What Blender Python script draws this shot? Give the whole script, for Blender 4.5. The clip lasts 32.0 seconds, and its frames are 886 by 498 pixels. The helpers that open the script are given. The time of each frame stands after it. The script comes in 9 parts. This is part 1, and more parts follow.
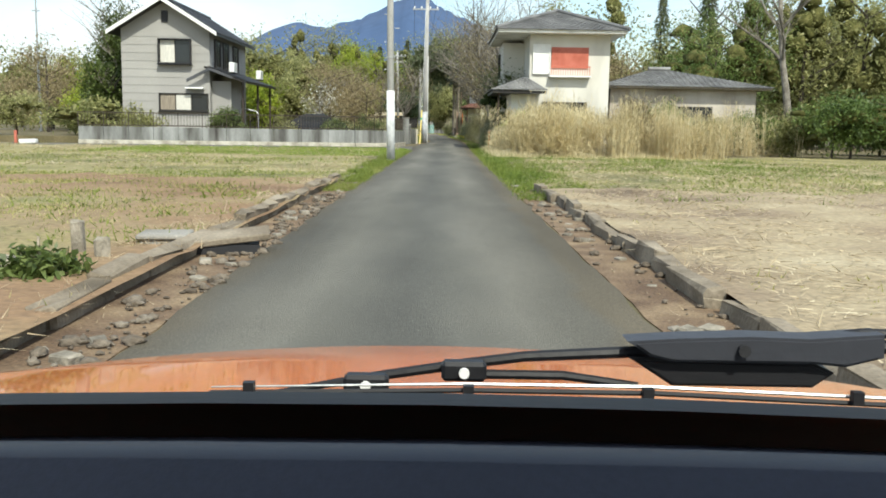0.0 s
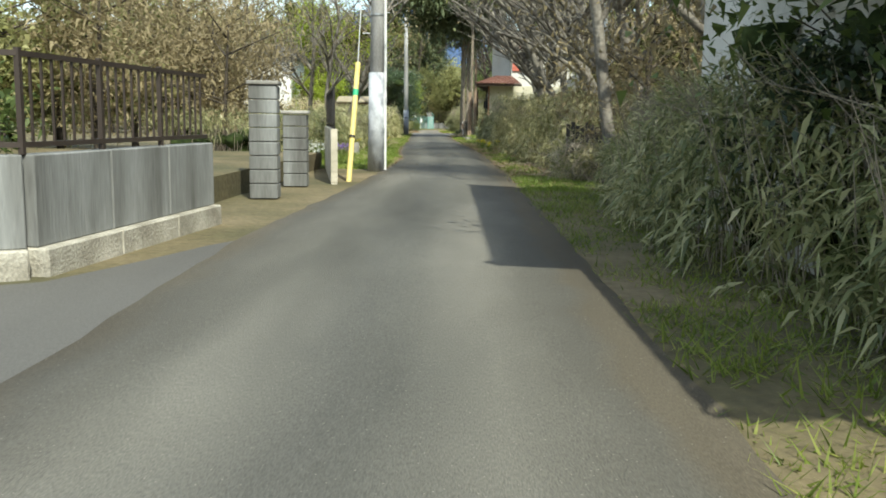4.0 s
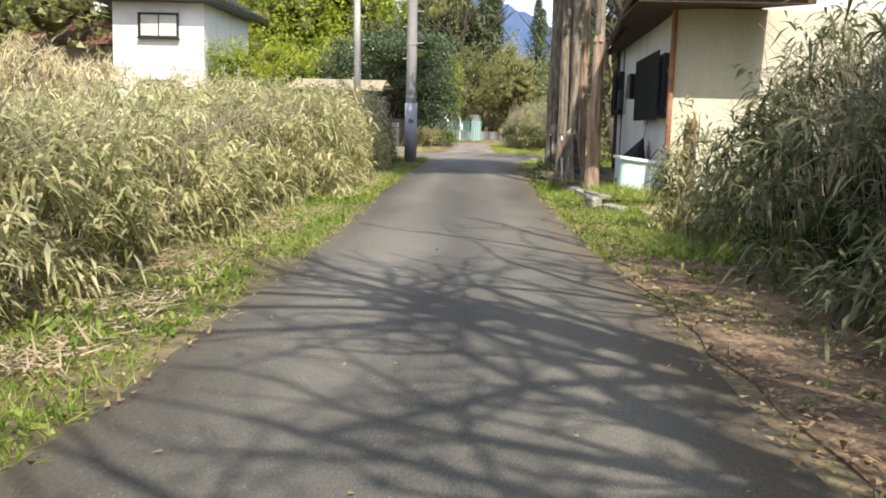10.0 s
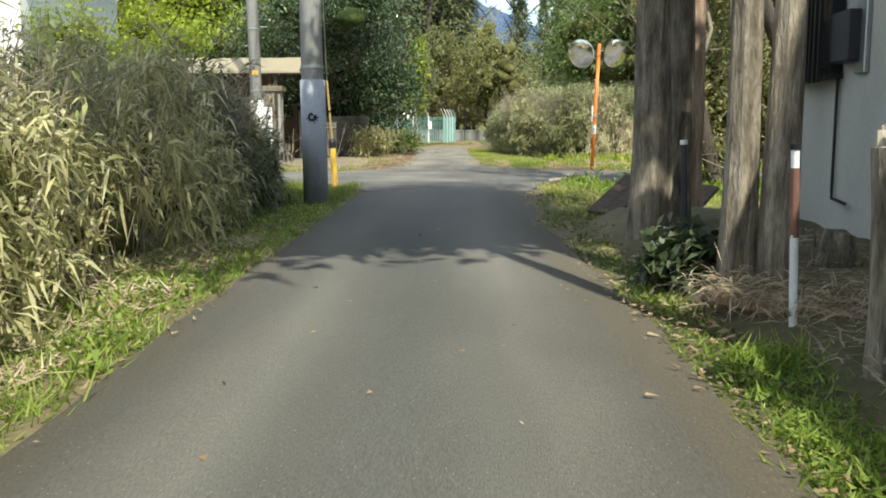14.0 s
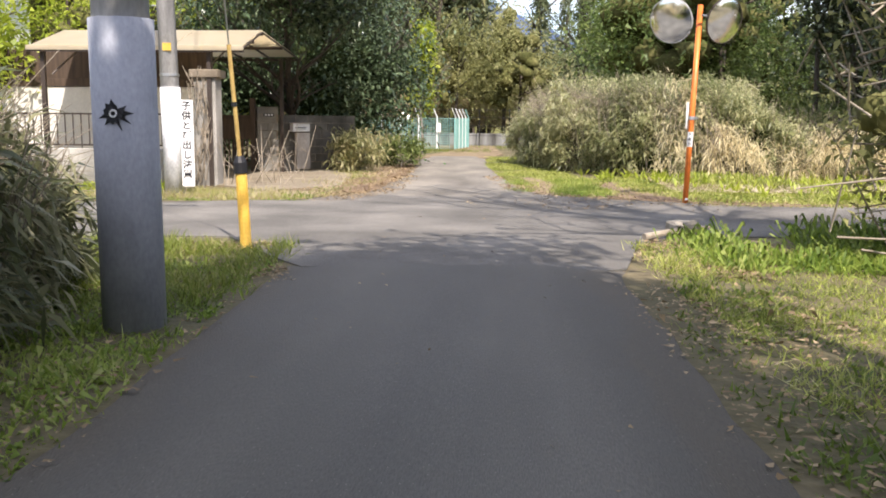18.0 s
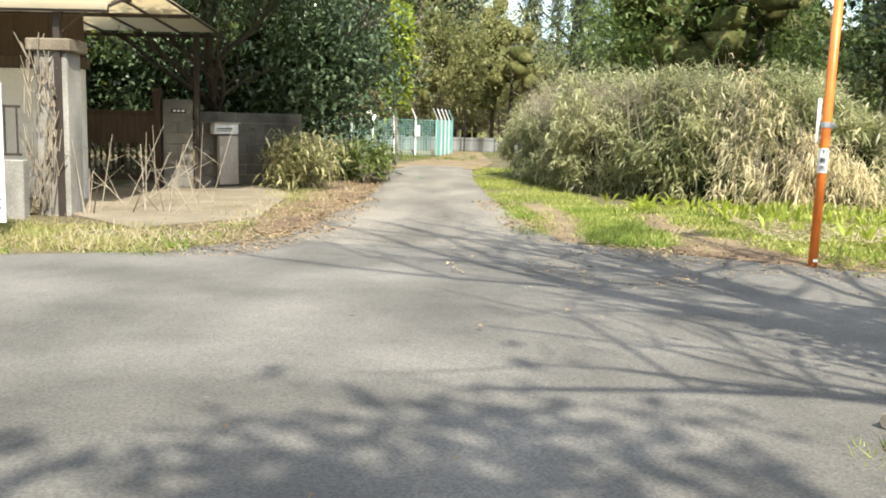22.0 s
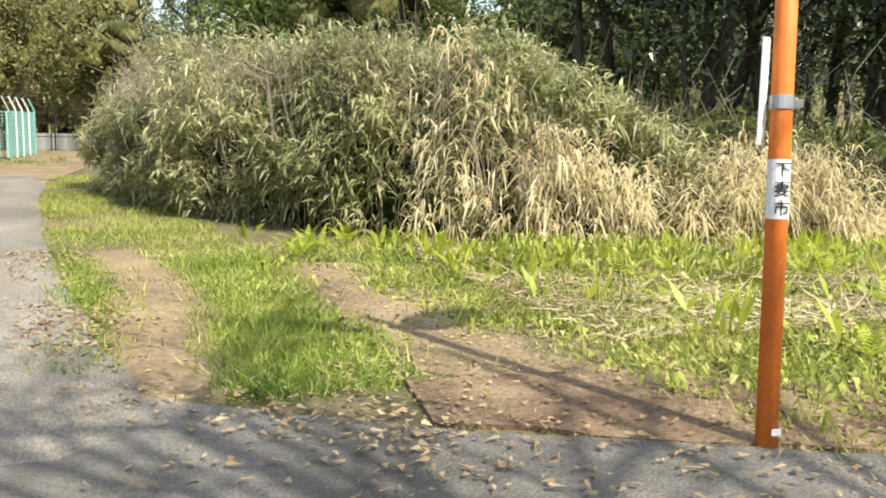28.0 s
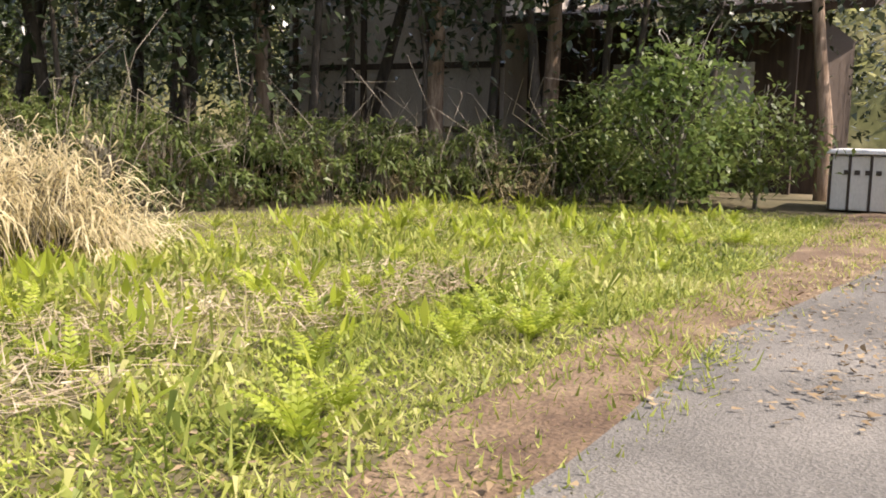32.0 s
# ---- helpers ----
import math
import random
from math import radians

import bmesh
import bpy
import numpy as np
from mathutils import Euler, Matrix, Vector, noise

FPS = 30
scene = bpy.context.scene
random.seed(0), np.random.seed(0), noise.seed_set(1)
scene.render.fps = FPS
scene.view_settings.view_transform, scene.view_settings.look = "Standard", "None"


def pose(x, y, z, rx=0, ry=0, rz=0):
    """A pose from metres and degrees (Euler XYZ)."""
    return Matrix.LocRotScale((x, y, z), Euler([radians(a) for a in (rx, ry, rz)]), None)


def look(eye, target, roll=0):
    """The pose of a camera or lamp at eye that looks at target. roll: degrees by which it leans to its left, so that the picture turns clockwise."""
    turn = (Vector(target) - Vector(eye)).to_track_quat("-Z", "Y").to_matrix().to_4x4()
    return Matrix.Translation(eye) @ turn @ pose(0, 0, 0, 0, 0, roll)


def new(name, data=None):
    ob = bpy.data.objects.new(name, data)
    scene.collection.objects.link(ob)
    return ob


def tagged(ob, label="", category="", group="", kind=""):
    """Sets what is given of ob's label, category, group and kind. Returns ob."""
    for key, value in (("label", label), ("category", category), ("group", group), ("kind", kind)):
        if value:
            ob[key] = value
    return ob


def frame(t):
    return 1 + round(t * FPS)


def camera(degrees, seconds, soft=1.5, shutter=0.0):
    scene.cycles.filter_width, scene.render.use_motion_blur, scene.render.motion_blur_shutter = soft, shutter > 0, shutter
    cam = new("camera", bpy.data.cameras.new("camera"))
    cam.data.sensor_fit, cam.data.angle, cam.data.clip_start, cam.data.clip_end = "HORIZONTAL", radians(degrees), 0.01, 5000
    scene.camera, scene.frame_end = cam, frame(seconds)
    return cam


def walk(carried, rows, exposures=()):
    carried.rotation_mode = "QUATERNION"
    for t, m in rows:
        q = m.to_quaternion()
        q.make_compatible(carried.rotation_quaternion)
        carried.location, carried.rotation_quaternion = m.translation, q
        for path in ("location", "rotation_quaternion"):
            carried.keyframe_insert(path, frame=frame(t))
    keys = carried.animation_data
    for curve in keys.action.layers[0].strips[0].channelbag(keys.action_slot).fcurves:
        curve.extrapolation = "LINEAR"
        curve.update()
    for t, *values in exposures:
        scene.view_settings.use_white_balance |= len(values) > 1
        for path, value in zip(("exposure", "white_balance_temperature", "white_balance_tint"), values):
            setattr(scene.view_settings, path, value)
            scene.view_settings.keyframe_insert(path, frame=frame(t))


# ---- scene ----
PATH = [
    (0, -0, -0, 1.142, 82.321, -0.983, 0),
    (0.5, 0.061, 5.882, 1.149, 82.335, -0.528, -0.046),
    (1, 0.088, 11.382, 1.134, 82.359, -0.458, -0.061),
    (1.5, 0.12, 17.442, 1.155, 82.294, -0.587, 0.041),
    (2, 0.057, 23.325, 1.182, 82.123, -0.759, 0.032),
    (2.5, 0.116, 28.942, 1.148, 81.891, -1.046, 0.243),
    (3, 0.161, 34.271, 1.147, 81.786, -0.851, 0.398),
    (3.5, 0.215, 39.362, 1.153, 81.844, -0.968, 0.271),
    (5.5, 0.642, 57.072, 1.16, 81.673, 0.262, 1.205),
    (6, 0.638, 60.155, 1.169, 81.532, -0.143, 0.895),
    (6.5, 0.637, 63.184, 1.137, 81.634, -0.713, 0.917),
    (7, 0.596, 66.038, 1.106, 81.75, -1.208, 1.411),
    (7.5, 0.511, 68.829, 1.151, 81.945, -1.152, 1.936),
    (8, 0.403, 71.527, 1.15, 81.956, -1.19, 2.388),
    (8.5, 0.289, 74.05, 1.147, 82.111, -1.017, 2.948),
    (9, 0.154, 76.637, 1.16, 82.338, -1.288, 3.517),
    (9.5, -0.002, 79.604, 1.147, 82.16, -1.706, 3.786),
    (10, -0.109, 82.135, 1.173, 82.104, -1.58, 3.577),
    (10.5, -0.21, 84.678, 1.162, 81.926, -1.583, 3.126),
    (11, -0.267, 87.041, 1.145, 81.58, -1.167, 2.632),
    (11.5, -0.306, 89.031, 1.147, 81.426, -0.819, 2.21),
    (12, -0.336, 90.745, 1.148, 81.569, -0.392, 1.977),
    (12.5, -0.368, 92.21, 1.142, 81.768, -0.317, 1.879),
    (13, -0.401, 93.533, 1.13, 81.844, -0.256, 1.886),
    (13.5, -0.434, 94.776, 1.132, 81.939, 0.044, 1.908),
    (14, -0.468, 95.994, 1.133, 82.022, 0.192, 1.88),
    (14.5, -0.491, 97.135, 1.098, 82.048, 0.966, 1.978),
    (16.5, -0.618, 101.296, 1.134, 82.083, -0.09, 2.128),
    (17, -0.649, 102.201, 1.131, 82.117, -0.132, 2.305),
    (17.5, -0.676, 103.036, 1.139, 82.121, -0.286, 2.481),
    (18, -0.7, 103.854, 1.163, 82.094, -0.424, 2.622),
    (18.5, -0.723, 104.665, 1.138, 82.209, -0.679, 2.692),
    (19, -0.756, 105.453, 1.144, 82.3, -0.935, 2.618),
    (19.5, -0.772, 106.24, 1.152, 82.358, -0.923, 2.463),
    (20, -0.771, 107.042, 1.148, 82.354, -1.043, 2.286),
    (20.5, -0.769, 107.817, 1.166, 82.269, -1.151, 2.11),
    (21, -0.782, 108.463, 1.161, 82.287, -1.28, 1.92),
    (21.5, -0.787, 109.023, 1.163, 82.29, -1.34, 1.757),
    (22, -0.795, 109.562, 1.18, 82.237, -1.34, 1.622),
    (22.5, -0.809, 110.199, 1.178, 82.218, -1.241, 1.566),
    (23, -0.805, 110.846, 1.162, 82.177, -1.234, 1.546),
    (23.5, -0.803, 111.485, 1.145, 82.16, -1.214, 1.558),
    (24, -0.805, 112.157, 1.144, 82.161, -1.148, 1.602),
    (24.5, -0.812, 112.759, 1.153, 82.16, -1.068, 1.663),
    (26.5, -0.717, 113.945, 1.165, 82.575, -0.989, -1.905),
    (27, -0.56, 114.307, 1.172, 82.572, -1.015, -7.171),
    (27.5, -0.323, 114.724, 1.167, 82.55, -1.024, -13.592),
    (28, 0.009, 115.21, 1.16, 82.227, -0.861, -21.408),
    (28.5, 0.38, 115.48, 1.158, 81.956, -0.667, -28.499),
    (29, 0.692, 115.674, 1.157, 81.887, -0.849, -34.279),
    (29.5, 0.989, 115.821, 1.149, 81.971, -0.837, -39.392),
    (30, 1.301, 115.934, 1.142, 81.898, -0.857, -44.477),
    (30.5, 1.588, 116.021, 1.141, 81.801, -0.973, -48.553),
    (31, 1.734, 116.059, 1.139, 82.023, -1.047, -51.369),
    (31.5, 1.971, 116.123, 1.134, 82.233, -1.211, -54.706),
    (32, 2.344, 116.206, 1.126, 82.473, -1.093, -59.539),
]
cam = camera(52.0, 32.0, soft=1.8)
walk(cam, [(r[0], pose(*r[1:])) for r in PATH], [
    (0, 0.64, 6500, 2), (2, 0.72, 6600, 2), (3, 0.82, 6500, 0), (6, 1.0, 6450, 2), (8, 1.24, 6650, 12), (9.5, 1.22, 6700, 14), (11, 1.02, 6600, 7), (12.5, 0.98, 6500, 0),
    (14, 1.02, 6550, 2), (17, 1.06, 6650, 22), (18, 1.28, 6650, 18), (19, 1.36, 6650, 16), (22, 1.46, 6650, 7), (24.5, 1.5, 6700, 5), (27, 1.42, 6900, 6), (29, 1.26, 6850, 12), (32, 1.26, 6950, 20)])

# ---- sky and sun ----
SUN_AZ = radians(159)      # compass direction of the sun, from +y towards +x
SUN_EL = radians(49)
world = bpy.data.worlds.new("sky")
scene.world = world
world.use_nodes = True
wn, wl = world.node_tree.nodes, world.node_tree.links
wn.clear()
w_out = wn.new("ShaderNodeOutputWorld")
w_bg = wn.new("ShaderNodeBackground")
w_sky = wn.new("ShaderNodeTexSky")
w_sky.sky_type, w_sky.sun_disc = "NISHITA", False
w_sky.sun_elevation, w_sky.sun_rotation = SUN_EL, SUN_AZ
w_sky.air_density, w_sky.dust_density = 1.0, 1.5
w_tc = wn.new("ShaderNodeTexCoord")
w_map = wn.new("ShaderNodeMapping")
w_map.inputs["Scale"].default_value = (1.0, 1.0, 3.2)
w_no = wn.new("ShaderNodeTexNoise")
w_no.inputs["Scale"].default_value, w_no.inputs["Detail"].default_value = 2.6, 7.0
w_ramp = wn.new("ShaderNodeValToRGB")
w_ramp.color_ramp.elements[0].position, w_ramp.color_ramp.elements[1].position = 0.44, 0.62
w_mix = wn.new("ShaderNodeMixRGB")
w_mix.inputs[2].default_value = (5.0, 5.3, 5.7, 1)
wl.new(w_tc.outputs["Generated"], w_map.inputs["Vector"])
wl.new(w_map.outputs["Vector"], w_no.inputs["Vector"])
wl.new(w_no.outputs["Fac"], w_ramp.inputs["Fac"])
wl.new(w_ramp.outputs["Color"], w_mix.inputs[0])
wl.new(w_sky.outputs["Color"], w_mix.inputs[1])
wl.new(w_mix.outputs["Color"], w_bg.inputs["Color"])
w_bg.inputs["Strength"].default_value = 0.145
wl.new(w_bg.outputs["Background"], w_out.inputs["Surface"])

sun_dir = Vector((math.sin(SUN_AZ) * math.cos(SUN_EL), math.cos(SUN_AZ) * math.cos(SUN_EL), math.sin(SUN_EL)))
sun_data = bpy.data.lights.new("sun", "SUN")
sun_data.energy, sun_data.angle, sun_data.color = 3.6, radians(0.55), (1.0, 0.95, 0.86)
sun = new("sun", sun_data)
sun.matrix_world = look(sun_dir * 60, (0, 0, 0))

# ---- materials ----
def _ramp(nt, stops):
    r = nt.nodes.new("ShaderNodeValToRGB")
    el = r.color_ramp.elements
    while len(el) < len(stops):
        el.new(0.5)
    for e, (p, c) in zip(el, stops):
        e.position, e.color = p, (*c, 1)
    return r


def surf(name, colours, rough=0.8, metal=0.0, big=0.7, fine=30.0, bump=0.25, detail=6.0, stretch=(1, 1, 1), spec=0.4, obj_var=0.0, fine_mix=0.35):
    """A surface whose colour wanders between the given ones at a large scale, with a fine grain and relief."""
    m = bpy.data.materials.new(name)
    m.use_nodes = True
    nt = m.node_tree
    b = nt.nodes["Principled BSDF"]
    geo = nt.nodes.new("ShaderNodeNewGeometry")
    mp = nt.nodes.new("ShaderNodeMapping")
    mp.inputs["Scale"].default_value = stretch
    nt.links.new(geo.outputs["Position"], mp.inputs["Vector"])
    n1, n2 = nt.nodes.new("ShaderNodeTexNoise"), nt.nodes.new("ShaderNodeTexNoise")
    n1.inputs["Scale"].default_value, n1.inputs["Detail"].default_value = big, detail
    n2.inputs["Scale"].default_value, n2.inputs["Detail"].default_value = fine, 4.0
    for n in (n1, n2):
        nt.links.new(mp.outputs["Vector"], n.inputs["Vector"])
    k = len(colours)
    r = _ramp(nt, [(0.30 + 0.40 * i / max(1, k - 1), c) for i, c in enumerate(colours)])
    nt.links.new(n1.outputs["Fac"], r.inputs["Fac"])
    r2 = _ramp(nt, [(0.3, (0.55,) * 3), (0.7, (1.3,) * 3)])
    nt.links.new(n2.outputs["Fac"], r2.inputs["Fac"])
    mul = nt.nodes.new("ShaderNodeMixRGB")
    mul.blend_type = "MULTIPLY"
    mul.inputs[0].default_value = fine_mix
    nt.links.new(r.outputs["Color"], mul.inputs[1])
    nt.links.new(r2.outputs["Color"], mul.inputs[2])
    out = mul.outputs["Color"]
    if obj_var:
        oi = nt.nodes.new("ShaderNodeObjectInfo")
        r3 = _ramp(nt, [(0.0, (1 - obj_var,) * 3), (1.0, (1 + obj_var,) * 3)])
        nt.links.new(oi.outputs["Random"], r3.inputs["Fac"])
        mu2 = nt.nodes.new("ShaderNodeMixRGB")
        mu2.blend_type = "MULTIPLY"
        mu2.inputs[0].default_value = 1.0
        nt.links.new(out, mu2.inputs[1])
        nt.links.new(r3.outputs["Color"], mu2.inputs[2])
        out = mu2.outputs["Color"]
    nt.links.new(out, b.inputs["Base Color"])
    b.inputs["Roughness"].default_value, b.inputs["Metallic"].default_value = rough, metal
    b.inputs["Specular IOR Level"].default_value = spec
    if bump:
        bu = nt.nodes.new("ShaderNodeBump")
        bu.inputs["Strength"].default_value, bu.inputs["Distance"].default_value = bump, 0.02
        nt.links.new(n2.outputs["Fac"], bu.inputs["Height"])
        nt.links.new(bu.outputs["Normal"], b.inputs["Normal"])
    return m


def leafy(name, colours, rough=0.55, glow=0.35, patch=0.6):
    """Leaves and blades: each one has a tone of its own, whole patches drift, and light passes through a little."""
    m = bpy.data.materials.new(name)
    m.use_nodes = True
    nt = m.node_tree
    b = nt.nodes["Principled BSDF"]
    geo = nt.nodes.new("ShaderNodeNewGeometry")
    no = nt.nodes.new("ShaderNodeTexNoise")
    no.inputs["Scale"].default_value, no.inputs["Detail"].default_value = patch, 3.0
    nt.links.new(geo.outputs["Position"], no.inputs["Vector"])
    ad = nt.nodes.new("ShaderNodeMath")
    ad.operation = "MULTIPLY_ADD"
    ad.inputs[1].default_value = 0.62
    nt.links.new(geo.outputs["Random Per Island"], ad.inputs[0])
    sc = nt.nodes.new("ShaderNodeMath")
    sc.operation = "MULTIPLY_ADD"
    sc.inputs[1].default_value, sc.inputs[2].default_value = 1.1, -0.36
    nt.links.new(no.outputs["Fac"], sc.inputs[0])
    nt.links.new(sc.outputs[0], ad.inputs[2])
    k = len(colours)
    r = _ramp(nt, [(i / max(1, k - 1), c) for i, c in enumerate(colours)])
    nt.links.new(ad.outputs[0], r.inputs["Fac"])
    nt.links.new(r.outputs["Color"], b.inputs["Base Color"])
    b.inputs["Roughness"].default_value = rough
    b.inputs["Specular IOR Level"].default_value = 0.35
    tr = nt.nodes.new("ShaderNodeBsdfTranslucent")
    nt.links.new(r.outputs["Color"], tr.inputs["Color"])
    mx = nt.nodes.new("ShaderNodeMixShader")
    mx.inputs[0].default_value = glow
    out = nt.nodes["Material Output"]
    nt.links.new(b.outputs[0], mx.inputs[1])
    nt.links.new(tr.outputs[0], mx.inputs[2])
    nt.links.new(mx.outputs[0], out.inputs["Surface"])
    return m


def plain(name, c, rough=0.5, metal=0.0, coat=0.0):
    m = surf(name, [tuple(v * 0.9 for v in c), tuple(min(1, v * 1.08) for v in c)], rough, metal, big=3.0, fine=60, bump=0.05, fine_mix=0.12)
    m.node_tree.nodes["Principled BSDF"].inputs["Coat Weight"].default_value = coat
    return m


M = {}
M["asphalt"] = surf("asphalt", [(0.088, 0.084, 0.076), (0.118, 0.113, 0.102), (0.15, 0.143, 0.128)], 0.9, big=0.35, fine=120, bump=0.5, stretch=(1.6, 0.25, 1), fine_mix=0.6)
M["soil"] = surf("soil", [(0.075, 0.07, 0.032), (0.12, 0.10, 0.05), (0.19, 0.15, 0.085)], 0.95, big=0.5, fine=14, bump=0.8, fine_mix=0.6)
M["red_soil"] = surf("red_soil", [(0.13, 0.075, 0.042), (0.22, 0.14, 0.078), (0.25, 0.185, 0.10), (0.21, 0.20, 0.085)], 0.95, big=0.3, fine=12, bump=0.9, fine_mix=0.6)
M["straw_soil"] = surf("straw_soil", [(0.12, 0.085, 0.055), (0.23, 0.175, 0.115), (0.32, 0.26, 0.165), (0.40, 0.34, 0.23)], 0.95, big=0.42, fine=15, bump=0.9, fine_mix=0.6)
M["litter_soil"] = surf("litter_soil", [(0.12, 0.087, 0.05), (0.21, 0.155, 0.09), (0.285, 0.22, 0.13)], 0.95, big=1.2, fine=30, bump=0.9, fine_mix=0.7)
M["concrete"] = surf("concrete", [(0.13, 0.125, 0.11), (0.28, 0.265, 0.235), (0.41, 0.39, 0.35)], 0.9, big=1.1, fine=45, bump=0.3, fine_mix=0.45)
M["old_concrete"] = surf("old_concrete", [(0.10, 0.08, 0.055), (0.20, 0.165, 0.12), (0.31, 0.265, 0.20)], 0.92, big=1.6, fine=35, bump=0.5, fine_mix=0.5)
M["edging_pale"] = surf("edging_pale", [(0.24, 0.22, 0.175), (0.40, 0.375, 0.31), (0.52, 0.49, 0.42)], 0.95, big=2.5, fine=40, bump=0.6, fine_mix=0.5)
M["edging"] = surf("edging", [(0.13, 0.12, 0.095), (0.25, 0.235, 0.195), (0.38, 0.36, 0.31)], 0.95, big=3.0, fine=40, bump=0.7, fine_mix=0.6)
M["block"] = surf("block", [(0.36, 0.325, 0.245), (0.52, 0.475, 0.375), (0.62, 0.575, 0.465)], 0.92, big=1.4, fine=60, bump=0.4, obj_var=0.10)
# Grey block darkened to stand in for shade at the gate.
M["shade_block"] = surf("shade_block", [(0.09, 0.085, 0.07), (0.16, 0.15, 0.13), (0.25, 0.24, 0.2)], 0.92, big=1.8, fine=50, bump=0.4, obj_var=0.12)
M["pole"] = surf("pole", [(0.25, 0.245, 0.235), (0.36, 0.355, 0.34), (0.46, 0.45, 0.43)], 0.85, big=1.5, fine=40, bump=0.2, stretch=(1, 1, 0.35), fine_mix=0.35)
M["grey_siding"] = surf("grey_siding", [(0.29, 0.28, 0.265), (0.33, 0.32, 0.30)], 0.8, big=0.6, fine=30, bump=0.12, obj_var=0.03, fine_mix=0.2)
M["white_wall"] = surf("white_wall", [(0.47, 0.45, 0.40), (0.60, 0.58, 0.52), (0.66, 0.64, 0.59)], 0.85, big=0.7, fine=50, bump=0.15, stretch=(1, 1, 0.4), fine_mix=0.2)
# Cream for the sunny front, toned apart from the shaded side wall.
M["cream_front_sun"] = surf("cream_front_sun", [(0.46, 0.435, 0.32), (0.58, 0.55, 0.42), (0.64, 0.605, 0.47)], 0.85, big=0.9, fine=50, bump=0.2, stretch=(1, 1, 0.35), fine_mix=0.25)
M["cream_wall"] = surf("cream_wall", [(0.50, 0.49, 0.45), (0.68, 0.67, 0.63), (0.76, 0.75, 0.71)], 0.85, big=0.9, fine=50, bump=0.2, stretch=(1, 1, 0.35), fine_mix=0.25)
M["roof_tile"] = surf("roof_tile", [(0.10, 0.10, 0.10), (0.16, 0.16, 0.16), (0.22, 0.22, 0.215)], 0.55, big=1.2, fine=25, bump=0.2, obj_var=0.12)
M["dark_tile"] = surf("dark_tile", [(0.045, 0.047, 0.052), (0.075, 0.077, 0.085)], 0.5, big=1.0, fine=25, bump=0.15, obj_var=0.15)
M["red_tile"] = surf("red_tile", [(0.13, 0.06, 0.045), (0.20, 0.10, 0.075)], 0.7, big=1.4, fine=30, bump=0.2, obj_var=0.15)
M["dark_metal"] = plain("dark_metal", (0.035, 0.032, 0.03), 0.45, 0.4)
M["brown_metal"] = plain("brown_metal", (0.055, 0.042, 0.034), 0.5, 0.3)
M["black"] = plain("black", (0.012, 0.012, 0.014), 0.5)
M["black_rubber"] = plain("black_rubber", (0.018, 0.018, 0.02), 0.7)
M["white_paint"] = surf("white_paint", [(0.66, 0.66, 0.64), (0.80, 0.80, 0.78)], 0.5, big=2.0, fine=40, bump=0.08, fine_mix=0.2)
M["red_paint"] = surf("red_paint", [(0.40, 0.10, 0.06), (0.52, 0.16, 0.11)], 0.6, big=2.5, fine=40, bump=0.1)
M["orange_paint"] = surf("orange_paint", [(0.62, 0.15, 0.025), (0.78, 0.22, 0.04)], 0.4, big=3.0, fine=50, bump=0.06, fine_mix=0.2)
M["yellow_paint"] = surf("yellow_paint", [(0.60, 0.35, 0.045), (0.72, 0.47, 0.10)], 0.5, big=4.0, fine=50, bump=0.06, fine_mix=0.3)
M["green_tape"] = plain("green_tape", (0.04, 0.38, 0.18), 0.5)
M["steel"] = plain("steel", (0.42, 0.43, 0.43), 0.4, 0.8)
M["mint_paint"] = surf("mint_paint", [(0.16, 0.36, 0.33), (0.24, 0.45, 0.41)], 0.55, big=2.0, fine=40, bump=0.05)
M["aluminium"] = plain("aluminium", (0.55, 0.56, 0.56), 0.35, 0.7)
M["mirror"] = plain("mirror", (0.86, 0.88, 0.88), 0.04, 1.0)
M["window_dark"] = plain("window_dark", (0.02, 0.024, 0.028), 0.06)
M["curtain"] = surf("curtain", [(0.50, 0.49, 0.44), (0.62, 0.60, 0.54)], 0.9, big=4.0, fine=12, stretch=(6, 6, 0.4), bump=0.2)
M["wood_dark"] = surf("wood_dark", [(0.045, 0.03, 0.02), (0.09, 0.06, 0.04)], 0.8, big=2.0, fine=25, stretch=(8, 8, 0.6), bump=0.4, obj_var=0.2)
M["wood_grey"] = surf("wood_grey", [(0.20, 0.17, 0.13), (0.33, 0.28, 0.22)], 0.85, big=2.0, fine=20, stretch=(7, 7, 0.8), bump=0.5, obj_var=0.15)
M["bark_cedar"] = surf("bark_cedar", [(0.17, 0.11, 0.07), (0.32, 0.225, 0.155), (0.45, 0.34, 0.25)], 0.95, big=4.0, fine=22, stretch=(4, 4, 0.4), bump=0.8, fine_mix=0.7)
M["bark_grey"] = surf("bark_grey", [(0.10, 0.09, 0.075), (0.19, 0.17, 0.14), (0.28, 0.26, 0.22)], 0.95, big=3.0, fine=18, bump=0.9, fine_mix=0.7)
M["bark_dark"] = surf("bark_dark", [(0.045, 0.038, 0.03), (0.10, 0.08, 0.06)], 0.95, big=3.0, fine=18, stretch=(3, 3, 0.6), bump=0.9, fine_mix=0.7)
M["twig"] = surf("twig", [(0.20, 0.165, 0.12), (0.36, 0.31, 0.24)], 0.9, big=3.0, fine=18, bump=0.4)
M["plastic_sheet"] = leafy("plastic_sheet", [(0.72, 0.64, 0.48), (0.86, 0.81, 0.68)], 0.4, 0.72, 1.2)
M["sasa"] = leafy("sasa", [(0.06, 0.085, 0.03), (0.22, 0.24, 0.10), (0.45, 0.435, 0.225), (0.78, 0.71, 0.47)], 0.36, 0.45)
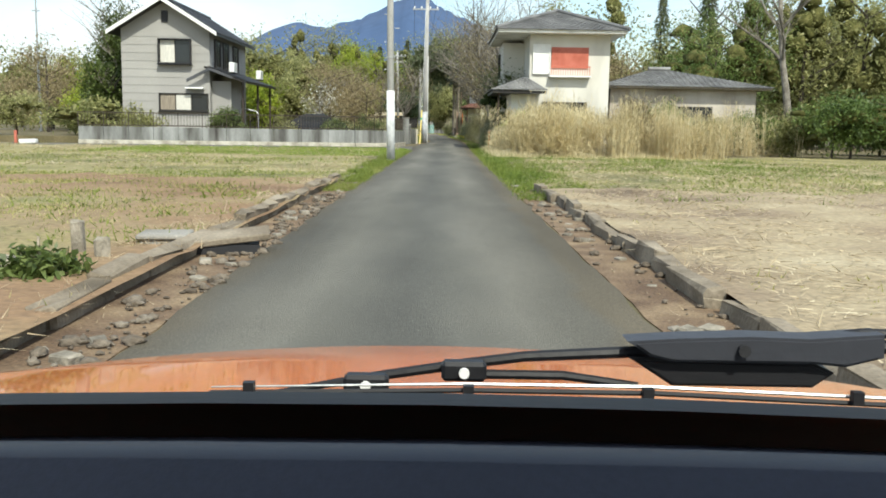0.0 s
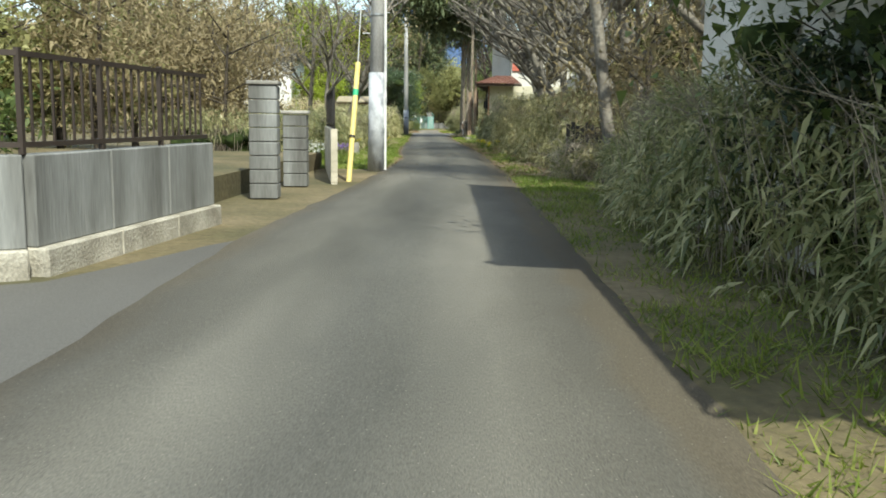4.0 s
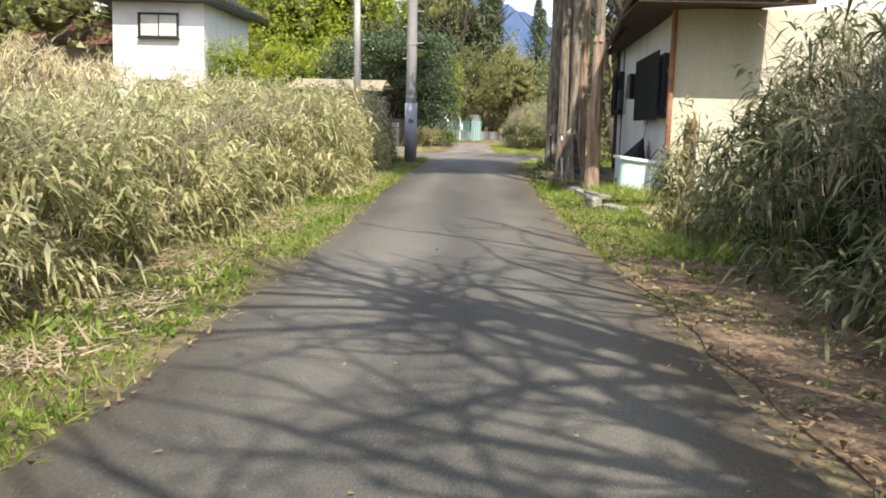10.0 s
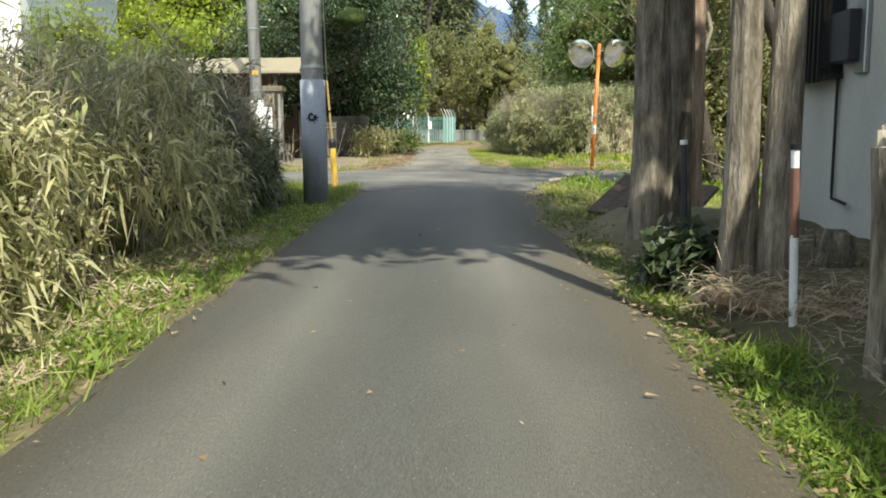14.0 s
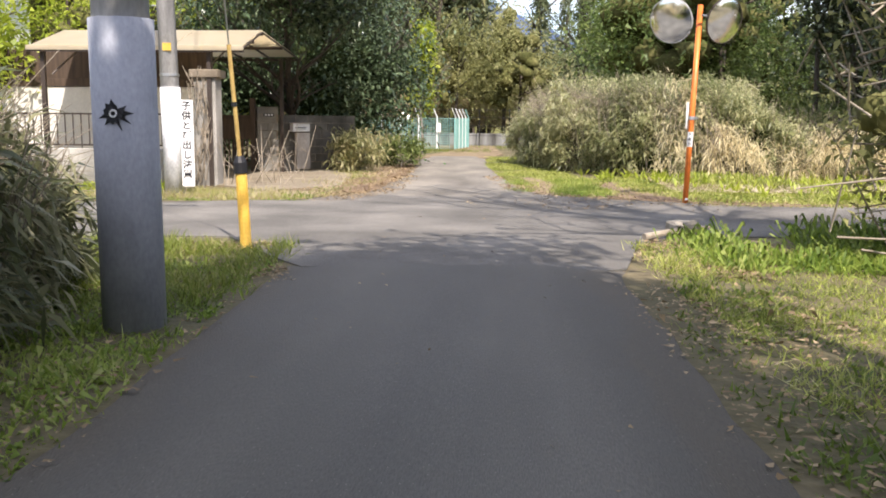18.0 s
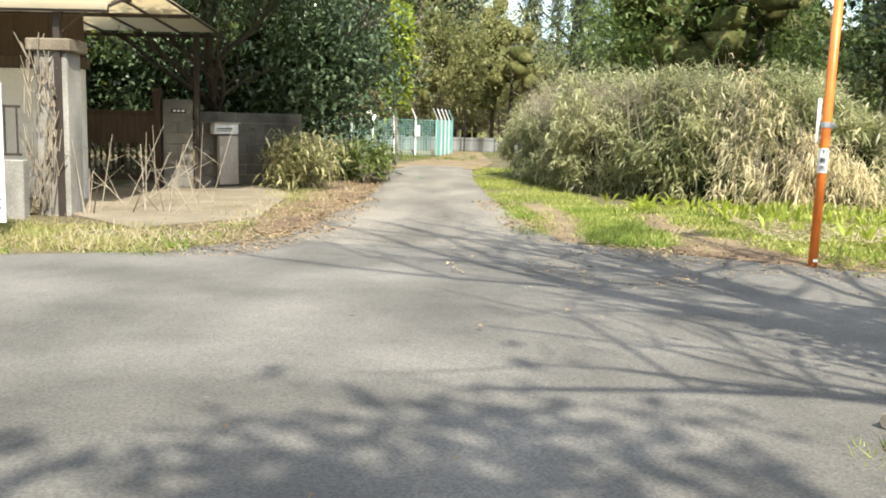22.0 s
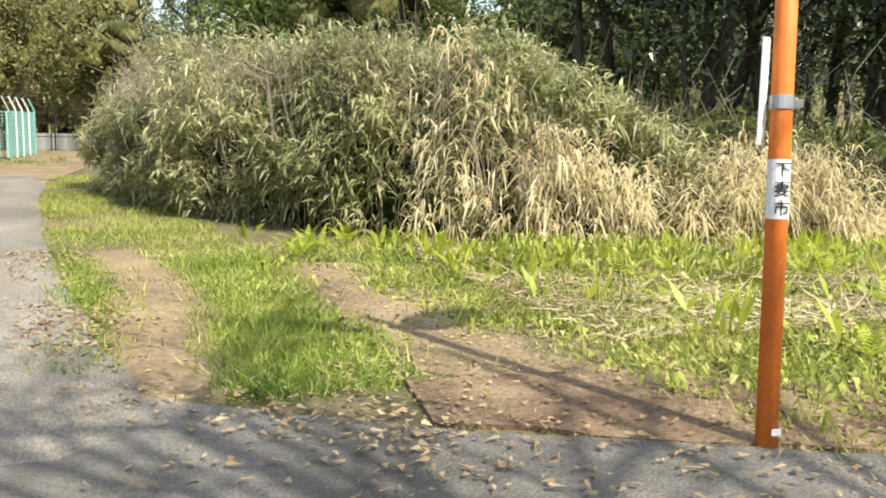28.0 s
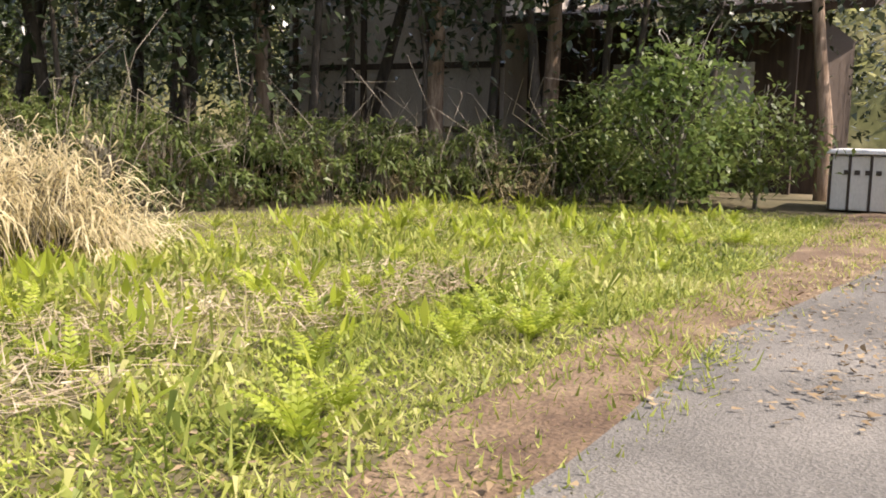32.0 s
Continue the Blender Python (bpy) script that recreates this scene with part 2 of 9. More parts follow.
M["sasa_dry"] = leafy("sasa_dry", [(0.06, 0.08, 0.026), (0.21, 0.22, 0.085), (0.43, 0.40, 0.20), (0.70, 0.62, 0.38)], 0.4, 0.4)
# Half-dry bamboo leaves, made paler to put sunlight into the colour.
M["sasa_sunlit"] = leafy("sasa_sunlit", [(0.10, 0.12, 0.035), (0.30, 0.305, 0.125), (0.55, 0.51, 0.27), (0.78, 0.71, 0.46)], 0.42, 0.42)
M["reed"] = leafy("reed", [(0.42, 0.34, 0.18), (0.68, 0.59, 0.36), (0.84, 0.77, 0.54)], 0.6, 0.5)
M["straw"] = leafy("straw", [(0.24, 0.18, 0.11), (0.42, 0.34, 0.22), (0.60, 0.52, 0.37)], 0.7, 0.2)
M["grass"] = leafy("grass", [(0.06, 0.10, 0.014), (0.135, 0.185, 0.028), (0.23, 0.275, 0.05), (0.40, 0.36, 0.15)], 0.5, 0.45, 0.8)
M["grass_dry"] = leafy("grass_dry", [(0.16, 0.19, 0.04), (0.30, 0.30, 0.09), (0.46, 0.42, 0.18), (0.56, 0.50, 0.28)], 0.6, 0.45, 0.35)
M["fern"] = leafy("fern", [(0.20, 0.27, 0.025), (0.36, 0.43, 0.05), (0.52, 0.55, 0.10)], 0.45, 0.5)
M["weed"] = leafy("weed", [(0.07, 0.115, 0.018), (0.14, 0.20, 0.032), (0.26, 0.31, 0.06)], 0.5, 0.45)
M["flower_yellow"] = leafy("flower_yellow", [(0.62, 0.52, 0.02), (0.80, 0.70, 0.05)], 0.6, 0.4)
M["flower_white"] = leafy("flower_white", [(0.70, 0.70, 0.60), (0.85, 0.85, 0.80)], 0.6, 0.4)
M["flower_purple"] = leafy("flower_purple", [(0.24, 0.14, 0.45), (0.38, 0.26, 0.60)], 0.6, 0.4)
M["leaf_gloss"] = leafy("leaf_gloss", [(0.02, 0.036, 0.018), (0.055, 0.085, 0.042), (0.105, 0.15, 0.074), (0.20, 0.25, 0.145)], 0.22, 0.15)
# Dark evergreen leaf; in the wood it also paints the shade.
M["leaf_dark_and_shaded"] = leafy("leaf_dark_and_shaded", [(0.010, 0.020, 0.008), (0.028, 0.045, 0.018), (0.062, 0.08, 0.038), (0.12, 0.135, 0.08)], 0.3, 0.12)
M["leaf_mid"] = leafy("leaf_mid", [(0.045, 0.07, 0.018), (0.11, 0.15, 0.04), (0.22, 0.255, 0.08)], 0.45, 0.38, 0.25)
M["leaf_spring"] = leafy("leaf_spring", [(0.15, 0.22, 0.025), (0.31, 0.38, 0.04), (0.48, 0.51, 0.08)], 0.5, 0.5, 0.25)
M["leaf_olive"] = leafy("leaf_olive", [(0.14, 0.16, 0.055), (0.30, 0.30, 0.12), (0.46, 0.44, 0.21)], 0.6, 0.5, 0.2)
M["leaf_brown"] = leafy("leaf_brown", [(0.17, 0.135, 0.07), (0.29, 0.235, 0.13), (0.42, 0.35, 0.20)], 0.7, 0.4, 0.2)
M["conifer"] = leafy("conifer", [(0.05, 0.07, 0.035), (0.11, 0.135, 0.062), (0.22, 0.235, 0.115)], 0.6, 0.25, 0.15)
M["dead_leaf"] = leafy("dead_leaf", [(0.15, 0.10, 0.055), (0.28, 0.20, 0.11), (0.42, 0.33, 0.20)], 0.8, 0.1)
# Aerial haze is put into this blue base colour.
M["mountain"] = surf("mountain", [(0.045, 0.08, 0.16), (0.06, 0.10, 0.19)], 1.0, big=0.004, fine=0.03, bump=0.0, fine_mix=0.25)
M["car_orange"] = plain("car_orange", (0.80, 0.17, 0.02), 0.25, 0.1, 0.8)
M["dash"] = surf("dash", [(0.018, 0.021, 0.034), (0.027, 0.031, 0.048)], 0.6, big=4, fine=300, bump=0.06, fine_mix=0.3)
# Grey-blue tone of the painted reflection on the dashboard.
M["dash_glint_tone"] = plain("dash_glint_tone", (0.10, 0.11, 0.13), 0.4)
M["tub_white"] = surf("tub_white", [(0.46, 0.60, 0.585), (0.58, 0.71, 0.69)], 0.35, big=2.0, fine=40, bump=0.05, fine_mix=0.2)
M["dark_cloth"] = surf("dark_cloth", [(0.012, 0.012, 0.014), (0.025, 0.025, 0.028)], 0.9, big=4, fine=40, bump=0.5)
M["car_dark"] = plain("car_dark", (0.02, 0.025, 0.035), 0.2, 0.2, 0.7)
M["stone"] = surf("stone", [(0.13, 0.115, 0.09), (0.24, 0.215, 0.17), (0.34, 0.305, 0.25)], 0.9, big=5, fine=40, bump=0.6, obj_var=0.15)
M["pole_wrap"] = surf("pole_wrap", [(0.30, 0.315, 0.335), (0.42, 0.435, 0.455), (0.50, 0.52, 0.54), (0.58, 0.60, 0.62)], 0.8, big=5.5, fine=40, bump=0.15, stretch=(1, 1, 0.7), fine_mix=0.3)
M["pole_pale"] = surf("pole_pale", [(0.24, 0.255, 0.285), (0.32, 0.335, 0.37), (0.36, 0.375, 0.41)], 0.8, big=3.0, fine=45, bump=0.12, stretch=(1, 1, 0.6), fine_mix=0.25)
M["bank"] = leafy("bank", [(0.09, 0.135, 0.022), (0.23, 0.285, 0.05), (0.43, 0.46, 0.11), (0.60, 0.55, 0.27)], 0.5, 0.45, 0.9)

M["meadow"] = surf("meadow", [(0.12, 0.115, 0.045), (0.22, 0.195, 0.085), (0.33, 0.28, 0.15)], 0.95, big=0.35, fine=9, bump=0.9, fine_mix=0.7)
M["leaf_earth"] = surf("leaf_earth", [(0.10, 0.062, 0.038), (0.17, 0.115, 0.07), (0.26, 0.19, 0.115)], 0.95, big=2.2, fine=38, bump=1.0, fine_mix=0.8)
# Dark fill colours that paint the shade inside crowns and hedges.
M["inner_shade_green"] = surf("inner_shade_green", [(0.012, 0.02, 0.007), (0.035, 0.05, 0.016), (0.07, 0.09, 0.03)], 0.95, big=3.0, fine=14, bump=1.0, fine_mix=0.9, spec=0.1)
M["inner_shade_olive"] = surf("inner_shade_olive", [(0.05, 0.055, 0.018), (0.10, 0.10, 0.035), (0.17, 0.16, 0.065)], 0.95, big=2.0, fine=9, bump=1.0, fine_mix=0.9, spec=0.1)
M["far_wood"] = surf("far_wood", [(0.055, 0.06, 0.028), (0.12, 0.12, 0.05), (0.20, 0.175, 0.09)], 1.0, big=0.12, fine=1.3, bump=1.0, fine_mix=0.8, spec=0.05)
# Dingy beige plaster, also darkened to stand in for shade on walls.
M["dingy_shade_wall"] = surf("dingy_shade_wall", [(0.24, 0.205, 0.17), (0.42, 0.375, 0.32), (0.52, 0.48, 0.42)], 0.9, big=1.2, fine=40, bump=0.2, stretch=(1, 1, 0.35), fine_mix=0.35)


def lane_asphalt():
    """Worn asphalt: paler where wheels run, darker in the middle, brown dirt along the edges, cracks and specks."""
    m = surf("lane_asphalt", [(0.070, 0.068, 0.058), (0.105, 0.102, 0.088), (0.146, 0.141, 0.122)], 0.92, big=0.5, fine=110, bump=0.55, stretch=(1.6, 0.3, 1), fine_mix=0.7)
    nt = m.node_tree
    b = nt.nodes["Principled BSDF"]
    old = b.inputs["Base Color"].links[0].from_socket
    uv = nt.nodes.new("ShaderNodeTexCoord")
    sp = nt.nodes.new("ShaderNodeSeparateXYZ")
    nt.links.new(uv.outputs["UV"], sp.inputs[0])
    geo = nt.nodes.new("ShaderNodeNewGeometry")
    wob = nt.nodes.new("ShaderNodeTexNoise")
    wob.inputs["Scale"].default_value, wob.inputs["Detail"].default_value = 0.9, 5.0
    nt.links.new(geo.outputs["Position"], wob.inputs["Vector"])
    ad = nt.nodes.new("ShaderNodeMath")
    ad.operation = "MULTIPLY_ADD"
    ad.inputs[1].default_value = 0.16
    nt.links.new(wob.outputs["Fac"], ad.inputs[0])
    nt.links.new(sp.outputs["X"], ad.inputs[2])
    r = _ramp(nt, [(0.08, (0.92, 0.80, 0.64)), (0.17, (0.86, 0.83, 0.79)), (0.34, (1.22, 1.2, 1.16)), (0.55, (0.80, 0.80, 0.80)), (0.62, (0.86, 0.86, 0.85)), (0.80, (1.24, 1.21, 1.16)), (0.96, (0.88, 0.84, 0.78)), (1.0, (0.92, 0.80, 0.64))])
    nt.links.new(ad.outputs[0], r.inputs["Fac"])
    mu = nt.nodes.new("ShaderNodeMixRGB")
    mu.blend_type = "MULTIPLY"
    mu.inputs[0].default_value = 1.0
    nt.links.new(old, mu.inputs[1])
    nt.links.new(r.outputs["Color"], mu.inputs[2])
    sk = nt.nodes.new("ShaderNodeTexVoronoi")
    sk.inputs["Scale"].default_value = 26.0
    nt.links.new(geo.outputs["Position"], sk.inputs["Vector"])
    rs = _ramp(nt, [(0.06, (1, 1, 1)), (0.10, (0, 0, 0))])
    nt.links.new(sk.outputs["Distance"], rs.inputs["Fac"])
    mx = nt.nodes.new("ShaderNodeMixRGB")
    mx.inputs[2].default_value = (0.27, 0.25, 0.21, 1)
    nt.links.new(rs.outputs["Color"], mx.inputs[0])
    nt.links.new(mu.outputs["Color"], mx.inputs[1])
    # Colour fades towards the crossing's paler tone along y to hide the seam.
    sy = nt.nodes.new("ShaderNodeSeparateXYZ")
    nt.links.new(geo.outputs["Position"], sy.inputs[0])
    mr = nt.nodes.new("ShaderNodeMapRange")
    mr.inputs["From Min"].default_value, mr.inputs["From Max"].default_value = 99.0, 111.0
    mr.inputs["To Min"].default_value, mr.inputs["To Max"].default_value = 0.0, 0.4
    nt.links.new(sy.outputs["Y"], mr.inputs["Value"])
    worn = nt.nodes.new("ShaderNodeMixRGB")
    worn.inputs[2].default_value = (0.165, 0.154, 0.134, 1)
    nt.links.new(mr.outputs["Result"], worn.inputs[0])
    nt.links.new(mx.outputs["Color"], worn.inputs[1])
    nt.links.new(worn.outputs["Color"], b.inputs["Base Color"])
    return m


M["lane_asphalt"] = lane_asphalt()
M["pale_asphalt"] = surf("pale_asphalt", [(0.090, 0.084, 0.073), (0.146, 0.137, 0.120), (0.215, 0.200, 0.174)], 0.92, big=0.8, fine=80, bump=0.7, fine_mix=0.8)
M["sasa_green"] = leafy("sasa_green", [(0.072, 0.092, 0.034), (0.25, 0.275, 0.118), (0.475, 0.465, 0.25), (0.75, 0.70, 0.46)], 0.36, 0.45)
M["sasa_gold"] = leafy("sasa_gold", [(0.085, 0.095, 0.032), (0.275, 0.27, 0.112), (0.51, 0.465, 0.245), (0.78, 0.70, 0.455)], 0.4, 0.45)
# Bamboo leaf colours darkened to stand in for shade.
M["sasa_shaded"] = leafy("sasa_shaded", [(0.035, 0.047, 0.02), (0.12, 0.138, 0.06), (0.26, 0.26, 0.135), (0.48, 0.45, 0.29)], 0.36, 0.42)
M["lush"] = leafy("lush", [(0.08, 0.145, 0.02), (0.18, 0.265, 0.038), (0.31, 0.39, 0.078), (0.45, 0.45, 0.18)], 0.5, 0.5, 0.7)
M["mustard"] = surf("mustard", [(0.30, 0.20, 0.06), (0.44, 0.31, 0.10)], 0.7, big=5.0, fine=50, bump=0.1, fine_mix=0.4)
M["pole_white"] = surf("pole_white", [(0.40, 0.41, 0.42), (0.62, 0.63, 0.63), (0.74, 0.745, 0.74)], 0.75, big=5.0, fine=40, bump=0.12, stretch=(1, 1, 0.6), fine_mix=0.3)
# Block colour taken darker still: painted shade on the yard wall.
M["deep_shade_block"] = surf("deep_shade_block", [(0.06, 0.055, 0.042), (0.11, 0.10, 0.08), (0.17, 0.155, 0.125)], 0.95, big=1.8, fine=50, bump=0.5, obj_var=0.15)
M["gravel_asphalt"] = surf("gravel_asphalt", [(0.13, 0.118, 0.098), (0.195, 0.178, 0.149), (0.275, 0.248, 0.203)], 0.95, big=0.9, fine=60, bump=0.8, stretch=(1.4, 0.5, 1), fine_mix=0.8)
M["wall_concrete"] = surf("wall_concrete", [(0.045, 0.04, 0.036), (0.13, 0.13, 0.12), (0.22, 0.225, 0.215), (0.29, 0.295, 0.285)], 0.9, big=1.9, fine=40, bump=0.25, stretch=(1, 1, 0.13), fine_mix=0.35)
M["sandy_apron"] = surf("sandy_apron", [(0.14, 0.112, 0.075), (0.22, 0.185, 0.13), (0.30, 0.26, 0.19)], 0.95, big=0.9, fine=26, bump=0.7, fine_mix=0.6)
M["leaf_green"] = leafy("leaf_green", [(0.055, 0.09, 0.025), (0.13, 0.19, 0.05), (0.26, 0.31, 0.10)], 0.45, 0.45, 0.3)
M["twig_pale"] = surf("twig_pale", [(0.30, 0.255, 0.19), (0.56, 0.49, 0.39)], 0.9, big=3.0, fine=18, bump=0.4)
M["tub_rim"] = surf("tub_rim", [(0.66, 0.68, 0.66), (0.78, 0.79, 0.77)], 0.4, big=3.0, fine=40, bump=0.08, fine_mix=0.3)
M["rust_brown"] = surf("rust_brown", [(0.20, 0.085, 0.045), (0.34, 0.15, 0.08), (0.42, 0.21, 0.12)], 0.75, big=3.0, fine=30, bump=0.3, fine_mix=0.5)
M["guard_pale"] = surf("guard_pale", [(0.66, 0.52, 0.16), (0.80, 0.66, 0.26)], 0.55, big=4.0, fine=40, bump=0.08, fine_mix=0.35)
M["bark_pale"] = surf("bark_pale", [(0.085, 0.07, 0.05), (0.215, 0.18, 0.135), (0.36, 0.31, 0.24)], 0.95, big=5.0, fine=26, stretch=(3, 3, 0.6), bump=1.0, fine_mix=0.7)
M["cover_grey"] = plain("cover_grey", (0.035, 0.037, 0.045), 0.5)
M["ditch_stone"] = surf("ditch_stone", [(0.07, 0.055, 0.04), (0.135, 0.11, 0.083), (0.22, 0.19, 0.15)], 0.95, big=3.0, fine=40, bump=0.8, fine_mix=0.6)

# ---- building helpers ----
rng = np.random.default_rng(7)


def thing(name, x, y, z=0.0, rz=0.0, label="", category="", group="", kind=""):
    e = new(name)
    e.empty_display_size = 0.3
    e.matrix_world = pose(x, y, z, 0, 0, rz)
    return tagged(e, label, category, group, kind)


def part(name, bm, material, parent=None, label="", smooth=False):
    """Links a bmesh as one mesh object under a thing or a part."""
    me = bpy.data.meshes.new(name)
    bm.to_mesh(me)
    bm.free()
    if material:
        me.materials.append(material)
    if smooth:
        me.polygons.foreach_set("use_smooth", [True] * len(me.polygons))
    ob = new(name, me)
    ob.parent = parent
    if label:
        ob["label"] = label
    return ob


def piece(name, me, parent, m):
    """One more object on a mesh that alike pieces share."""
    ob = new(name, me)
    ob.parent = parent
    ob.matrix_basis = m
    return ob


def box(x0, x1, y0, y1, z0, z1, bevel=0.0, bm=None):
    b = bm or bmesh.new()
    vs = [b.verts.new((x, y, z)) for z in (z0, z1) for y in (y0, y1) for x in (x0, x1)]
    fs = [b.faces.new([vs[i] for i in f]) for f in ((0, 2, 3, 1), (4, 5, 7, 6), (0, 1, 5, 4), (2, 6, 7, 3), (0, 4, 6, 2), (1, 3, 7, 5))]
    if bevel:
        bmesh.ops.bevel(b, geom=list({e for f in fs for e in f.edges}), offset=bevel, segments=1, affect="EDGES")
    return b


def tube(points, radii, sides=8, bm=None, cap=True):
    """A round bar through the points."""
    b = bm or bmesh.new()
    rings = []
    pts = [Vector(p) for p in points]
    for i, p in enumerate(pts):
        d = (pts[min(i + 1, len(pts) - 1)] - pts[max(i - 1, 0)]).normalized()
        a = d.cross(Vector((0, 0, 1)) if abs(d.z) < 0.9 else Vector((1, 0, 0))).normalized()
        c = d.cross(a)
        r = radii[i] if isinstance(radii, (list, tuple)) else radii
        rings.append([b.verts.new(p + r * (math.cos(2 * math.pi * k / sides) * a + math.sin(2 * math.pi * k / sides) * c)) for k in range(sides)])
    for q, s in zip(rings, rings[1:]):
        for k in range(sides):
            b.faces.new((q[k], q[(k + 1) % sides], s[(k + 1) % sides], s[k]))
    if cap:
        b.faces.new(rings[0][::-1])
        b.faces.new(rings[-1])
    return b


def sheet(outline, z0, z1, bm=None):
    """A slab with the given outline (counter-clockwise), from z0 up to z1."""
    b = bm or bmesh.new()
    lo = [b.verts.new((x, y, z0)) for x, y in outline]
    hi = [b.verts.new((x, y, z1)) for x, y in outline]
    b.faces.new(hi)
    b.faces.new(lo[::-1])
    n = len(lo)
    for i in range(n):
        b.faces.new((lo[i], lo[(i + 1) % n], hi[(i + 1) % n], hi[i]))
    return b


def quads(name, verts, faces_flat, sizes, material, parent=None, smooth=False):
    me = bpy.data.meshes.new(name)
    me.vertices.add(len(verts))
    me.vertices.foreach_set("co", np.asarray(verts, np.float32).ravel())
    me.loops.add(len(faces_flat))
    me.loops.foreach_set("vertex_index", np.asarray(faces_flat, np.int32))
    me.polygons.add(len(sizes))
    starts = np.concatenate([[0], np.cumsum(sizes)[:-1]]).astype(np.int32)
    me.polygons.foreach_set("loop_start", starts)
    if smooth:
        me.polygons.foreach_set("use_smooth", np.ones(len(sizes), bool))
    me.update(calc_edges=True)
    me.materials.append(material)
    ob = new(name, me)
    ob.parent = parent
    return ob


def unit(v):
    return v / np.maximum(np.linalg.norm(v, axis=1, keepdims=True), 1e-6)


def blades(name, base, way, length, width, material, parent=None, droop=0.35, wide_at=0.4, simple=False):
    """Leaves or grass blades from their bases along their ways: bent kites, or plain tapering slivers where simple."""
    n = len(base)
    way = unit(np.asarray(way, float))
    up = np.tile(np.array([0, 0, 1.0]), (n, 1)) + 0.35 * rng.normal(size=(n, 3))
    side = unit(np.cross(way, up))
    L, W = np.asarray(length).reshape(n, 1), np.asarray(width).reshape(n, 1)
    tip = base + way * L * 0.95 - np.array([0, 0, 1.0]) * L * droop
    if simple:
        v = np.stack([base - side * W * 0.5, base + side * W * 0.5, tip], 1)
        return quads(name, v.reshape(-1, 3), np.arange(3 * n), np.full(n, 3), material, parent)
    mid = base + way * L * wide_at
    v = np.stack([base, mid + side * W * 0.5, tip, mid - side * W * 0.5], 1)
    return quads(name, v.reshape(-1, 3), np.arange(4 * n), np.full(n, 4), material, parent)


def ball_dirs(n, up=0.0):
    d = rng.normal(size=(n, 3))
    d[:, 2] += up
    return unit(d)


def bars_mesh(name, segs, material, parent=None, sides=5):
    """Many tapered round bars in one mesh: rows of start, end, radius at either end."""
    segs = np.asarray(segs, float)
    n = len(segs)
    a, b = segs[:, :3], segs[:, 3:6]
    d = unit(b - a)
    ref = np.where(np.abs(d[:, 2:3]) < 0.9, np.array([[0, 0, 1.0]]), np.array([[1.0, 0, 0]]))
    s = unit(np.cross(d, ref))
    c = np.cross(d, s)
    ang = 2 * np.pi * np.arange(sides) / sides
    ring = s[:, None] * np.cos(ang)[None, :, None] + c[:, None] * np.sin(ang)[None, :, None]
    v = np.concatenate([a[:, None] + ring * segs[:, 6, None, None], b[:, None] + ring * segs[:, 7, None, None]], 1)
    k = np.arange(sides)
    f = np.stack([k, (k + 1) % sides, (k + 1) % sides + sides, k + sides], 1).ravel()
    idx = (np.arange(n) * 2 * sides)[:, None] + f
    return quads(name, v.reshape(-1, 3), idx.ravel(), np.full(n * sides, 4), material, parent, True)


def limbs(height, r, levels=3, spread=0.6, first=0.35, kids=4, lean=(0, 0), wander=0.12, r2=None):
    """A branching skeleton: rows for bars_mesh, and the twig ends."""
    segs, ends, ids = [], [], []
    count = [0]
    R = random.Random(int(height * 1000 + r * 7919))

    def grow(p, d, length, rad, level, limb=0):
        steps = 5 if level == 0 else 4 if level < 3 else 3
        for i in range(steps):
            q = p + d * (length / steps)
            rad2 = rad * (0.86 if level == 0 else 0.78)
            segs.append((*p, *q, rad, rad2))
            ids.append(limb)
            t = (i + 1) / steps
            if level < levels and (level > 0 or t >= first):
                for _ in range(kids if level == 0 else 2):
                    if R.random() < (0.78 if level < 2 else 0.5):
                        a = R.uniform(0, 2 * math.pi)
                        out = Vector((math.cos(a), math.sin(a), 0.0))
                        nd = (d * (1 - spread) + out * spread + Vector((0, 0, 0.25))).normalized()
                        if level == 0:
                            count[0] += 1
                        grow(q, nd, length * R.uniform(0.42, 0.62), rad2 * 0.62, level + 1, count[0] if level == 0 else limb)
            d = (d + Vector((R.uniform(-1, 1), R.uniform(-1, 1), R.uniform(-0.4, 0.6))) * wander * (1 + level)).normalized()
            p, rad = q, rad2
        ends.append(tuple(p))

    grow(Vector((0, 0, 0)), Vector((lean[0], lean[1], 1)).normalized(), height * 0.8, r, 0)
    return segs, ids


def crown_points(n, centre, size, clumps=30, hollow=0.55, seed=1, tuft=0.2):
    """Points in an uneven, clumped ellipsoid."""
    g = np.random.default_rng(seed)
    d = unit(g.normal(size=(clumps, 3)))
    c = d * (hollow + (1 - hollow) * g.random((clumps, 1)) ** 0.5) * (0.75 + 0.4 * g.random((clumps, 1)))
    k = g.integers(0, clumps, n)
    p = c[k] + tuft * g.normal(size=(n, 3))
    return np.asarray(centre) + p * np.asarray(size)


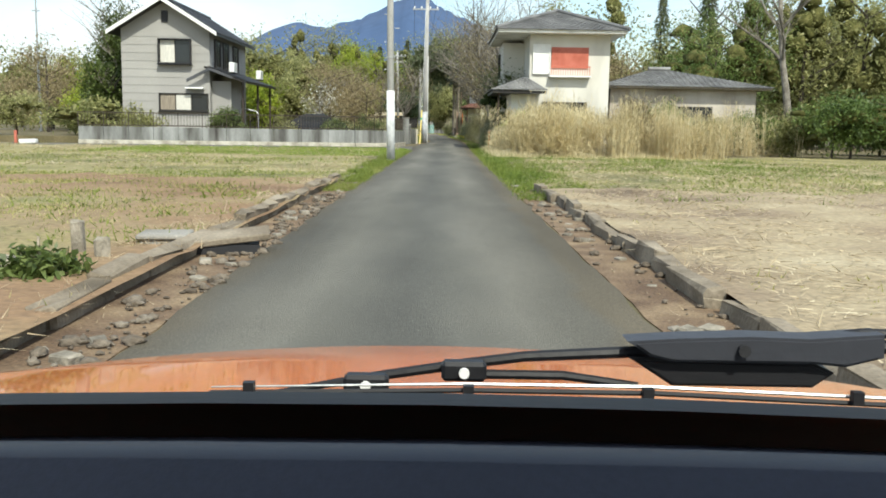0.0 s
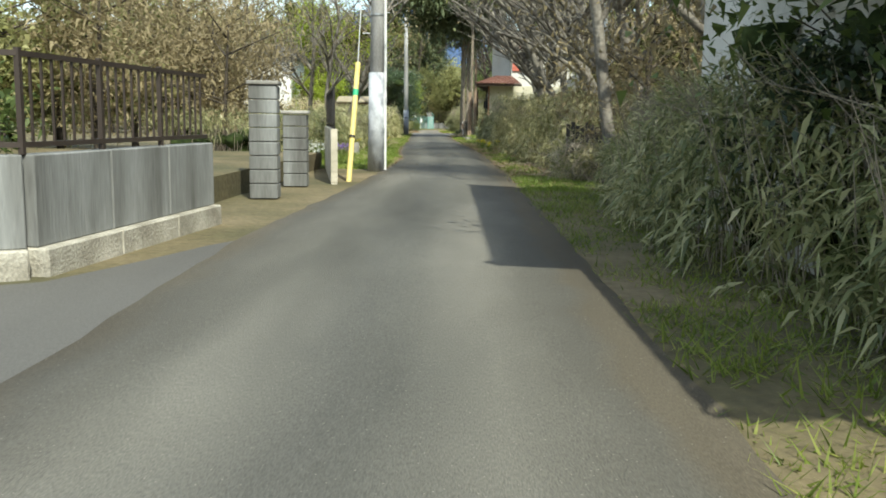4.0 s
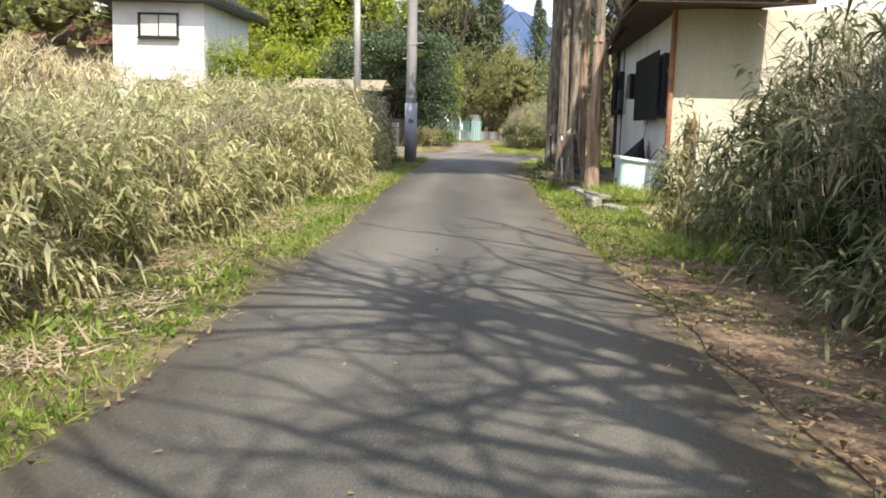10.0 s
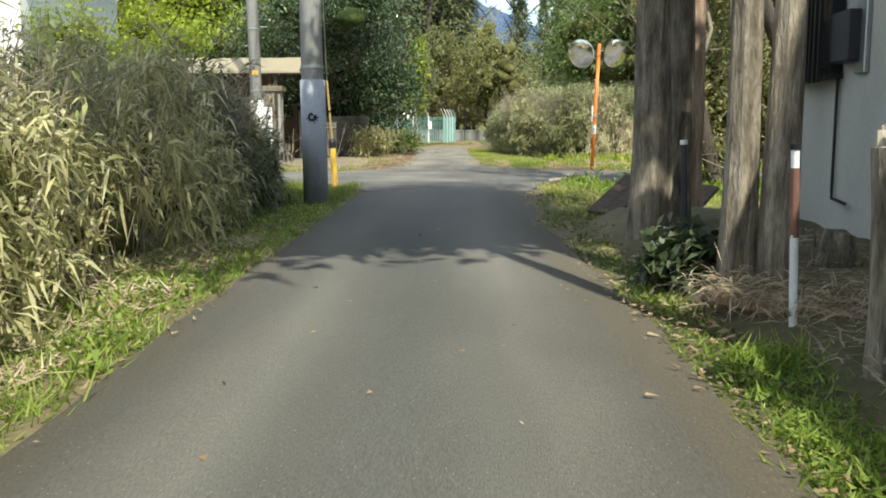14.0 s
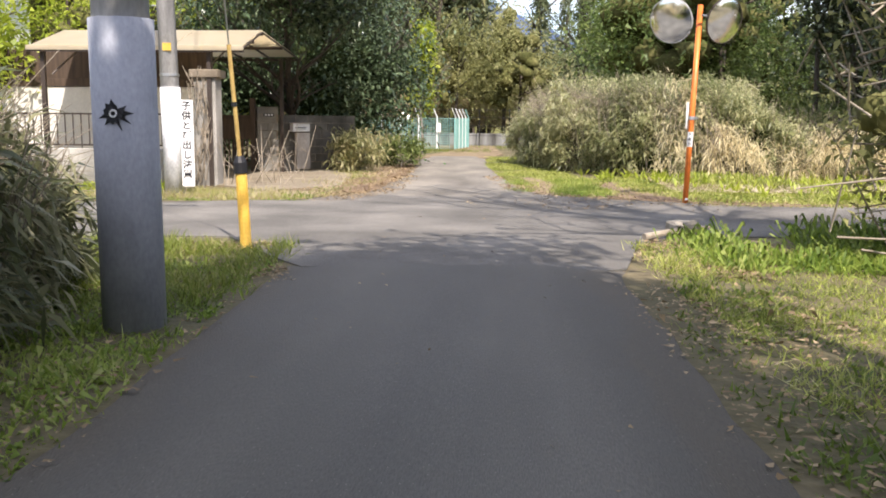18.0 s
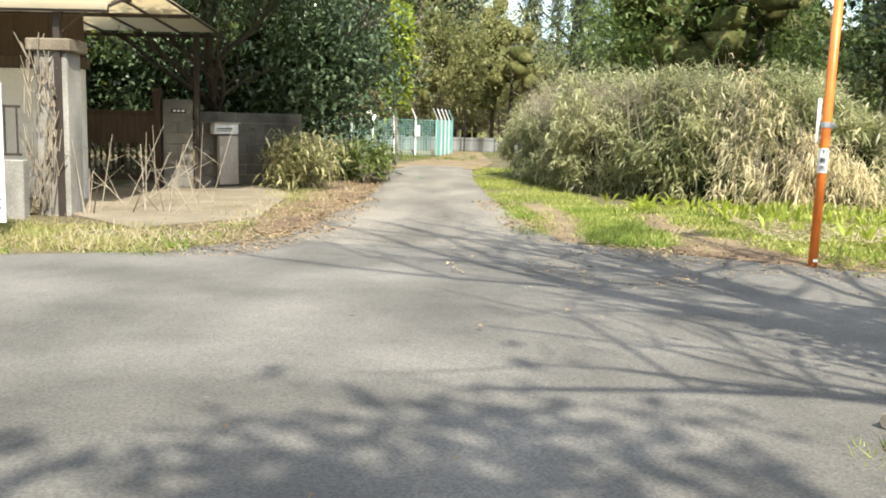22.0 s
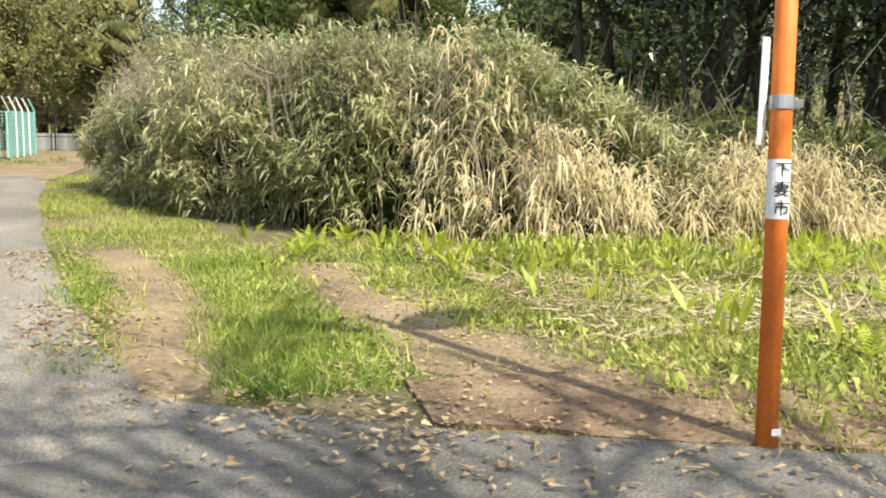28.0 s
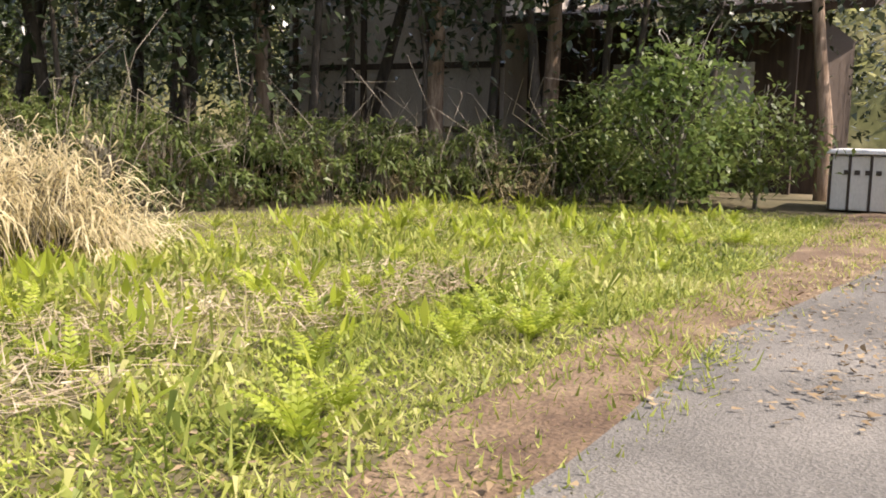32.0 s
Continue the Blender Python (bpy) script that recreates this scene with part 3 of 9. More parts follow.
def cores(name, balls, material, parent, seed=1, lowest=0.05, detail=1):
    """Uneven lumps, dark in crowns to paint their inner shade: rows of x, y, z, rx, ry, rz."""
    b = bmesh.new()
    bmesh.ops.create_icosphere(b, subdivisions=detail, radius=1.0)
    b.verts.index_update()
    V = np.array([v.co[:] for v in b.verts])
    F = np.array([[v.index for v in f.verts] for f in b.faces])
    b.free()
    g = np.random.default_rng(seed)
    A = np.asarray(balls, float)
    v = V[None] * (0.55 + 0.75 * g.random((len(A), len(V), 1))) * A[:, None, 3:6] + A[:, None, :3]
    v[..., 2] = np.maximum(v[..., 2], lowest)
    f = F[None] + (np.arange(len(A)) * len(V))[:, None, None]
    return quads(name, v.reshape(-1, 3), f.ravel(), np.full(len(A) * len(F), 3), material, parent)

# ---- ground, road, kerbs ----
def wavy(pts, step=0.6, amp=0.05, seed=0):
    """The line through the points, in short steps, with a ragged edge."""
    R = random.Random(seed)
    out = []
    for (x0, y0), (x1, y1) in zip(pts, pts[1:]):
        n = max(1, int(math.hypot(x1 - x0, y1 - y0) / step))
        for i in range(n):
            t = i / n
            out.append((x0 + (x1 - x0) * t + R.uniform(-amp, amp), y0 + (y1 - y0) * t + R.uniform(-amp, amp) * 0.5))
    out.append(pts[-1])
    return out


EDGE_L = [(-1.6, -40), (-1.6, 0), (-1.65, 16), (-1.6, 30), (-1.5, 43), (-1.7, 53), (-1.3, 61), (-1.12, 66), (-1.1, 71), (-1.5, 77), (-1.65, 82), (-1.8, 92), (-2.1, 98), (-2.2, 102), (-2.25, 106), (-2.3, 111.2), (-3.0, 113.0), (-3.6, 117.2), (-2.7, 119), (-2.55, 122), (-2.42, 125), (-2.65, 130), (-2.8, 136)]
EDGE_R = [(1.3, -40), (1.28, 0), (1.3, 16), (1.32, 30), (1.4, 43), (1.5, 53), (1.55, 62), (1.55, 66), (1.5, 71), (1.41, 77), (1.2, 82), (0.8, 92), (0.6, 98), (0.54, 102), (0.32, 106), (0.38, 111), (0.9, 113.0), (1.5, 118), (0.2, 119), (-0.15, 122), (-0.42, 125), (-0.68, 130), (-0.7, 136)]


bm = bmesh.new()
bmesh.ops.create_grid(bm, x_segments=60, y_segments=60, size=3000)
for v in bm.verts:
    v.co.z = -0.035
ground = tagged(part("ground", bm, M["soil"]), "brown earth with thin grass, reaching the horizon", "ground", kind="structure")

road = tagged(new("road"), "narrow worn grey asphalt lane without markings", "road", kind="structure")
el, er = wavy(EDGE_L, 0.5, 0.05, 1), wavy(EDGE_R, 0.5, 0.05, 2)
ys = np.arange(-40, 136.01, 0.5)
lx = np.interp(ys, [p[1] for p in EDGE_L], [p[0] for p in EDGE_L]) + 0.07 * np.array([noise.noise((0, y * 1.3, 1)) for y in ys]) + 0.03 * np.array([noise.noise((0, y * 5, 4)) for y in ys])
rx_ = np.interp(ys, [p[1] for p in EDGE_R], [p[0] for p in EDGE_R]) + 0.07 * np.array([noise.noise((0, y * 1.3, 7)) for y in ys]) + 0.03 * np.array([noise.noise((0, y * 5, 9)) for y in ys])
bm = bmesh.new()
prev = None
for y, a, c in zip(ys, lx, rx_):
    sink = -0.03 if y in (111.5, 118.5) else 0.0         # runs in under the crossing
    row = [bm.verts.new((a - 0.03, y, -0.05 + sink))]
    for k in range(9):
        u = k / 8
        row.append(bm.verts.new((a + (c - a) * u, y, 0.022 * (1 - (2 * u - 1) ** 2) - 0.012 - 0.006 * math.cos(4 * math.pi * u) + sink)))
    row.append(bm.verts.new((c + 0.03, y, -0.05)))
    if prev:
        if not 111.6 < y < 118.9:
            for p, q, r, s in zip(prev, prev[1:], row[1:], row):
                bm.faces.new((p, q, r, s))
    prev = row
uvl = bm.loops.layers.uv.new("across")
bm.verts.index_update()
for f in bm.faces:
    for lp in f.loops:
        k = lp.vert.index % 11
        lp[uvl].uv = (min(max((k - 1) / 8, 0), 1), lp.vert.co.y * 0.1)
cw = part("carriageway", bm, M["lane_asphalt"], road, smooth=True)
cw.data.materials.append(M["gravel_asphalt"])
for p in cw.data.polygons:
    if p.center.y > 118:
        p.material_index = 1
for nm, outline in (
    ("junction_branch", wavy([(-1.3, 42.6), (-1.6, 44.6), (-2.7, 46), (-5, 46.3), (-9, 45.4), (-40, 40), (-160, 19)], 0.6, 0.05, 3) + wavy([(-160, 22), (-40, 43.2), (-9, 48.5), (-4.8, 49.4), (-2.5, 50.6), (-1.9, 52.5), (-1.2, 54)], 0.6, 0.03, 4)[::1]),
    ("crossing_branch", wavy([(-160, 102), (-40, 110.5), (-6, 113.0), (-3.3, 113.1), (-2.2, 111.2)], 0.6, 0.06, 5) + [(-1.2, 111.2), (0.3, 111.2)] + wavy([(0.45, 111.3), (0.9, 113), (1.6, 113.6), (4, 113.7), (12, 113.1), (40, 111), (160, 100)], 0.6, 0.06, 6) + wavy([(160, 103.5), (40, 114.6), (11, 116.9), (7.7, 117.4), (3.2, 117.35), (1.45, 118.3), (0.2, 119.2)], 0.6, 0.06, 7) + wavy([(-2.5, 119.2), (-3.6, 117.7), (-5.4, 117.0), (-40, 114.2), (-160, 105.5)], 0.6, 0.06, 8)),
):
    b = sheet(outline, -0.05, -0.018)
    bmesh.ops.recalc_face_normals(b, faces=b.faces[:])
    bmesh.ops.triangulate(b, faces=b.faces[:])
    part(nm, b, M["pale_asphalt" if nm == "crossing_branch" else "asphalt"], road)


def patch(name, outline, z, material, label, category="ground"):
    b = sheet(outline, -0.06, z)
    bmesh.ops.recalc_face_normals(b, faces=b.faces[:])
    bmesh.ops.triangulate(b, faces=b.faces[:])
    return tagged(part(name, b, material), label, category, kind="structure")


def rough_field(name, x0, x1, y0, y1, material, label, seed, step=0.45):
    """Uneven ploughed or mown ground: low clods and hollows."""
    xs_, ys_ = np.arange(x0, x1 + step, step), np.arange(y0, y1 + step, step)
    V = [(x, y, 0.075 + 0.05 * noise.noise((x * 0.5, y * 0.5, seed)) + 0.045 * noise.noise((x * 1.9, y * 1.9, seed + 3))) for y in ys_ for x in xs_]
    n = len(xs_)
    F = [[j * n + i, j * n + i + 1, (j + 1) * n + i + 1, (j + 1) * n + i] for j in range(len(ys_) - 1) for i in range(n - 1)]
    return tagged(quads(name, V, np.array(F).ravel(), np.full(len(F), 4), material), label, "field", kind="structure")


rough_field("field_left", -32.25, -2.2, -9, 18.2, M["red_soil"], "bare reddish-brown field soil with thin weeds", 1)
rough_field("field_right", 1.89, 31.94, -9, 16.2, M["straw_soil"], "field covered with pale dry mown straw", 2)
patch("yard_apron", [(-4.4, 119.3), (-3.4, 120.8), (-3.7, 124.5), (-4.5, 126.2), (-7.0, 126.2), (-6.6, 121.5)], -0.006, M["sandy_apron"], "sandy earth apron before the old gate", "yard")
patch("track_end", [(-3.2, 134.5), (-0.6, 134.5), (0.0, 139), (-0.3, 152), (-6, 152), (-5, 146), (-2, 143)], -0.004, M["litter_soil"], "dry sandy earth where the lane ends", "track")
for rut in ([(0.0, 119.1), (0.6, 119.1), (0.75, 120.6), (0.8, 122.4), (0.4, 124.0), (-0.2, 124.0), (0.2, 122.4), (0.15, 120.8)], [(1.6, 118.5), (2.75, 117.9), (2.2, 119.7), (1.97, 121.2), (2.05, 122.7), (1.45, 122.8), (1.36, 121.2), (1.5, 119.7)]):
    patch("wheel_rut", wavy(rut + rut[:1], 0.2, 0.09, 5)[:-1], -0.024, M["litter_soil"], "bare earth tyre rut in the verge", "verge")
patch("litter_verge", wavy([(1.62, 64), (2.5, 64), (2.6, 74), (2.35, 82), (2.1, 90), (0.95, 92), (1.28, 82), (1.5, 74), (1.62, 64)], 0.5, 0.07, 9)[:-1], -0.02, M["leaf_earth"], "brown leaf litter under the thicket's edge", "verge")
patch("litter_verge", wavy([(-2.62, 119.6), (-2.5, 125), (-2.75, 130), (-3.5, 130), (-3.3, 125.5), (-3.5, 121), (-3.0, 119.2)], 0.4, 0.08, 10)[::-1], -0.014, M["leaf_earth"], "reddish leaf litter beside the old gate", "verge")
patch("litter_verge", wavy([(3.4, 117.3), (7.7, 117.35), (11, 116.85), (20, 116.2), (20, 117.0), (16.5, 117.9), (11, 117.7), (7.5, 118.0), (3.6, 117.9)], 0.4, 0.08, 12), -0.02, M["leaf_earth"], "brown leaf litter at the branch road's edge", "verge")
patch("litter_verge", wavy([(1.3, 118.45), (1.9, 118.1), (3.2, 117.4), (4.2, 117.45), (3.4, 118.3), (2.4, 118.9), (1.4, 119.1), (1.3, 118.45)], 0.25, 0.07, 13)[:-1], -0.013, M["leaf_earth"], "brown earth and leaves where the ruts meet the road", "verge")
patch("ditch_bed", wavy([(-1.62, 1.5), (-1.63, 19.2), (-2.2, 19.2), (-2.2, 1.5), (-1.62, 1.5)], 0.5, 0.02, 14)[:-1], -0.026, M["leaf_earth"], "brown earth in the shallow ditch", "ditch")
patch("ditch_bed", wavy([(1.30, 1.5), (1.88, 1.5), (1.84, 18.4), (1.32, 18.4), (1.30, 1.5)], 0.5, 0.02, 15)[:-1], -0.026, M["leaf_earth"], "brown earth in the shallow ditch", "ditch")
patch("meadow_left", wavy([(-2.3, 19.4), (-2.4, 40), (-3.2, 45.2), (-9, 44.6), (-40, 39.6), (-150, 20.5), (-150, -40), (-33, -40), (-33, 16), (-30, 17.4), (-2.3, 17.4)], 2.0, 0.1, 11), -0.018, M["meadow"], "fallow meadow of yellow-green rough grass", "field")
patch("meadow_right", [(1.9, 15.6), (32, 15.6), (33, -40), (150, -40), (150, 46), (20, 44), (8, 38), (3, 36), (2.0, 33)], -0.018, M["meadow"], "fallow meadow of yellow-green rough grass", "field")


def kerb(name, pts, height, label):
    """A line of old concrete edge blocks beside the ditch, each a little out of line."""
    k = tagged(new(name), label, "kerb", kind="structure")
    R = random.Random(len(pts) + int(height * 100))
    meshes = []
    for s in range(5):
        L = (0.62, 0.85, 1.0, 1.1, 0.74)[s]
        b = box(-0.075, 0.075, 0.0, L - 0.02, -0.22, height, 0.016)
        for v in b.verts:
            v.co.x += R.uniform(-0.022, 0.022)
            v.co.z += R.uniform(-0.035, 0.012) if v.co.z > 0 else 0
        me = bpy.data.meshes.new("kerb_stone")
        b.to_mesh(me)
        b.free()
        me.materials.append(M["old_concrete"])
        meshes.append((L, me))
    for (x0, y0), (x1, y1) in zip(pts, pts[1:]):
        total, at = math.hypot(x1 - x0, y1 - y0), 0.0
        rz = math.degrees(math.atan2(-(x1 - x0), y1 - y0))
        while at < total:
            L, me = R.choice(meshes)
            t = at / total
            piece("kerb_stone", me, k, pose(x0 + (x1 - x0) * t + R.uniform(-0.03, 0.03), y0 + (y1 - y0) * t, R.uniform(-0.05, 0.01), R.uniform(-1.5, 1.5), R.uniform(-6, 6), rz + R.uniform(-2.5, 2.5)) if height > 0.1 else pose(x0 + (x1 - x0) * t + R.uniform(-0.02, 0.02), y0 + (y1 - y0) * t, R.uniform(-0.06, -0.02), 0, R.uniform(-3, 3), rz + R.uniform(-1, 1)))
            at += L + (0.0 if R.random() < 0.85 else 0.12)
    return k


kerb("kerb_left", [(-2.2, -6), (-2.25, 8), (-2.2, 19)], 0.15, "broken old concrete kerb along the dry ditch")
kerb("kerb_left", [(-2.15, 19), (-2.3, 30), (-2.45, 40)], 0.05, "sunken old concrete kerb overgrown with grass")
kerb("kerb_right", [(1.84, -6), (1.86, 8.7), (1.82, 16.6)], 0.13, "weathered concrete kerb beside the straw field")

# ---- hedges, grass, reeds ----
def along(pts, n, g):
    """n places along a polyline, with the heading there."""
    P = np.array(pts, float)
    seg = np.linalg.norm(np.diff(P[:, :2], axis=0), axis=1)
    cum = np.concatenate([[0], np.cumsum(seg)])
    t = g.random(n) * cum[-1]
    i = np.clip(np.searchsorted(cum, t) - 1, 0, len(seg) - 1)
    u = ((t - cum[i]) / seg[i])[:, None]
    return P[i] * (1 - u) + P[i + 1] * u, unit(np.diff(P, axis=0)[:, :2])[i]


def fbm(xy, f, s):
    return np.array([noise.noise((a * f, b * f, s)) + 0.5 * noise.noise((a * f * 2.3, b * f * 2.3, s + 5)) for a, b in xy])


def hedge(name, pts, side, depth, n, material, label, leaf=(0.21, 0.030), seed=1, stems=1200, category="hedge", droop=0.32, bulge=0.45, sprigs=400, chaos=0.9, lift=0.0, slope=0.6, core="inner_shade_green", gap=-0.22):
    """A wild thicket along a line of rows (x, y, height): sprays of leaves on a bulging face towards the lane and on a top that runs back."""
    g = np.random.default_rng(seed)
    t = thing(name, 0, 0, 0, 0, label, category, kind="stuff")
    m = n // 9                                           # sprays of nine leaves
    p, d = along(pts, m, g)
    nrm = np.stack([d[:, 1], -d[:, 0]], 1) * side        # towards the lane
    h = p[:, 2]
    face = g.random(m) < 0.58
    u = g.random(m)
    w1, w2 = fbm(p[:, :2], 0.55, seed), fbm(p[:, :2] + u[:, None] * 1.7, 1.7, seed + 9)
    z = np.where(face, h * u ** 0.8, h - 0.30 * g.random(m) ** 2)
    rel = np.clip(z / np.maximum(h, 0.1), 0.0, 1.5)
    back = np.where(face, slope * rel ** (2.4 if slope < 0.7 else 1.5) + 0.28 * g.random(m) ** 1.5, slope * 0.75 + depth * g.random(m))
    z = z * (1 + 0.30 * w1 + 0.08 * w2) + 0.14 * w2 * rel + 0.03
    back -= bulge * (0.5 * w1 + 0.6 * w2 * (0.3 + rel))
    c = np.column_stack([p[:, 0] - nrm[:, 0] * back, p[:, 1] - nrm[:, 1] * back, z])
    open_ = np.array([noise.noise((q[0] * 1.5, q[1] * 1.5, q[2] * 2.2 + seed)) + 0.5 * noise.noise((q[0] * 4, q[1] * 4, q[2] * 4)) for q in c]) > gap
    c, nrm, face, p = c[open_], nrm[open_], face[open_], p[open_]        # tufts with gaps between them
    m = len(c)
    if core:                                             # added dark lumps that paint shade behind the leaves
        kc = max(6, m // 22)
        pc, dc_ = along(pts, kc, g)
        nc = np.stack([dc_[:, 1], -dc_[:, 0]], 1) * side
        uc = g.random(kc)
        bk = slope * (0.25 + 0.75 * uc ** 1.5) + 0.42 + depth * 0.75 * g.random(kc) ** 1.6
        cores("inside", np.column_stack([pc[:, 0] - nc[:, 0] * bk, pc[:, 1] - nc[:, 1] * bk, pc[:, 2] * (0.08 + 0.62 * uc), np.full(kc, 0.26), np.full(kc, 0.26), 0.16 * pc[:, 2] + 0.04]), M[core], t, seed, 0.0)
    out = np.column_stack([nrm * (0.25 + 0.6 * g.random((m, 1))), 0.15 + 0.45 * g.normal(size=m)]) + 0.6 * g.normal(size=(m, 3))
    out[~face, 2] += 0.7
    out = unit(out)
    k = m * 9
    i = np.repeat(np.arange(m), 9)
    s = np.tile(np.linspace(0, 1, 9), m)[:, None]
    base = c[i] + out[i] * s * leaf[0] * 1.1 + 0.03 * g.normal(size=(k, 3))
    base[:, 2] = np.maximum(base[:, 2], 0.02)
    way = unit(out[i] + chaos * g.normal(size=(k, 3)))
    way[:, 2] += lift
    blades("leaves", base, way, leaf[0] * (0.5 + 0.9 * g.random(k)), leaf[1] * (0.6 + 0.8 * g.random(k)), material, t, droop)
    k = stems
    p, d = along(pts, k, g)
    nrm = np.stack([d[:, 1], -d[:, 0]], 1) * side
    back = g.random(k) * (depth + 0.4) * 0.8 + 0.15 + max(0, slope - 0.6)
    a = np.column_stack([p[:, 0] - nrm[:, 0] * back, p[:, 1] - nrm[:, 1] * back, np.zeros(k) - 0.03])
    b = a + np.column_stack([nrm * g.normal(0.12, 0.18, (k, 1)) + g.normal(0, 0.12, (k, 2)), p[:, 2] * (0.7 + 0.4 * g.random(k))])
    segs = np.column_stack([a, b, np.full(k, 0.006), np.full(k, 0.003)])
    k = sprigs                                           # arching canes that stand out of the mass
    if k:
        p, d = along(pts, k, g)
        nrm = np.stack([d[:, 1], -d[:, 0]], 1) * side
        a = np.column_stack([p[:, 0] - nrm[:, 0] * slope * 0.9, p[:, 1] - nrm[:, 1] * slope * 0.9, p[:, 2] * g.uniform(0.6, 0.95, k)])
        b = a + np.column_stack([nrm * g.normal(0.3, 0.15, (k, 1)) + g.normal(0, 0.12, (k, 2)), g.normal(0.3, 0.2, k)])
        segs = np.concatenate([segs, np.column_stack([a, b, np.full(k, 0.005), np.full(k, 0.002)])])
    bars_mesh("stems", segs, M["twig"], t, 4)
    return t


RUTS = ([(0.25, 119.0), (0.42, 120.4), (0.52, 121.6), (0.5, 122.6), (0.05, 124.0)], [(2.25, 118.0), (1.85, 119.6), (1.66, 121.2), (1.75, 122.6)])


def off_ruts(xy, g):
    """Which places lie clear of the bare tyre ruts, with ragged edges."""
    keep = np.ones(len(xy), bool)
    for r in RUTS:
        x = np.interp(xy[:, 1], [q[1] for q in r], [q[0] for q in r])
        keep &= ~((np.abs(xy[:, 0] - x) < 0.20 + 0.10 * g.normal(size=len(xy))) & (xy[:, 1] > r[0][1] - 0.3) & (xy[:, 1] < r[-1][1]))
    return keep


def on_ground(name, xy, material, label, length, w, seed, z=-0.04, rise=1.0, loose=0.6, droop=0.3, category="grass", tuft=0.0, per=1):
    g = np.random.default_rng(seed)
    tall = np.clip(0.85 + 0.75 * fbm(xy, 0.8, seed + 31), 0.4, 1.7)      # stands high in patches
    if per > 1:
        i = np.repeat(np.arange(len(xy)), per)
        xy, tall = xy[i] + tuft * g.normal(size=(len(i), 2)), tall[i]
    if rise > 0.3:
        keep = off_ruts(xy, g)
        xy, tall = xy[keep], tall[keep]
    k = len(xy)
    way = np.column_stack([loose * g.normal(size=(k, 2)), rise * (0.4 + g.random(k))])
    L = length * (0.35 + 1.1 * g.random(k) ** 1.5) * tall
    ob = blades(name, np.column_stack([xy, np.full(k, z)]), way, L, w * (0.6 + 0.8 * g.random(k)), material, None, droop, 0.8, w < 0.022)
    return tagged(ob, label, category, kind="stuff")


def strip(pts, side, width, n, seed, off=0.0, power=1.0, thin=-0.15, freq=0.9):
    """Places on a strip beside a line of rows (x, y), in patches: side +1 lies to the right of its run."""
    g = np.random.default_rng(seed)
    p, d = along(pts, n, g)
    nrm = np.stack([d[:, 1], -d[:, 0]], 1) * side
    xy = p[:, :2] + nrm * (off + width * g.random(n) ** power)[:, None]
    return xy[fbm(xy, freq, seed) + 0.5 * (g.random(n) - 0.5) > thin]


def area(x0, x1, y0, y1, n, seed, thin=-0.15, freq=0.35):
    g = np.random.default_rng(seed)
    xy = np.column_stack([g.uniform(x0, x1, n), g.uniform(y0, y1, n)])
    return xy[fbm(xy, freq, seed) + 0.5 * (g.random(n) - 0.5) > thin]


LEFT_A, LEFT_B = [(-1.6, 16), (-1.58, 30), (-1.45, 43)], [(-1.15, 65.5), (-1.1, 71), (-1.5, 77), (-1.65, 82), (-1.8, 92), (-2.1, 98), (-2.2, 102), (-2.25, 106), (-2.35, 111.3)]
RIGHT_A, RIGHT_B = [(1.29, 14.6), (1.32, 30), (1.4, 42), (1.5, 53), (1.55, 60)], [(1.55, 60), (1.55, 66), (1.5, 71), (1.41, 77), (1.2, 82), (0.8, 92), (0.6, 98), (0.54, 102), (0.32, 106), (0.38, 110.5)]
RIGHT_C = [(0.0, 119.6), (-0.15, 122), (-0.42, 125), (-0.68, 130), (-0.7, 136)]

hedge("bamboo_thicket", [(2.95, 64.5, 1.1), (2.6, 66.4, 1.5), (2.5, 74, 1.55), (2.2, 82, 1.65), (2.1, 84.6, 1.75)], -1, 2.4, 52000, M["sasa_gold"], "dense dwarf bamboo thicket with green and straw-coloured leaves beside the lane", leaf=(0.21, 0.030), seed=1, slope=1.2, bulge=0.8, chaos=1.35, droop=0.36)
# Same thicket carried on in darkened leaves, painting the shade at its end.
hedge("bamboo_thicket", [(2.12, 84.2, 1.75), (1.95, 87, 1.9), (1.78, 91, 1.8), (2.1, 93, 1.4)], -1, 2.4, 22000, M["sasa_shaded"], "dwarf bamboo thicket before the old house, leaves coloured dark for shade", leaf=(0.21, 0.030), seed=301, slope=1.2, bulge=0.8, chaos=1.35, droop=0.36)
# Left thicket in two leaf tones: painted shade here, painted sun beyond.
hedge("bamboo_thicket", [(-3.5, 67, 1.05), (-3.1, 74, 1.12), (-2.9, 82, 1.02), (-2.87, 87, 1.0)], 1, 3.6, 44000, M["sasa"], "dwarf bamboo thicket, half dry, coloured darker for the trees' shade", leaf=(0.21, 0.030), seed=2, bulge=0.85, chaos=1.35, droop=0.36)
hedge("bamboo_thicket", [(-2.87, 86.6, 1.0), (-2.85, 90, 1.07), (-2.9, 97, 1.36), (-3.05, 103, 1.68), (-3.1, 106.2, 1.6)], 1, 4.5, 52000, M["sasa_sunlit"], "dwarf bamboo thicket along the lane, pale from dryness and painted sunlight", leaf=(0.20, 0.028), seed=302, bulge=0.85, chaos=1.3, droop=0.36, core="inner_shade_olive")
hedge("bamboo_thicket", [(-3.3, 106, 1.65), (-3.25, 108.3, 1.4), (-3.7, 110.6, 0.85)], 1, 2.0, 13000, M["sasa_shaded"], "dwarf bamboo thicket at the crossing's corner, leaves coloured dark for shade", leaf=(0.24, 0.034), seed=3)
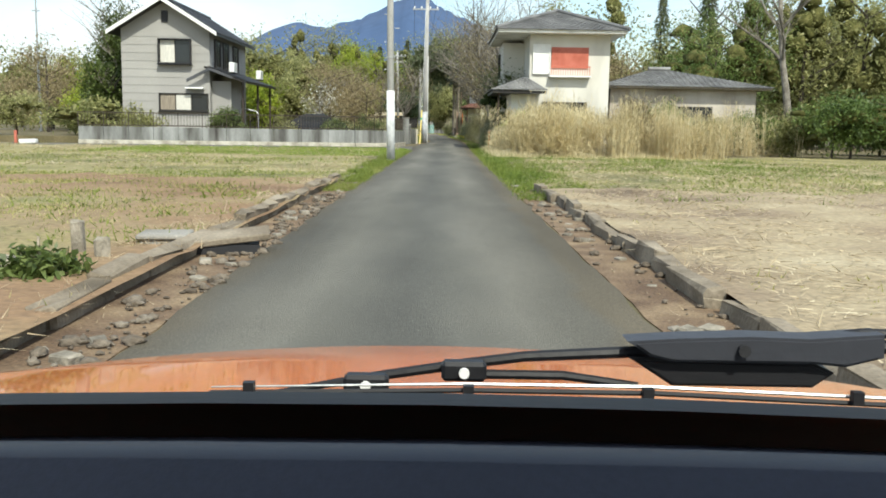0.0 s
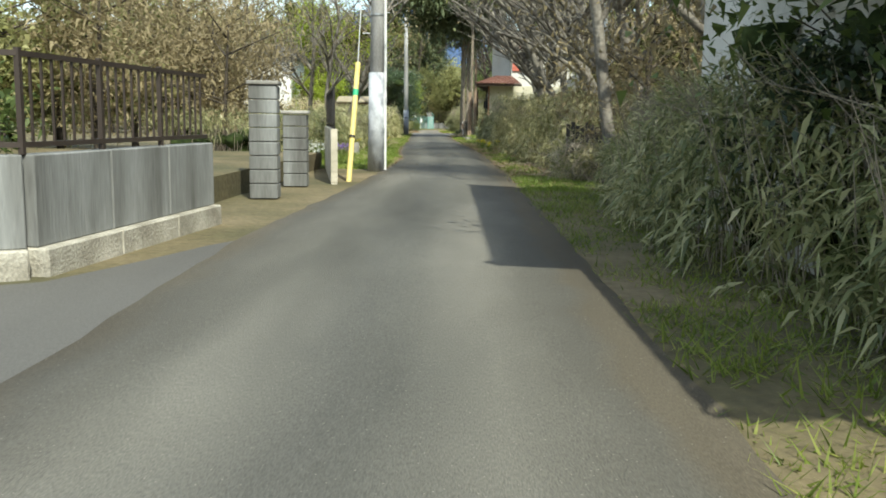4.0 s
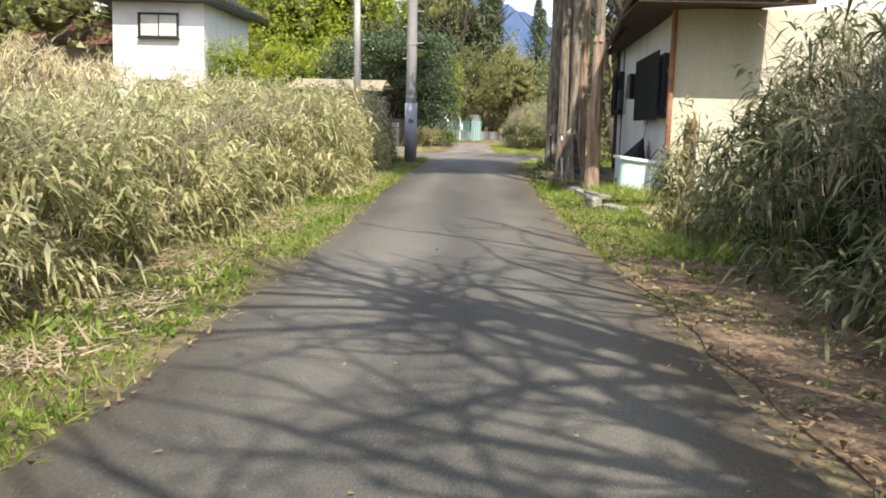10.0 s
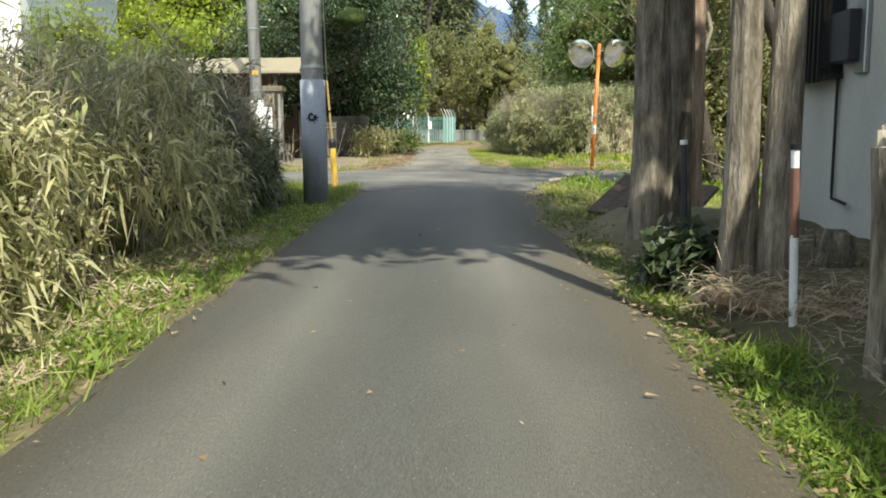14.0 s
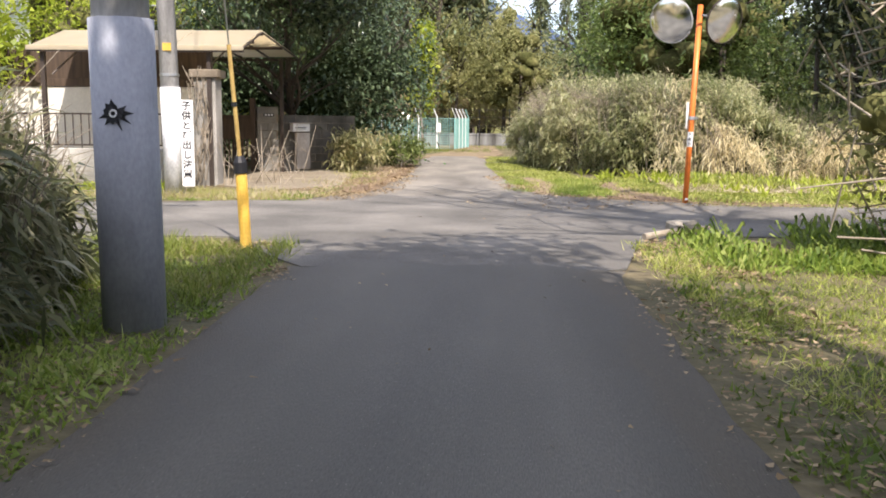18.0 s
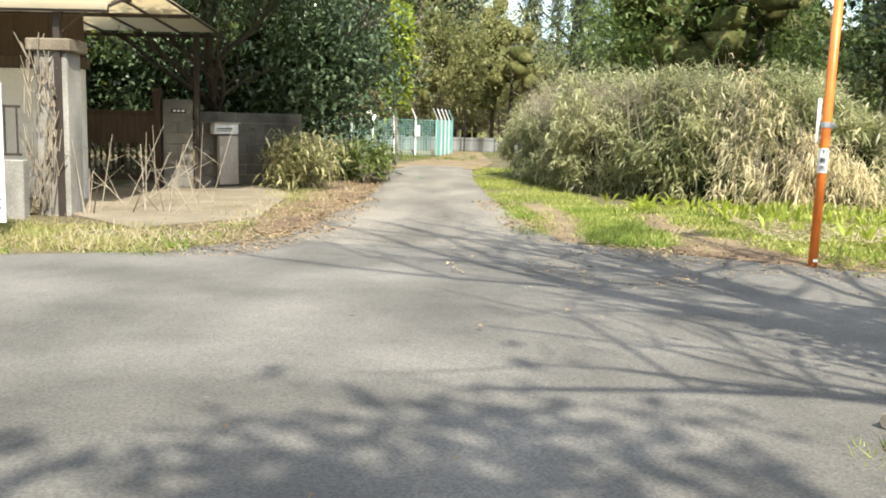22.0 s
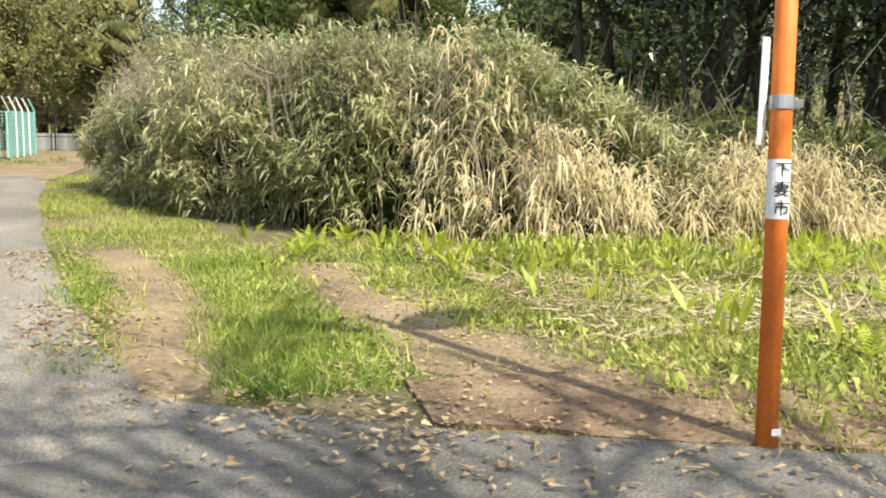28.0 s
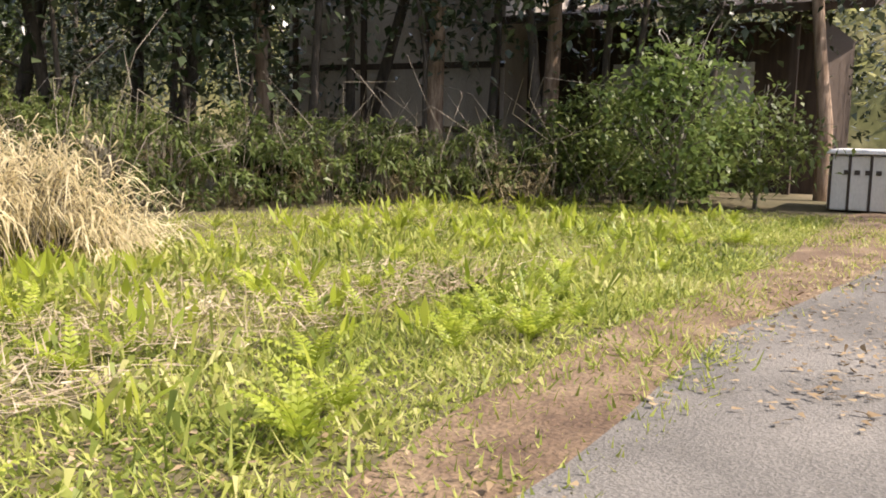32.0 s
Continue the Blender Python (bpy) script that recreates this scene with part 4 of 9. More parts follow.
hedge("bamboo_mound", [(0.2, 132.5, 1.3), (0.5, 129.0, 1.95), (1.6, 126.0, 1.98), (2.6, 124.2, 2.0), (4.0, 123.2, 1.85), (5.3, 123.0, 1.3), (6.3, 123.0, 0.85)], 1, 3.2, 70000, M["sasa_green"], "big rounded mound of arching dwarf bamboo", leaf=(0.18, 0.027), sprigs=1100, seed=4, category="bush", bulge=0.95, chaos=1.9, droop=0.26)
hedge("roadside_brush", [(2.5, 45.6, 0.9), (2.5, 48, 1.25), (2.3, 51, 1.45), (2.45, 56, 1.4), (2.95, 58.6, 1.1), (3.6, 60.4, 0.5)], -1, 3.0, 30000, M["sasa"], "dark green brush and dwarf bamboo at the lane's edge", seed=5)
hedge("roadside_brush", [(2.62, 62.2, 0.3), (2.85, 63.3, 0.6), (2.75, 64.7, 0.95)], -1, 0.7, 5200, M["sasa_dry"], "low dry brush before the sheet fence", leaf=(0.18, 0.024), seed=6, stems=120, sprigs=60)
hedge("reed_bed", [(17.5, 45.5, 1.0), (11, 42, 1.15), (7, 39.5, 1.2), (4.4, 36.5, 1.2), (3.0, 38.5, 1.1), (2.7, 43, 1.0), (2.45, 46.3, 0.9)], -1, 3.0, 34000, M["reed"], "tall bed of dry pale reeds", leaf=(0.46, 0.026), seed=6, stems=150, category="reeds", droop=0.15, bulge=0.4, chaos=0.5, lift=0.5, slope=1.2, core=None, gap=-0.3, sprigs=0)
g6 = np.random.default_rng(66)
xy = np.concatenate([np.column_stack([g6.uniform(2.9, 11.5, 4200), g6.uniform(36.8, 42.5, 4200)]), np.column_stack([g6.uniform(9.5, 17, 900), g6.uniform(42, 46, 900)])])
xy = xy[fbm(xy, 0.6, 3) > 0.0]
k = len(xy)
rd_ = thing("reed_stand", 0, 0, 0, 0, "tall upright dry reed stalks with feathery tips", "reeds", kind="stuff")
top = np.column_stack([xy + 0.14 * g6.normal(size=(k, 2)), g6.uniform(1.4, 2.6, k) * (0.8 + 0.45 * fbm(xy, 0.8, 8))])
bars_mesh("stalks", np.column_stack([xy, np.zeros(k), top, np.full(k, 0.009), np.full(k, 0.004)]), M["reed"], rd_, 4)
i = np.repeat(np.arange(k), 5)
blades("plumes", top[i] - np.column_stack([np.zeros((len(i), 2)), g6.uniform(0, 0.9, len(i))]), np.column_stack([0.45 * g6.normal(size=(len(i), 2)), np.ones(len(i))]), g6.uniform(0.25, 0.55, len(i)), np.full(len(i), 0.022), M["reed"], rd_, 0.25)

GREEN = "fresh green grass and weeds at the lane's edge"
on_ground("verge_grass", strip(LEFT_A, -1, 0.75, 12000, 11, 0.0, 1.0, -0.5), M["grass"], GREEN, 0.2, 0.010, 11, per=3, tuft=0.04)
on_ground("verge_grass", strip(RIGHT_A, 1, 1.7, 15000, 12, 0.0, 1.0, -0.3), M["grass"], GREEN, 0.2, 0.012, 12, per=3, tuft=0.05)
on_ground("verge_grass", strip(RIGHT_B, 1, 0.85, 7000, 13, 0.08, 1.2, 0.15), M["weed"], GREEN, 0.13, 0.016, 13, per=3, tuft=0.05)
on_ground("verge_grass", strip(LEFT_B, -1, 1.35, 17000, 14, 0.05, 1.0, -0.12), M["lush"], GREEN, 0.15, 0.012, 14, per=3, tuft=0.05)
on_ground("verge_weeds", strip(LEFT_B, -1, 0.9, 6500, 15, 0.08, 1.0, -0.05), M["lush"], "low broad-leaved weeds in the verge", 0.10, 0.028, 15, per=6, tuft=0.06, loose=1.0)
on_ground("verge_weeds", strip(RIGHT_B, 1, 0.8, 3500, 16, 0.1, 1.0, 0.05), M["weed"], "low broad-leaved weeds in the verge", 0.09, 0.026, 16, per=7, tuft=0.06, loose=1.0)
on_ground("verge_grass", strip(RIGHT_C, 1, 1.7, 12000, 17, 0.05, 1.0, -0.3), M["bank"], GREEN, 0.13, 0.011, 17, per=3, tuft=0.05)
on_ground("dead_leaves", np.concatenate([strip(LEFT_B, -1, 1.3, 9000, 18, -0.1), strip(RIGHT_B, 1, 1.2, 9000, 19, -0.12)]), M["dead_leaf"], "brown dead leaves and straw on the verges", 0.055, 0.02, 18, z=0.006, rise=0.12, loose=0.8, droop=0.03, category="leaf litter")
on_ground("dead_leaves", np.concatenate([strip([(-2.55, 119.3), (-2.5, 122), (-2.42, 125), (-2.65, 130)], -1, 1.5, 6000, 20, -0.1), area(-7, -2.6, 117.5, 120.5, 3000, 21), area(-0.6, 3.0, 118.8, 122.5, 2500, 22), strip([(-2.3, 110.4), (-3.0, 112.7)], -1, 0.9, 2500, 23, -0.2), strip([(0.6, 111), (1.2, 113.3)], 1, 1.2, 2000, 24, -0.2)]), M["dead_leaf"], "drifts of dry leaves at the crossing's edges", 0.055, 0.02, 24, z=-0.012, rise=0.12, loose=0.8, droop=0.03, category="leaf litter")
on_ground("field_grass", area(-45, -2.5, 12, 45.5, 42000, 25, 0.0), M["grass_dry"], "yellow-green rough grass on the fallow field", 0.17, 0.018, 25, z=-0.03, per=3, tuft=0.10)
on_ground("field_grass", area(2.4, 40, 13.6, 41, 34000, 26, 0.05), M["grass_dry"], "yellow-green rough grass on the fallow field", 0.17, 0.018, 26, z=-0.03, per=3, tuft=0.10)
on_ground("field_weeds", area(-28, -2.3, 5, 19, 26000, 27, 0.02, 0.22), M["grass_dry"], "sparse weeds on the bare field", 0.12, 0.014, 27, z=0.06, per=3, tuft=0.07)
on_ground("straw_litter", area(2.0, 24, 2, 16.4, 46000, 28, -0.25, 0.9), M["straw"], "dry mown straw lying on the field", 0.17, 0.012, 28, z=0.10, rise=0.12, loose=1.0, droop=0.04, category="straw")
on_ground("bank_grass", np.concatenate([area(2.2, 16.5, 117.7, 124.6, 16000, 29, -0.6), area(0.3, 5.5, 119.6, 124, 7000, 30, -0.1, 0.9)]), M["bank"], "green weeds and low grass on the sunny bank", 0.16, 0.013, 29, per=3, tuft=0.06)
on_ground("bank_weeds", np.concatenate([area(2.4, 15.5, 117.9, 123.4, 6500, 31, -0.4), area(1.0, 6, 119.8, 123, 1500, 32, 0.0)]), M["bank"], "low broad-leaved green weeds on the bank", 0.10, 0.030, 31, per=5, tuft=0.07, loose=1.0)
on_ground("corner_grass", np.concatenate([area(-6.5, -2.5, 109.3, 112.6, 8000, 33, -0.5, 1.0)]), M["grass"], "long dark green grass on the corner", 0.26, 0.012, 33, per=3, tuft=0.05)
on_ground("corner_grass", np.concatenate([area(0.75, 3.4, 107.6, 113.0, 8000, 34, -0.3, 1.0)]), M["bank"], "sunlit yellow-green grass on the corner", 0.13, 0.011, 34, per=3, tuft=0.05)
on_ground("corner_weeds", np.concatenate([area(1.3, 5.5, 111.2, 113.4, 1500, 431, -0.2, 1.1), area(2.4, 4.5, 109.6, 111.4, 600, 432, 0.0, 1.1)]), M["lush"], "low bushy green weeds on the corner", 0.24, 0.026, 431, per=6, tuft=0.09, loose=0.8)
on_ground("wall_weeds", area(-11.5, -6.1, 118.9, 119.95, 1500, 441, -0.4, 1.1), M["fern"], "bright yellow-green weeds at the foot of the yard wall", 0.17, 0.026, 441, per=5, tuft=0.07, loose=0.8)
on_ground("field_patches", np.concatenate([area(-30, -2.5, 9.5, 18.5, 5200, 442, 0.02, 0.25), area(2.6, 26, 13.2, 17, 1500, 443, 0.05, 0.3)]), M["grass"], "green tufts spreading over the bare field", 0.14, 0.020, 442, z=0.06, per=6, tuft=0.15)
on_ground("yard_weeds", np.concatenate([area(-9, -3.2, 117.6, 119.6, 5000, 35, 0.0, 1.2), area(-4.2, -2.8, 121, 127, 1500, 36, 0.1, 1.2)]), M["grass_dry"], "dry stalks and weeds before the yard", 0.20, 0.010, 35, per=3, tuft=0.06)
on_ground("end_grass", np.concatenate([area(-7, -0.5, 140, 146, 5000, 37, -0.2, 0.6), area(-20, 12, 146, 152.4, 5000, 38, -0.3, 0.6)]), M["grass"], "bright grass round the mesh enclosure", 0.2, 0.02, 37, per=2, tuft=0.08)
on_ground("ditch_stubble", np.concatenate([strip([(-1.65, 2), (-1.65, 20)], -1, 0.5, 2500, 39), strip([(1.3, 2), (1.3, 18)], 1, 0.55, 2500, 40)]), M["straw"], "dry stubble and roots in the ditch", 0.09, 0.008, 39, z=-0.035, rise=0.4, loose=1.0, category="stubble")

on_ground("kerb_straw", np.concatenate([strip([(-2.2, 3), (-2.25, 8), (-2.2, 19)], -1, 0.7, 3600, 401, -0.06, 1.0, -0.1), strip([(1.86, 3), (1.84, 18)], 1, 0.5, 1500, 402, 0.0, 1.0, 0.0)]), M["straw"], "dry straw and stems leaning over the kerb", 0.2, 0.008, 401, z=0.06, rise=0.5, loose=0.9, droop=0.3, category="straw", per=2, tuft=0.05)
on_ground("junction_grass", np.concatenate([area(-14, -1.75, 34, 45, 15000, 141, -0.5, 0.5), strip([(-1.7, 34), (-1.6, 44), (-2.8, 45.7), (-8, 45.6)], -1, 1.2, 5000, 142, 0.0, 1.0, -0.6)]), M["lush"], "green grass at the junction's corner", 0.2, 0.014, 141, z=-0.01, per=2, tuft=0.08)
on_ground("field_streaks", area(-40, -2.4, 10.5, 36, 17000, 143, 0.12, 0.2), M["grass"], "fresh green streaks in the fallow field", 0.15, 0.02, 143, z=0.04, per=3, tuft=0.12)
on_ground("field_streaks", area(2.2, 34, 14.2, 32, 11000, 144, 0.08, 0.2), M["grass"], "fresh green streaks in the fallow field", 0.13, 0.02, 144, z=0.03, per=3, tuft=0.12)
on_ground("verge_leaf_litter", np.concatenate([strip(RIGHT_B, 1, 1.1, 9000, 145, -0.02, 1.0, -0.5), strip(LEFT_B[:4], -1, 0.3, 1500, 146, -0.1, 1.0, -0.5), area(6, 16, 115.2, 117.5, 3500, 147, -0.1, 0.8)]), M["dead_leaf"], "brown fallen leaves along the lane's edge", 0.06, 0.026, 145, z=-0.004, rise=0.15, loose=0.9, droop=0.03, category="leaf litter")
on_ground("road_leaves", np.column_stack([np.random.default_rng(148).uniform(-2.0, 0.9, 420), np.random.default_rng(149).uniform(60, 119, 420)]), M["dead_leaf"], "scattered dry leaves on the asphalt", 0.045, 0.022, 148, z=0.014, rise=0.1, loose=0.9, droop=0.02, category="leaf litter")
on_ground("bank_straw", np.concatenate([area(2.6, 8.5, 119.2, 123.4, 13000, 150, -0.15, 0.7), area(7, 14, 119, 123.5, 3000, 151, 0.1, 0.7)]), M["straw"], "dry straw and dead stems among the weeds", 0.24, 0.010, 150, z=0.05, rise=0.35, loose=1.0, droop=0.15, category="straw")
on_ground("rut_grass", np.concatenate([area(0.5, 1.5, 119.0, 123.4, 5000, 152, -0.6, 0.9), area(-0.3, 0.1, 119.6, 124, 1500, 153, -0.4, 0.9)]), M["lush"], "fresh green grass between the tyre ruts", 0.13, 0.011, 152, per=3, tuft=0.04)
on_ground("yard_grass", np.concatenate([area(-9, -3.4, 117.4, 119.4, 3500, 154, -0.2, 0.9), strip([(-3.0, 119.6), (-3.1, 126)], -1, 0.6, 900, 155, 0.1, 1.0, 0.0)]), M["lush"], "low green weeds along the yard's front", 0.10, 0.02, 154, per=3, tuft=0.06)
on_ground("field_straw", np.concatenate([area(2.2, 34, 15.5, 33, 17000, 451, -0.15, 0.3), area(-40, -2.5, 22, 44, 16000, 452, -0.1, 0.3)]), M["straw"], "pale cut straw lying over the fallow field", 0.24, 0.02, 451, z=0.02, rise=0.2, loose=1.0, droop=0.05, category="straw", per=2, tuft=0.2)
on_ground("straw_tufts", area(2.2, 26, 5, 17, 3000, 156, 0.05, 0.5), M["grass_dry"], "thin dry tufts on the mown field", 0.10, 0.012, 156, z=0.08, per=4, tuft=0.06)

on_ground("verge_clumps", np.concatenate([strip([(1.32, 14.8), (1.45, 30), (1.6, 37), (1.65, 45)], 1, 1.25, 6500, 161, 0.05, 1.0, -0.02, 1.3), area(3, 12, 24, 37, 4200, 162, -0.1, 0.6)]), M["weed"], "bushy green weeds before the reeds", 0.25, 0.019, 161, per=8, tuft=0.10, loose=0.9)
on_ground("house_grass", np.concatenate([area(1.5, 3.4, 90.5, 96.8, 2600, 163, -0.5, 1.0), area(2.0, 5, 93, 97, 1200, 164, -0.4, 1.0)]), M["lush"], "long green grass before the old house", 0.30, 0.010, 163, per=4, tuft=0.06)
on_ground("house_weeds", np.concatenate([strip([(0.85, 90.5), (0.62, 98), (0.56, 102.3)], 1, 0.95, 4200, 461, 0.02, 1.0, -0.35, 1.2), area(1.6, 2.4, 96.2, 98.0, 700, 462, -0.5, 1.2)]), M["lush"], "fresh green weeds at the lane's edge by the old house", 0.13, 0.015, 461, per=7, tuft=0.06, loose=0.8)
on_ground("field_tufts", area(-26, -2.4, 8, 21, 7000, 165, 0.05, 0.3), M["grass"], "green tufts on the bare field", 0.13, 0.016, 165, z=0.06, per=6, tuft=0.10)
on_ground("reed_fringe", np.concatenate([strip([(2.0, 35.5), (2.0, 46)], 1, 1.1, 2600, 171, 0.0, 0.8, -0.3), strip([(3.0, 35.2), (11, 37.0)], -1, 1.0, 1600, 172, 0.0, 0.8, -0.2)]), M["reed"], "bent dry reed leaves at the edge of the bed", 0.6, 0.016, 171, per=3, tuft=0.1, loose=0.7, droop=0.35, category="reeds")
on_ground("hedge_straw", np.concatenate([strip([(-1.8, 86), (-2.1, 98), (-2.25, 105)], -1, 0.85, 9500, 181, 0.28, 1.0, -0.3), strip([(-1.2, 68), (-1.5, 76), (-1.8, 88)], -1, 0.7, 4200, 182, 0.5, 1.0, -0.1)]), M["straw"], "tan straw and dead bamboo leaves below the thicket", 0.17, 0.014, 181, z=0.0, rise=0.3, loose=1.0, droop=0.12, category="straw")
on_ground("verge_grass", np.concatenate([strip([(-1.2, 65.6), (-1.15, 71), (-1.5, 77)], -1, 2.0, 6500, 183, 0.05, 1.0, -0.5), strip([(1.6, 63), (1.55, 72)], 1, 0.7, 900, 184, 0.05, 1.0, 0.0)]), M["lush"], "lush bright green grass by the lane", 0.24, 0.013, 183, per=3, tuft=0.05)
on_ground("yard_straw", np.concatenate([area(-9.5, -3.2, 117.5, 119.5, 3200, 185, -0.2, 1.1), strip([(-2.9, 119.4), (-2.8, 126), (-3.0, 131)], -1, 0.9, 2200, 186, 0.0, 1.0, -0.1)]), M["straw"], "dry straw-coloured weeds along the yard", 0.22, 0.010, 185, rise=0.8, loose=0.7, droop=0.25, per=2, tuft=0.05)
on_ground("crossing_litter", np.concatenate([strip([(-3.4, 117.4), (-2.6, 119.2), (-2.5, 124)], -1, 0.8, 2600, 187, -0.5, 1.0, -0.1), strip([(1.4, 118.4), (0.1, 119.3), (-0.3, 124)], 1, 0.7, 1800, 188, -0.4, 1.0, -0.1), area(-1, 4, 116.2, 118.6, 1200, 189, 0.0, 1.0)]), M["dead_leaf"], "reddish and tan leaves swept to the crossing's edge", 0.055, 0.024, 187, z=0.0, rise=0.12, loose=0.9, droop=0.02, category="leaf litter")
on_ground("weed_bank", np.concatenate([area(3.0, 8.0, 120.9, 122.4, 2600, 201, -0.3, 1.0), area(4.5, 13, 118.4, 121.5, 1500, 207, 0.0, 0.8)]), M["bank"], "tall leafy yellow-green weeds at the foot of the mound", 0.22, 0.026, 201, per=4, tuft=0.08, loose=0.6, droop=0.12)
on_ground("bank_weeds", np.concatenate([area(2.5, 9.5, 117.2, 119.4, 5200, 202, -0.45, 0.9), area(9.5, 16.5, 116.9, 118.4, 2200, 203, -0.3, 0.9)]), M["bank"], "low green weeds along the branch road", 0.12, 0.02, 202, per=4, tuft=0.07, loose=0.7)
on_ground("bank_grass", area(3.0, 14, 118, 122, 5200, 204, -0.5, 0.8), M["bank"], "green weeds and low grass on the sunny bank", 0.2, 0.016, 204, per=3, tuft=0.06)
on_ground("verge_grass", strip([(-1.85, 90), (-2.05, 97), (-2.2, 104)], -1, 0.9, 2600, 205, 0.1, 1.0, 0.05), M["lush"], "tall fresh grass below the thicket", 0.26, 0.013, 205, per=3, tuft=0.06)
hedge("dry_grass_bank", [(-26, 99, 2.9), (-18, 106.5, 3.0), (-11.5, 109.5, 2.3), (-7.5, 111.0, 1.7)], 1, 4.0, 24000, M["reed"], "tall tan dry grass before the white house", leaf=(0.45, 0.03), seed=206, category="grass", stems=600, droop=0.2, core=None)
on_ground("bank_clumps", np.concatenate([area(0.6, 1.5, 119.2, 123.0, 150, 481, 0.0, 1.4), area(2.3, 5.2, 119.4, 122.6, 420, 482, 0.0, 1.2), area(4.5, 15, 118.6, 122.2, 900, 483, -0.05, 0.9)]), M["bank"], "bushy leafy clumps standing out of the bank's grass", 0.20, 0.013, 481, per=16, tuft=0.07, loose=0.9)
g48 = np.random.default_rng(48)
for x, y in ((1.5, 124.3), (2.9, 122.9), (3.9, 122.2), (4.3, 121.7), (5.4, 121.5), (6.8, 121.3), (8.1, 121.9), (9.3, 121.2), (10.6, 121.6), (11.8, 121.0), (13.0, 120.7), (7.4, 120.3), (9.9, 120.2)):
    k = int(g48.integers(7, 14))
    a_ = g48.uniform(0, 6.28, k)
    pl = thing("bank_plant", x, y, -0.02, 0, "upright yellow-green broad-leaved plant on the bank", "plant", "broad-leaved plants")
    for a in a_:
        blades("leaf", np.array([[0.03 * math.cos(a), 0.03 * math.sin(a), 0.0]]), [[0.5 * math.cos(a), 0.5 * math.sin(a), g48.uniform(0.7, 1.6)]], [g48.uniform(0.18, 0.42)], [g48.uniform(0.03, 0.06)], M["fern"], pl, 0.22, 0.5)
on_ground("rut_litter", area(1.0, 5.0, 117.2, 119.4, 1300, 208, -0.5, 1.0), M["dead_leaf"], "dry leaves strewn over the bare earth", 0.05, 0.022, 208, z=0.002, rise=0.12, loose=0.9, droop=0.02, category="leaf litter")
on_ground("rut_grass", np.concatenate([area(1.1, 4.6, 117.6, 119.3, 700, 209, 0.0, 1.2), area(-0.1, 2.5, 118.8, 120.2, 500, 210, 0.0, 1.2)]), M["bank"], "sparse grass at the edges of the ruts", 0.12, 0.012, 209, per=4, tuft=0.05)

# ---- trees and woods ----
def tree(name, x, y, h, r, label, leaf=None, n=6000, size=(2, 2, 2), z=None, leaf_len=0.12, leaf_w=0.06, bark="bark_grey", levels=3, spread=0.6, first=0.35, kids=4, lean=(0, 0), seed=1, category="tree", clumps=40, hollow=0.5, wander=0.12, rz=0, group="", up=0.2):
    t = thing(name, x, y, -0.05, rz, label, category, group)
    segs, ids = limbs(h, r, levels, spread, first, kids, lean, wander)
    if leaf:
        bars_mesh("trunk", [q for q in segs if q[6] > 0.006], M[bark], t, 5)
    else:
        for k in range(max(ids) + 1):
            own = [q for q, i in zip(segs, ids) if i == k and q[6] > 0.006]
            if own:
                bars_mesh("limb" if k else "trunk", own, M[bark], t, 5 if k else 9)
    if leaf:
        g = np.random.default_rng(seed)
        zc = z if z is not None else h * 0.65
        p = crown_points(n, (lean[0] * zc, lean[1] * zc, zc), size, clumps, hollow, seed)
        p[:, 2] = np.maximum(p[:, 2], 0.12)
        if n >= 3500 and leaf in ("leaf_dark_and_shaded", "leaf_mid", "leaf_spring", "leaf_gloss", "leaf_olive", "leaf_green"):
            # Added dark lumps stand in for the crown's inner shade.
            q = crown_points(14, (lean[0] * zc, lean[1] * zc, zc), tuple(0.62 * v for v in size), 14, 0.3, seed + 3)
            cores("crown_shade_core", np.column_stack([q, np.tile(0.30 * np.array(size), (14, 1))]), M["inner_shade_olive" if leaf in ("leaf_spring", "leaf_olive") else "inner_shade_green"], t, seed)
        blades("crown", p, ball_dirs(n, up), leaf_len * (0.6 + 0.8 * g.random(n)), leaf_w * (0.6 + 0.8 * g.random(n)), M[leaf], t, 0.25, 0.45)
    return t


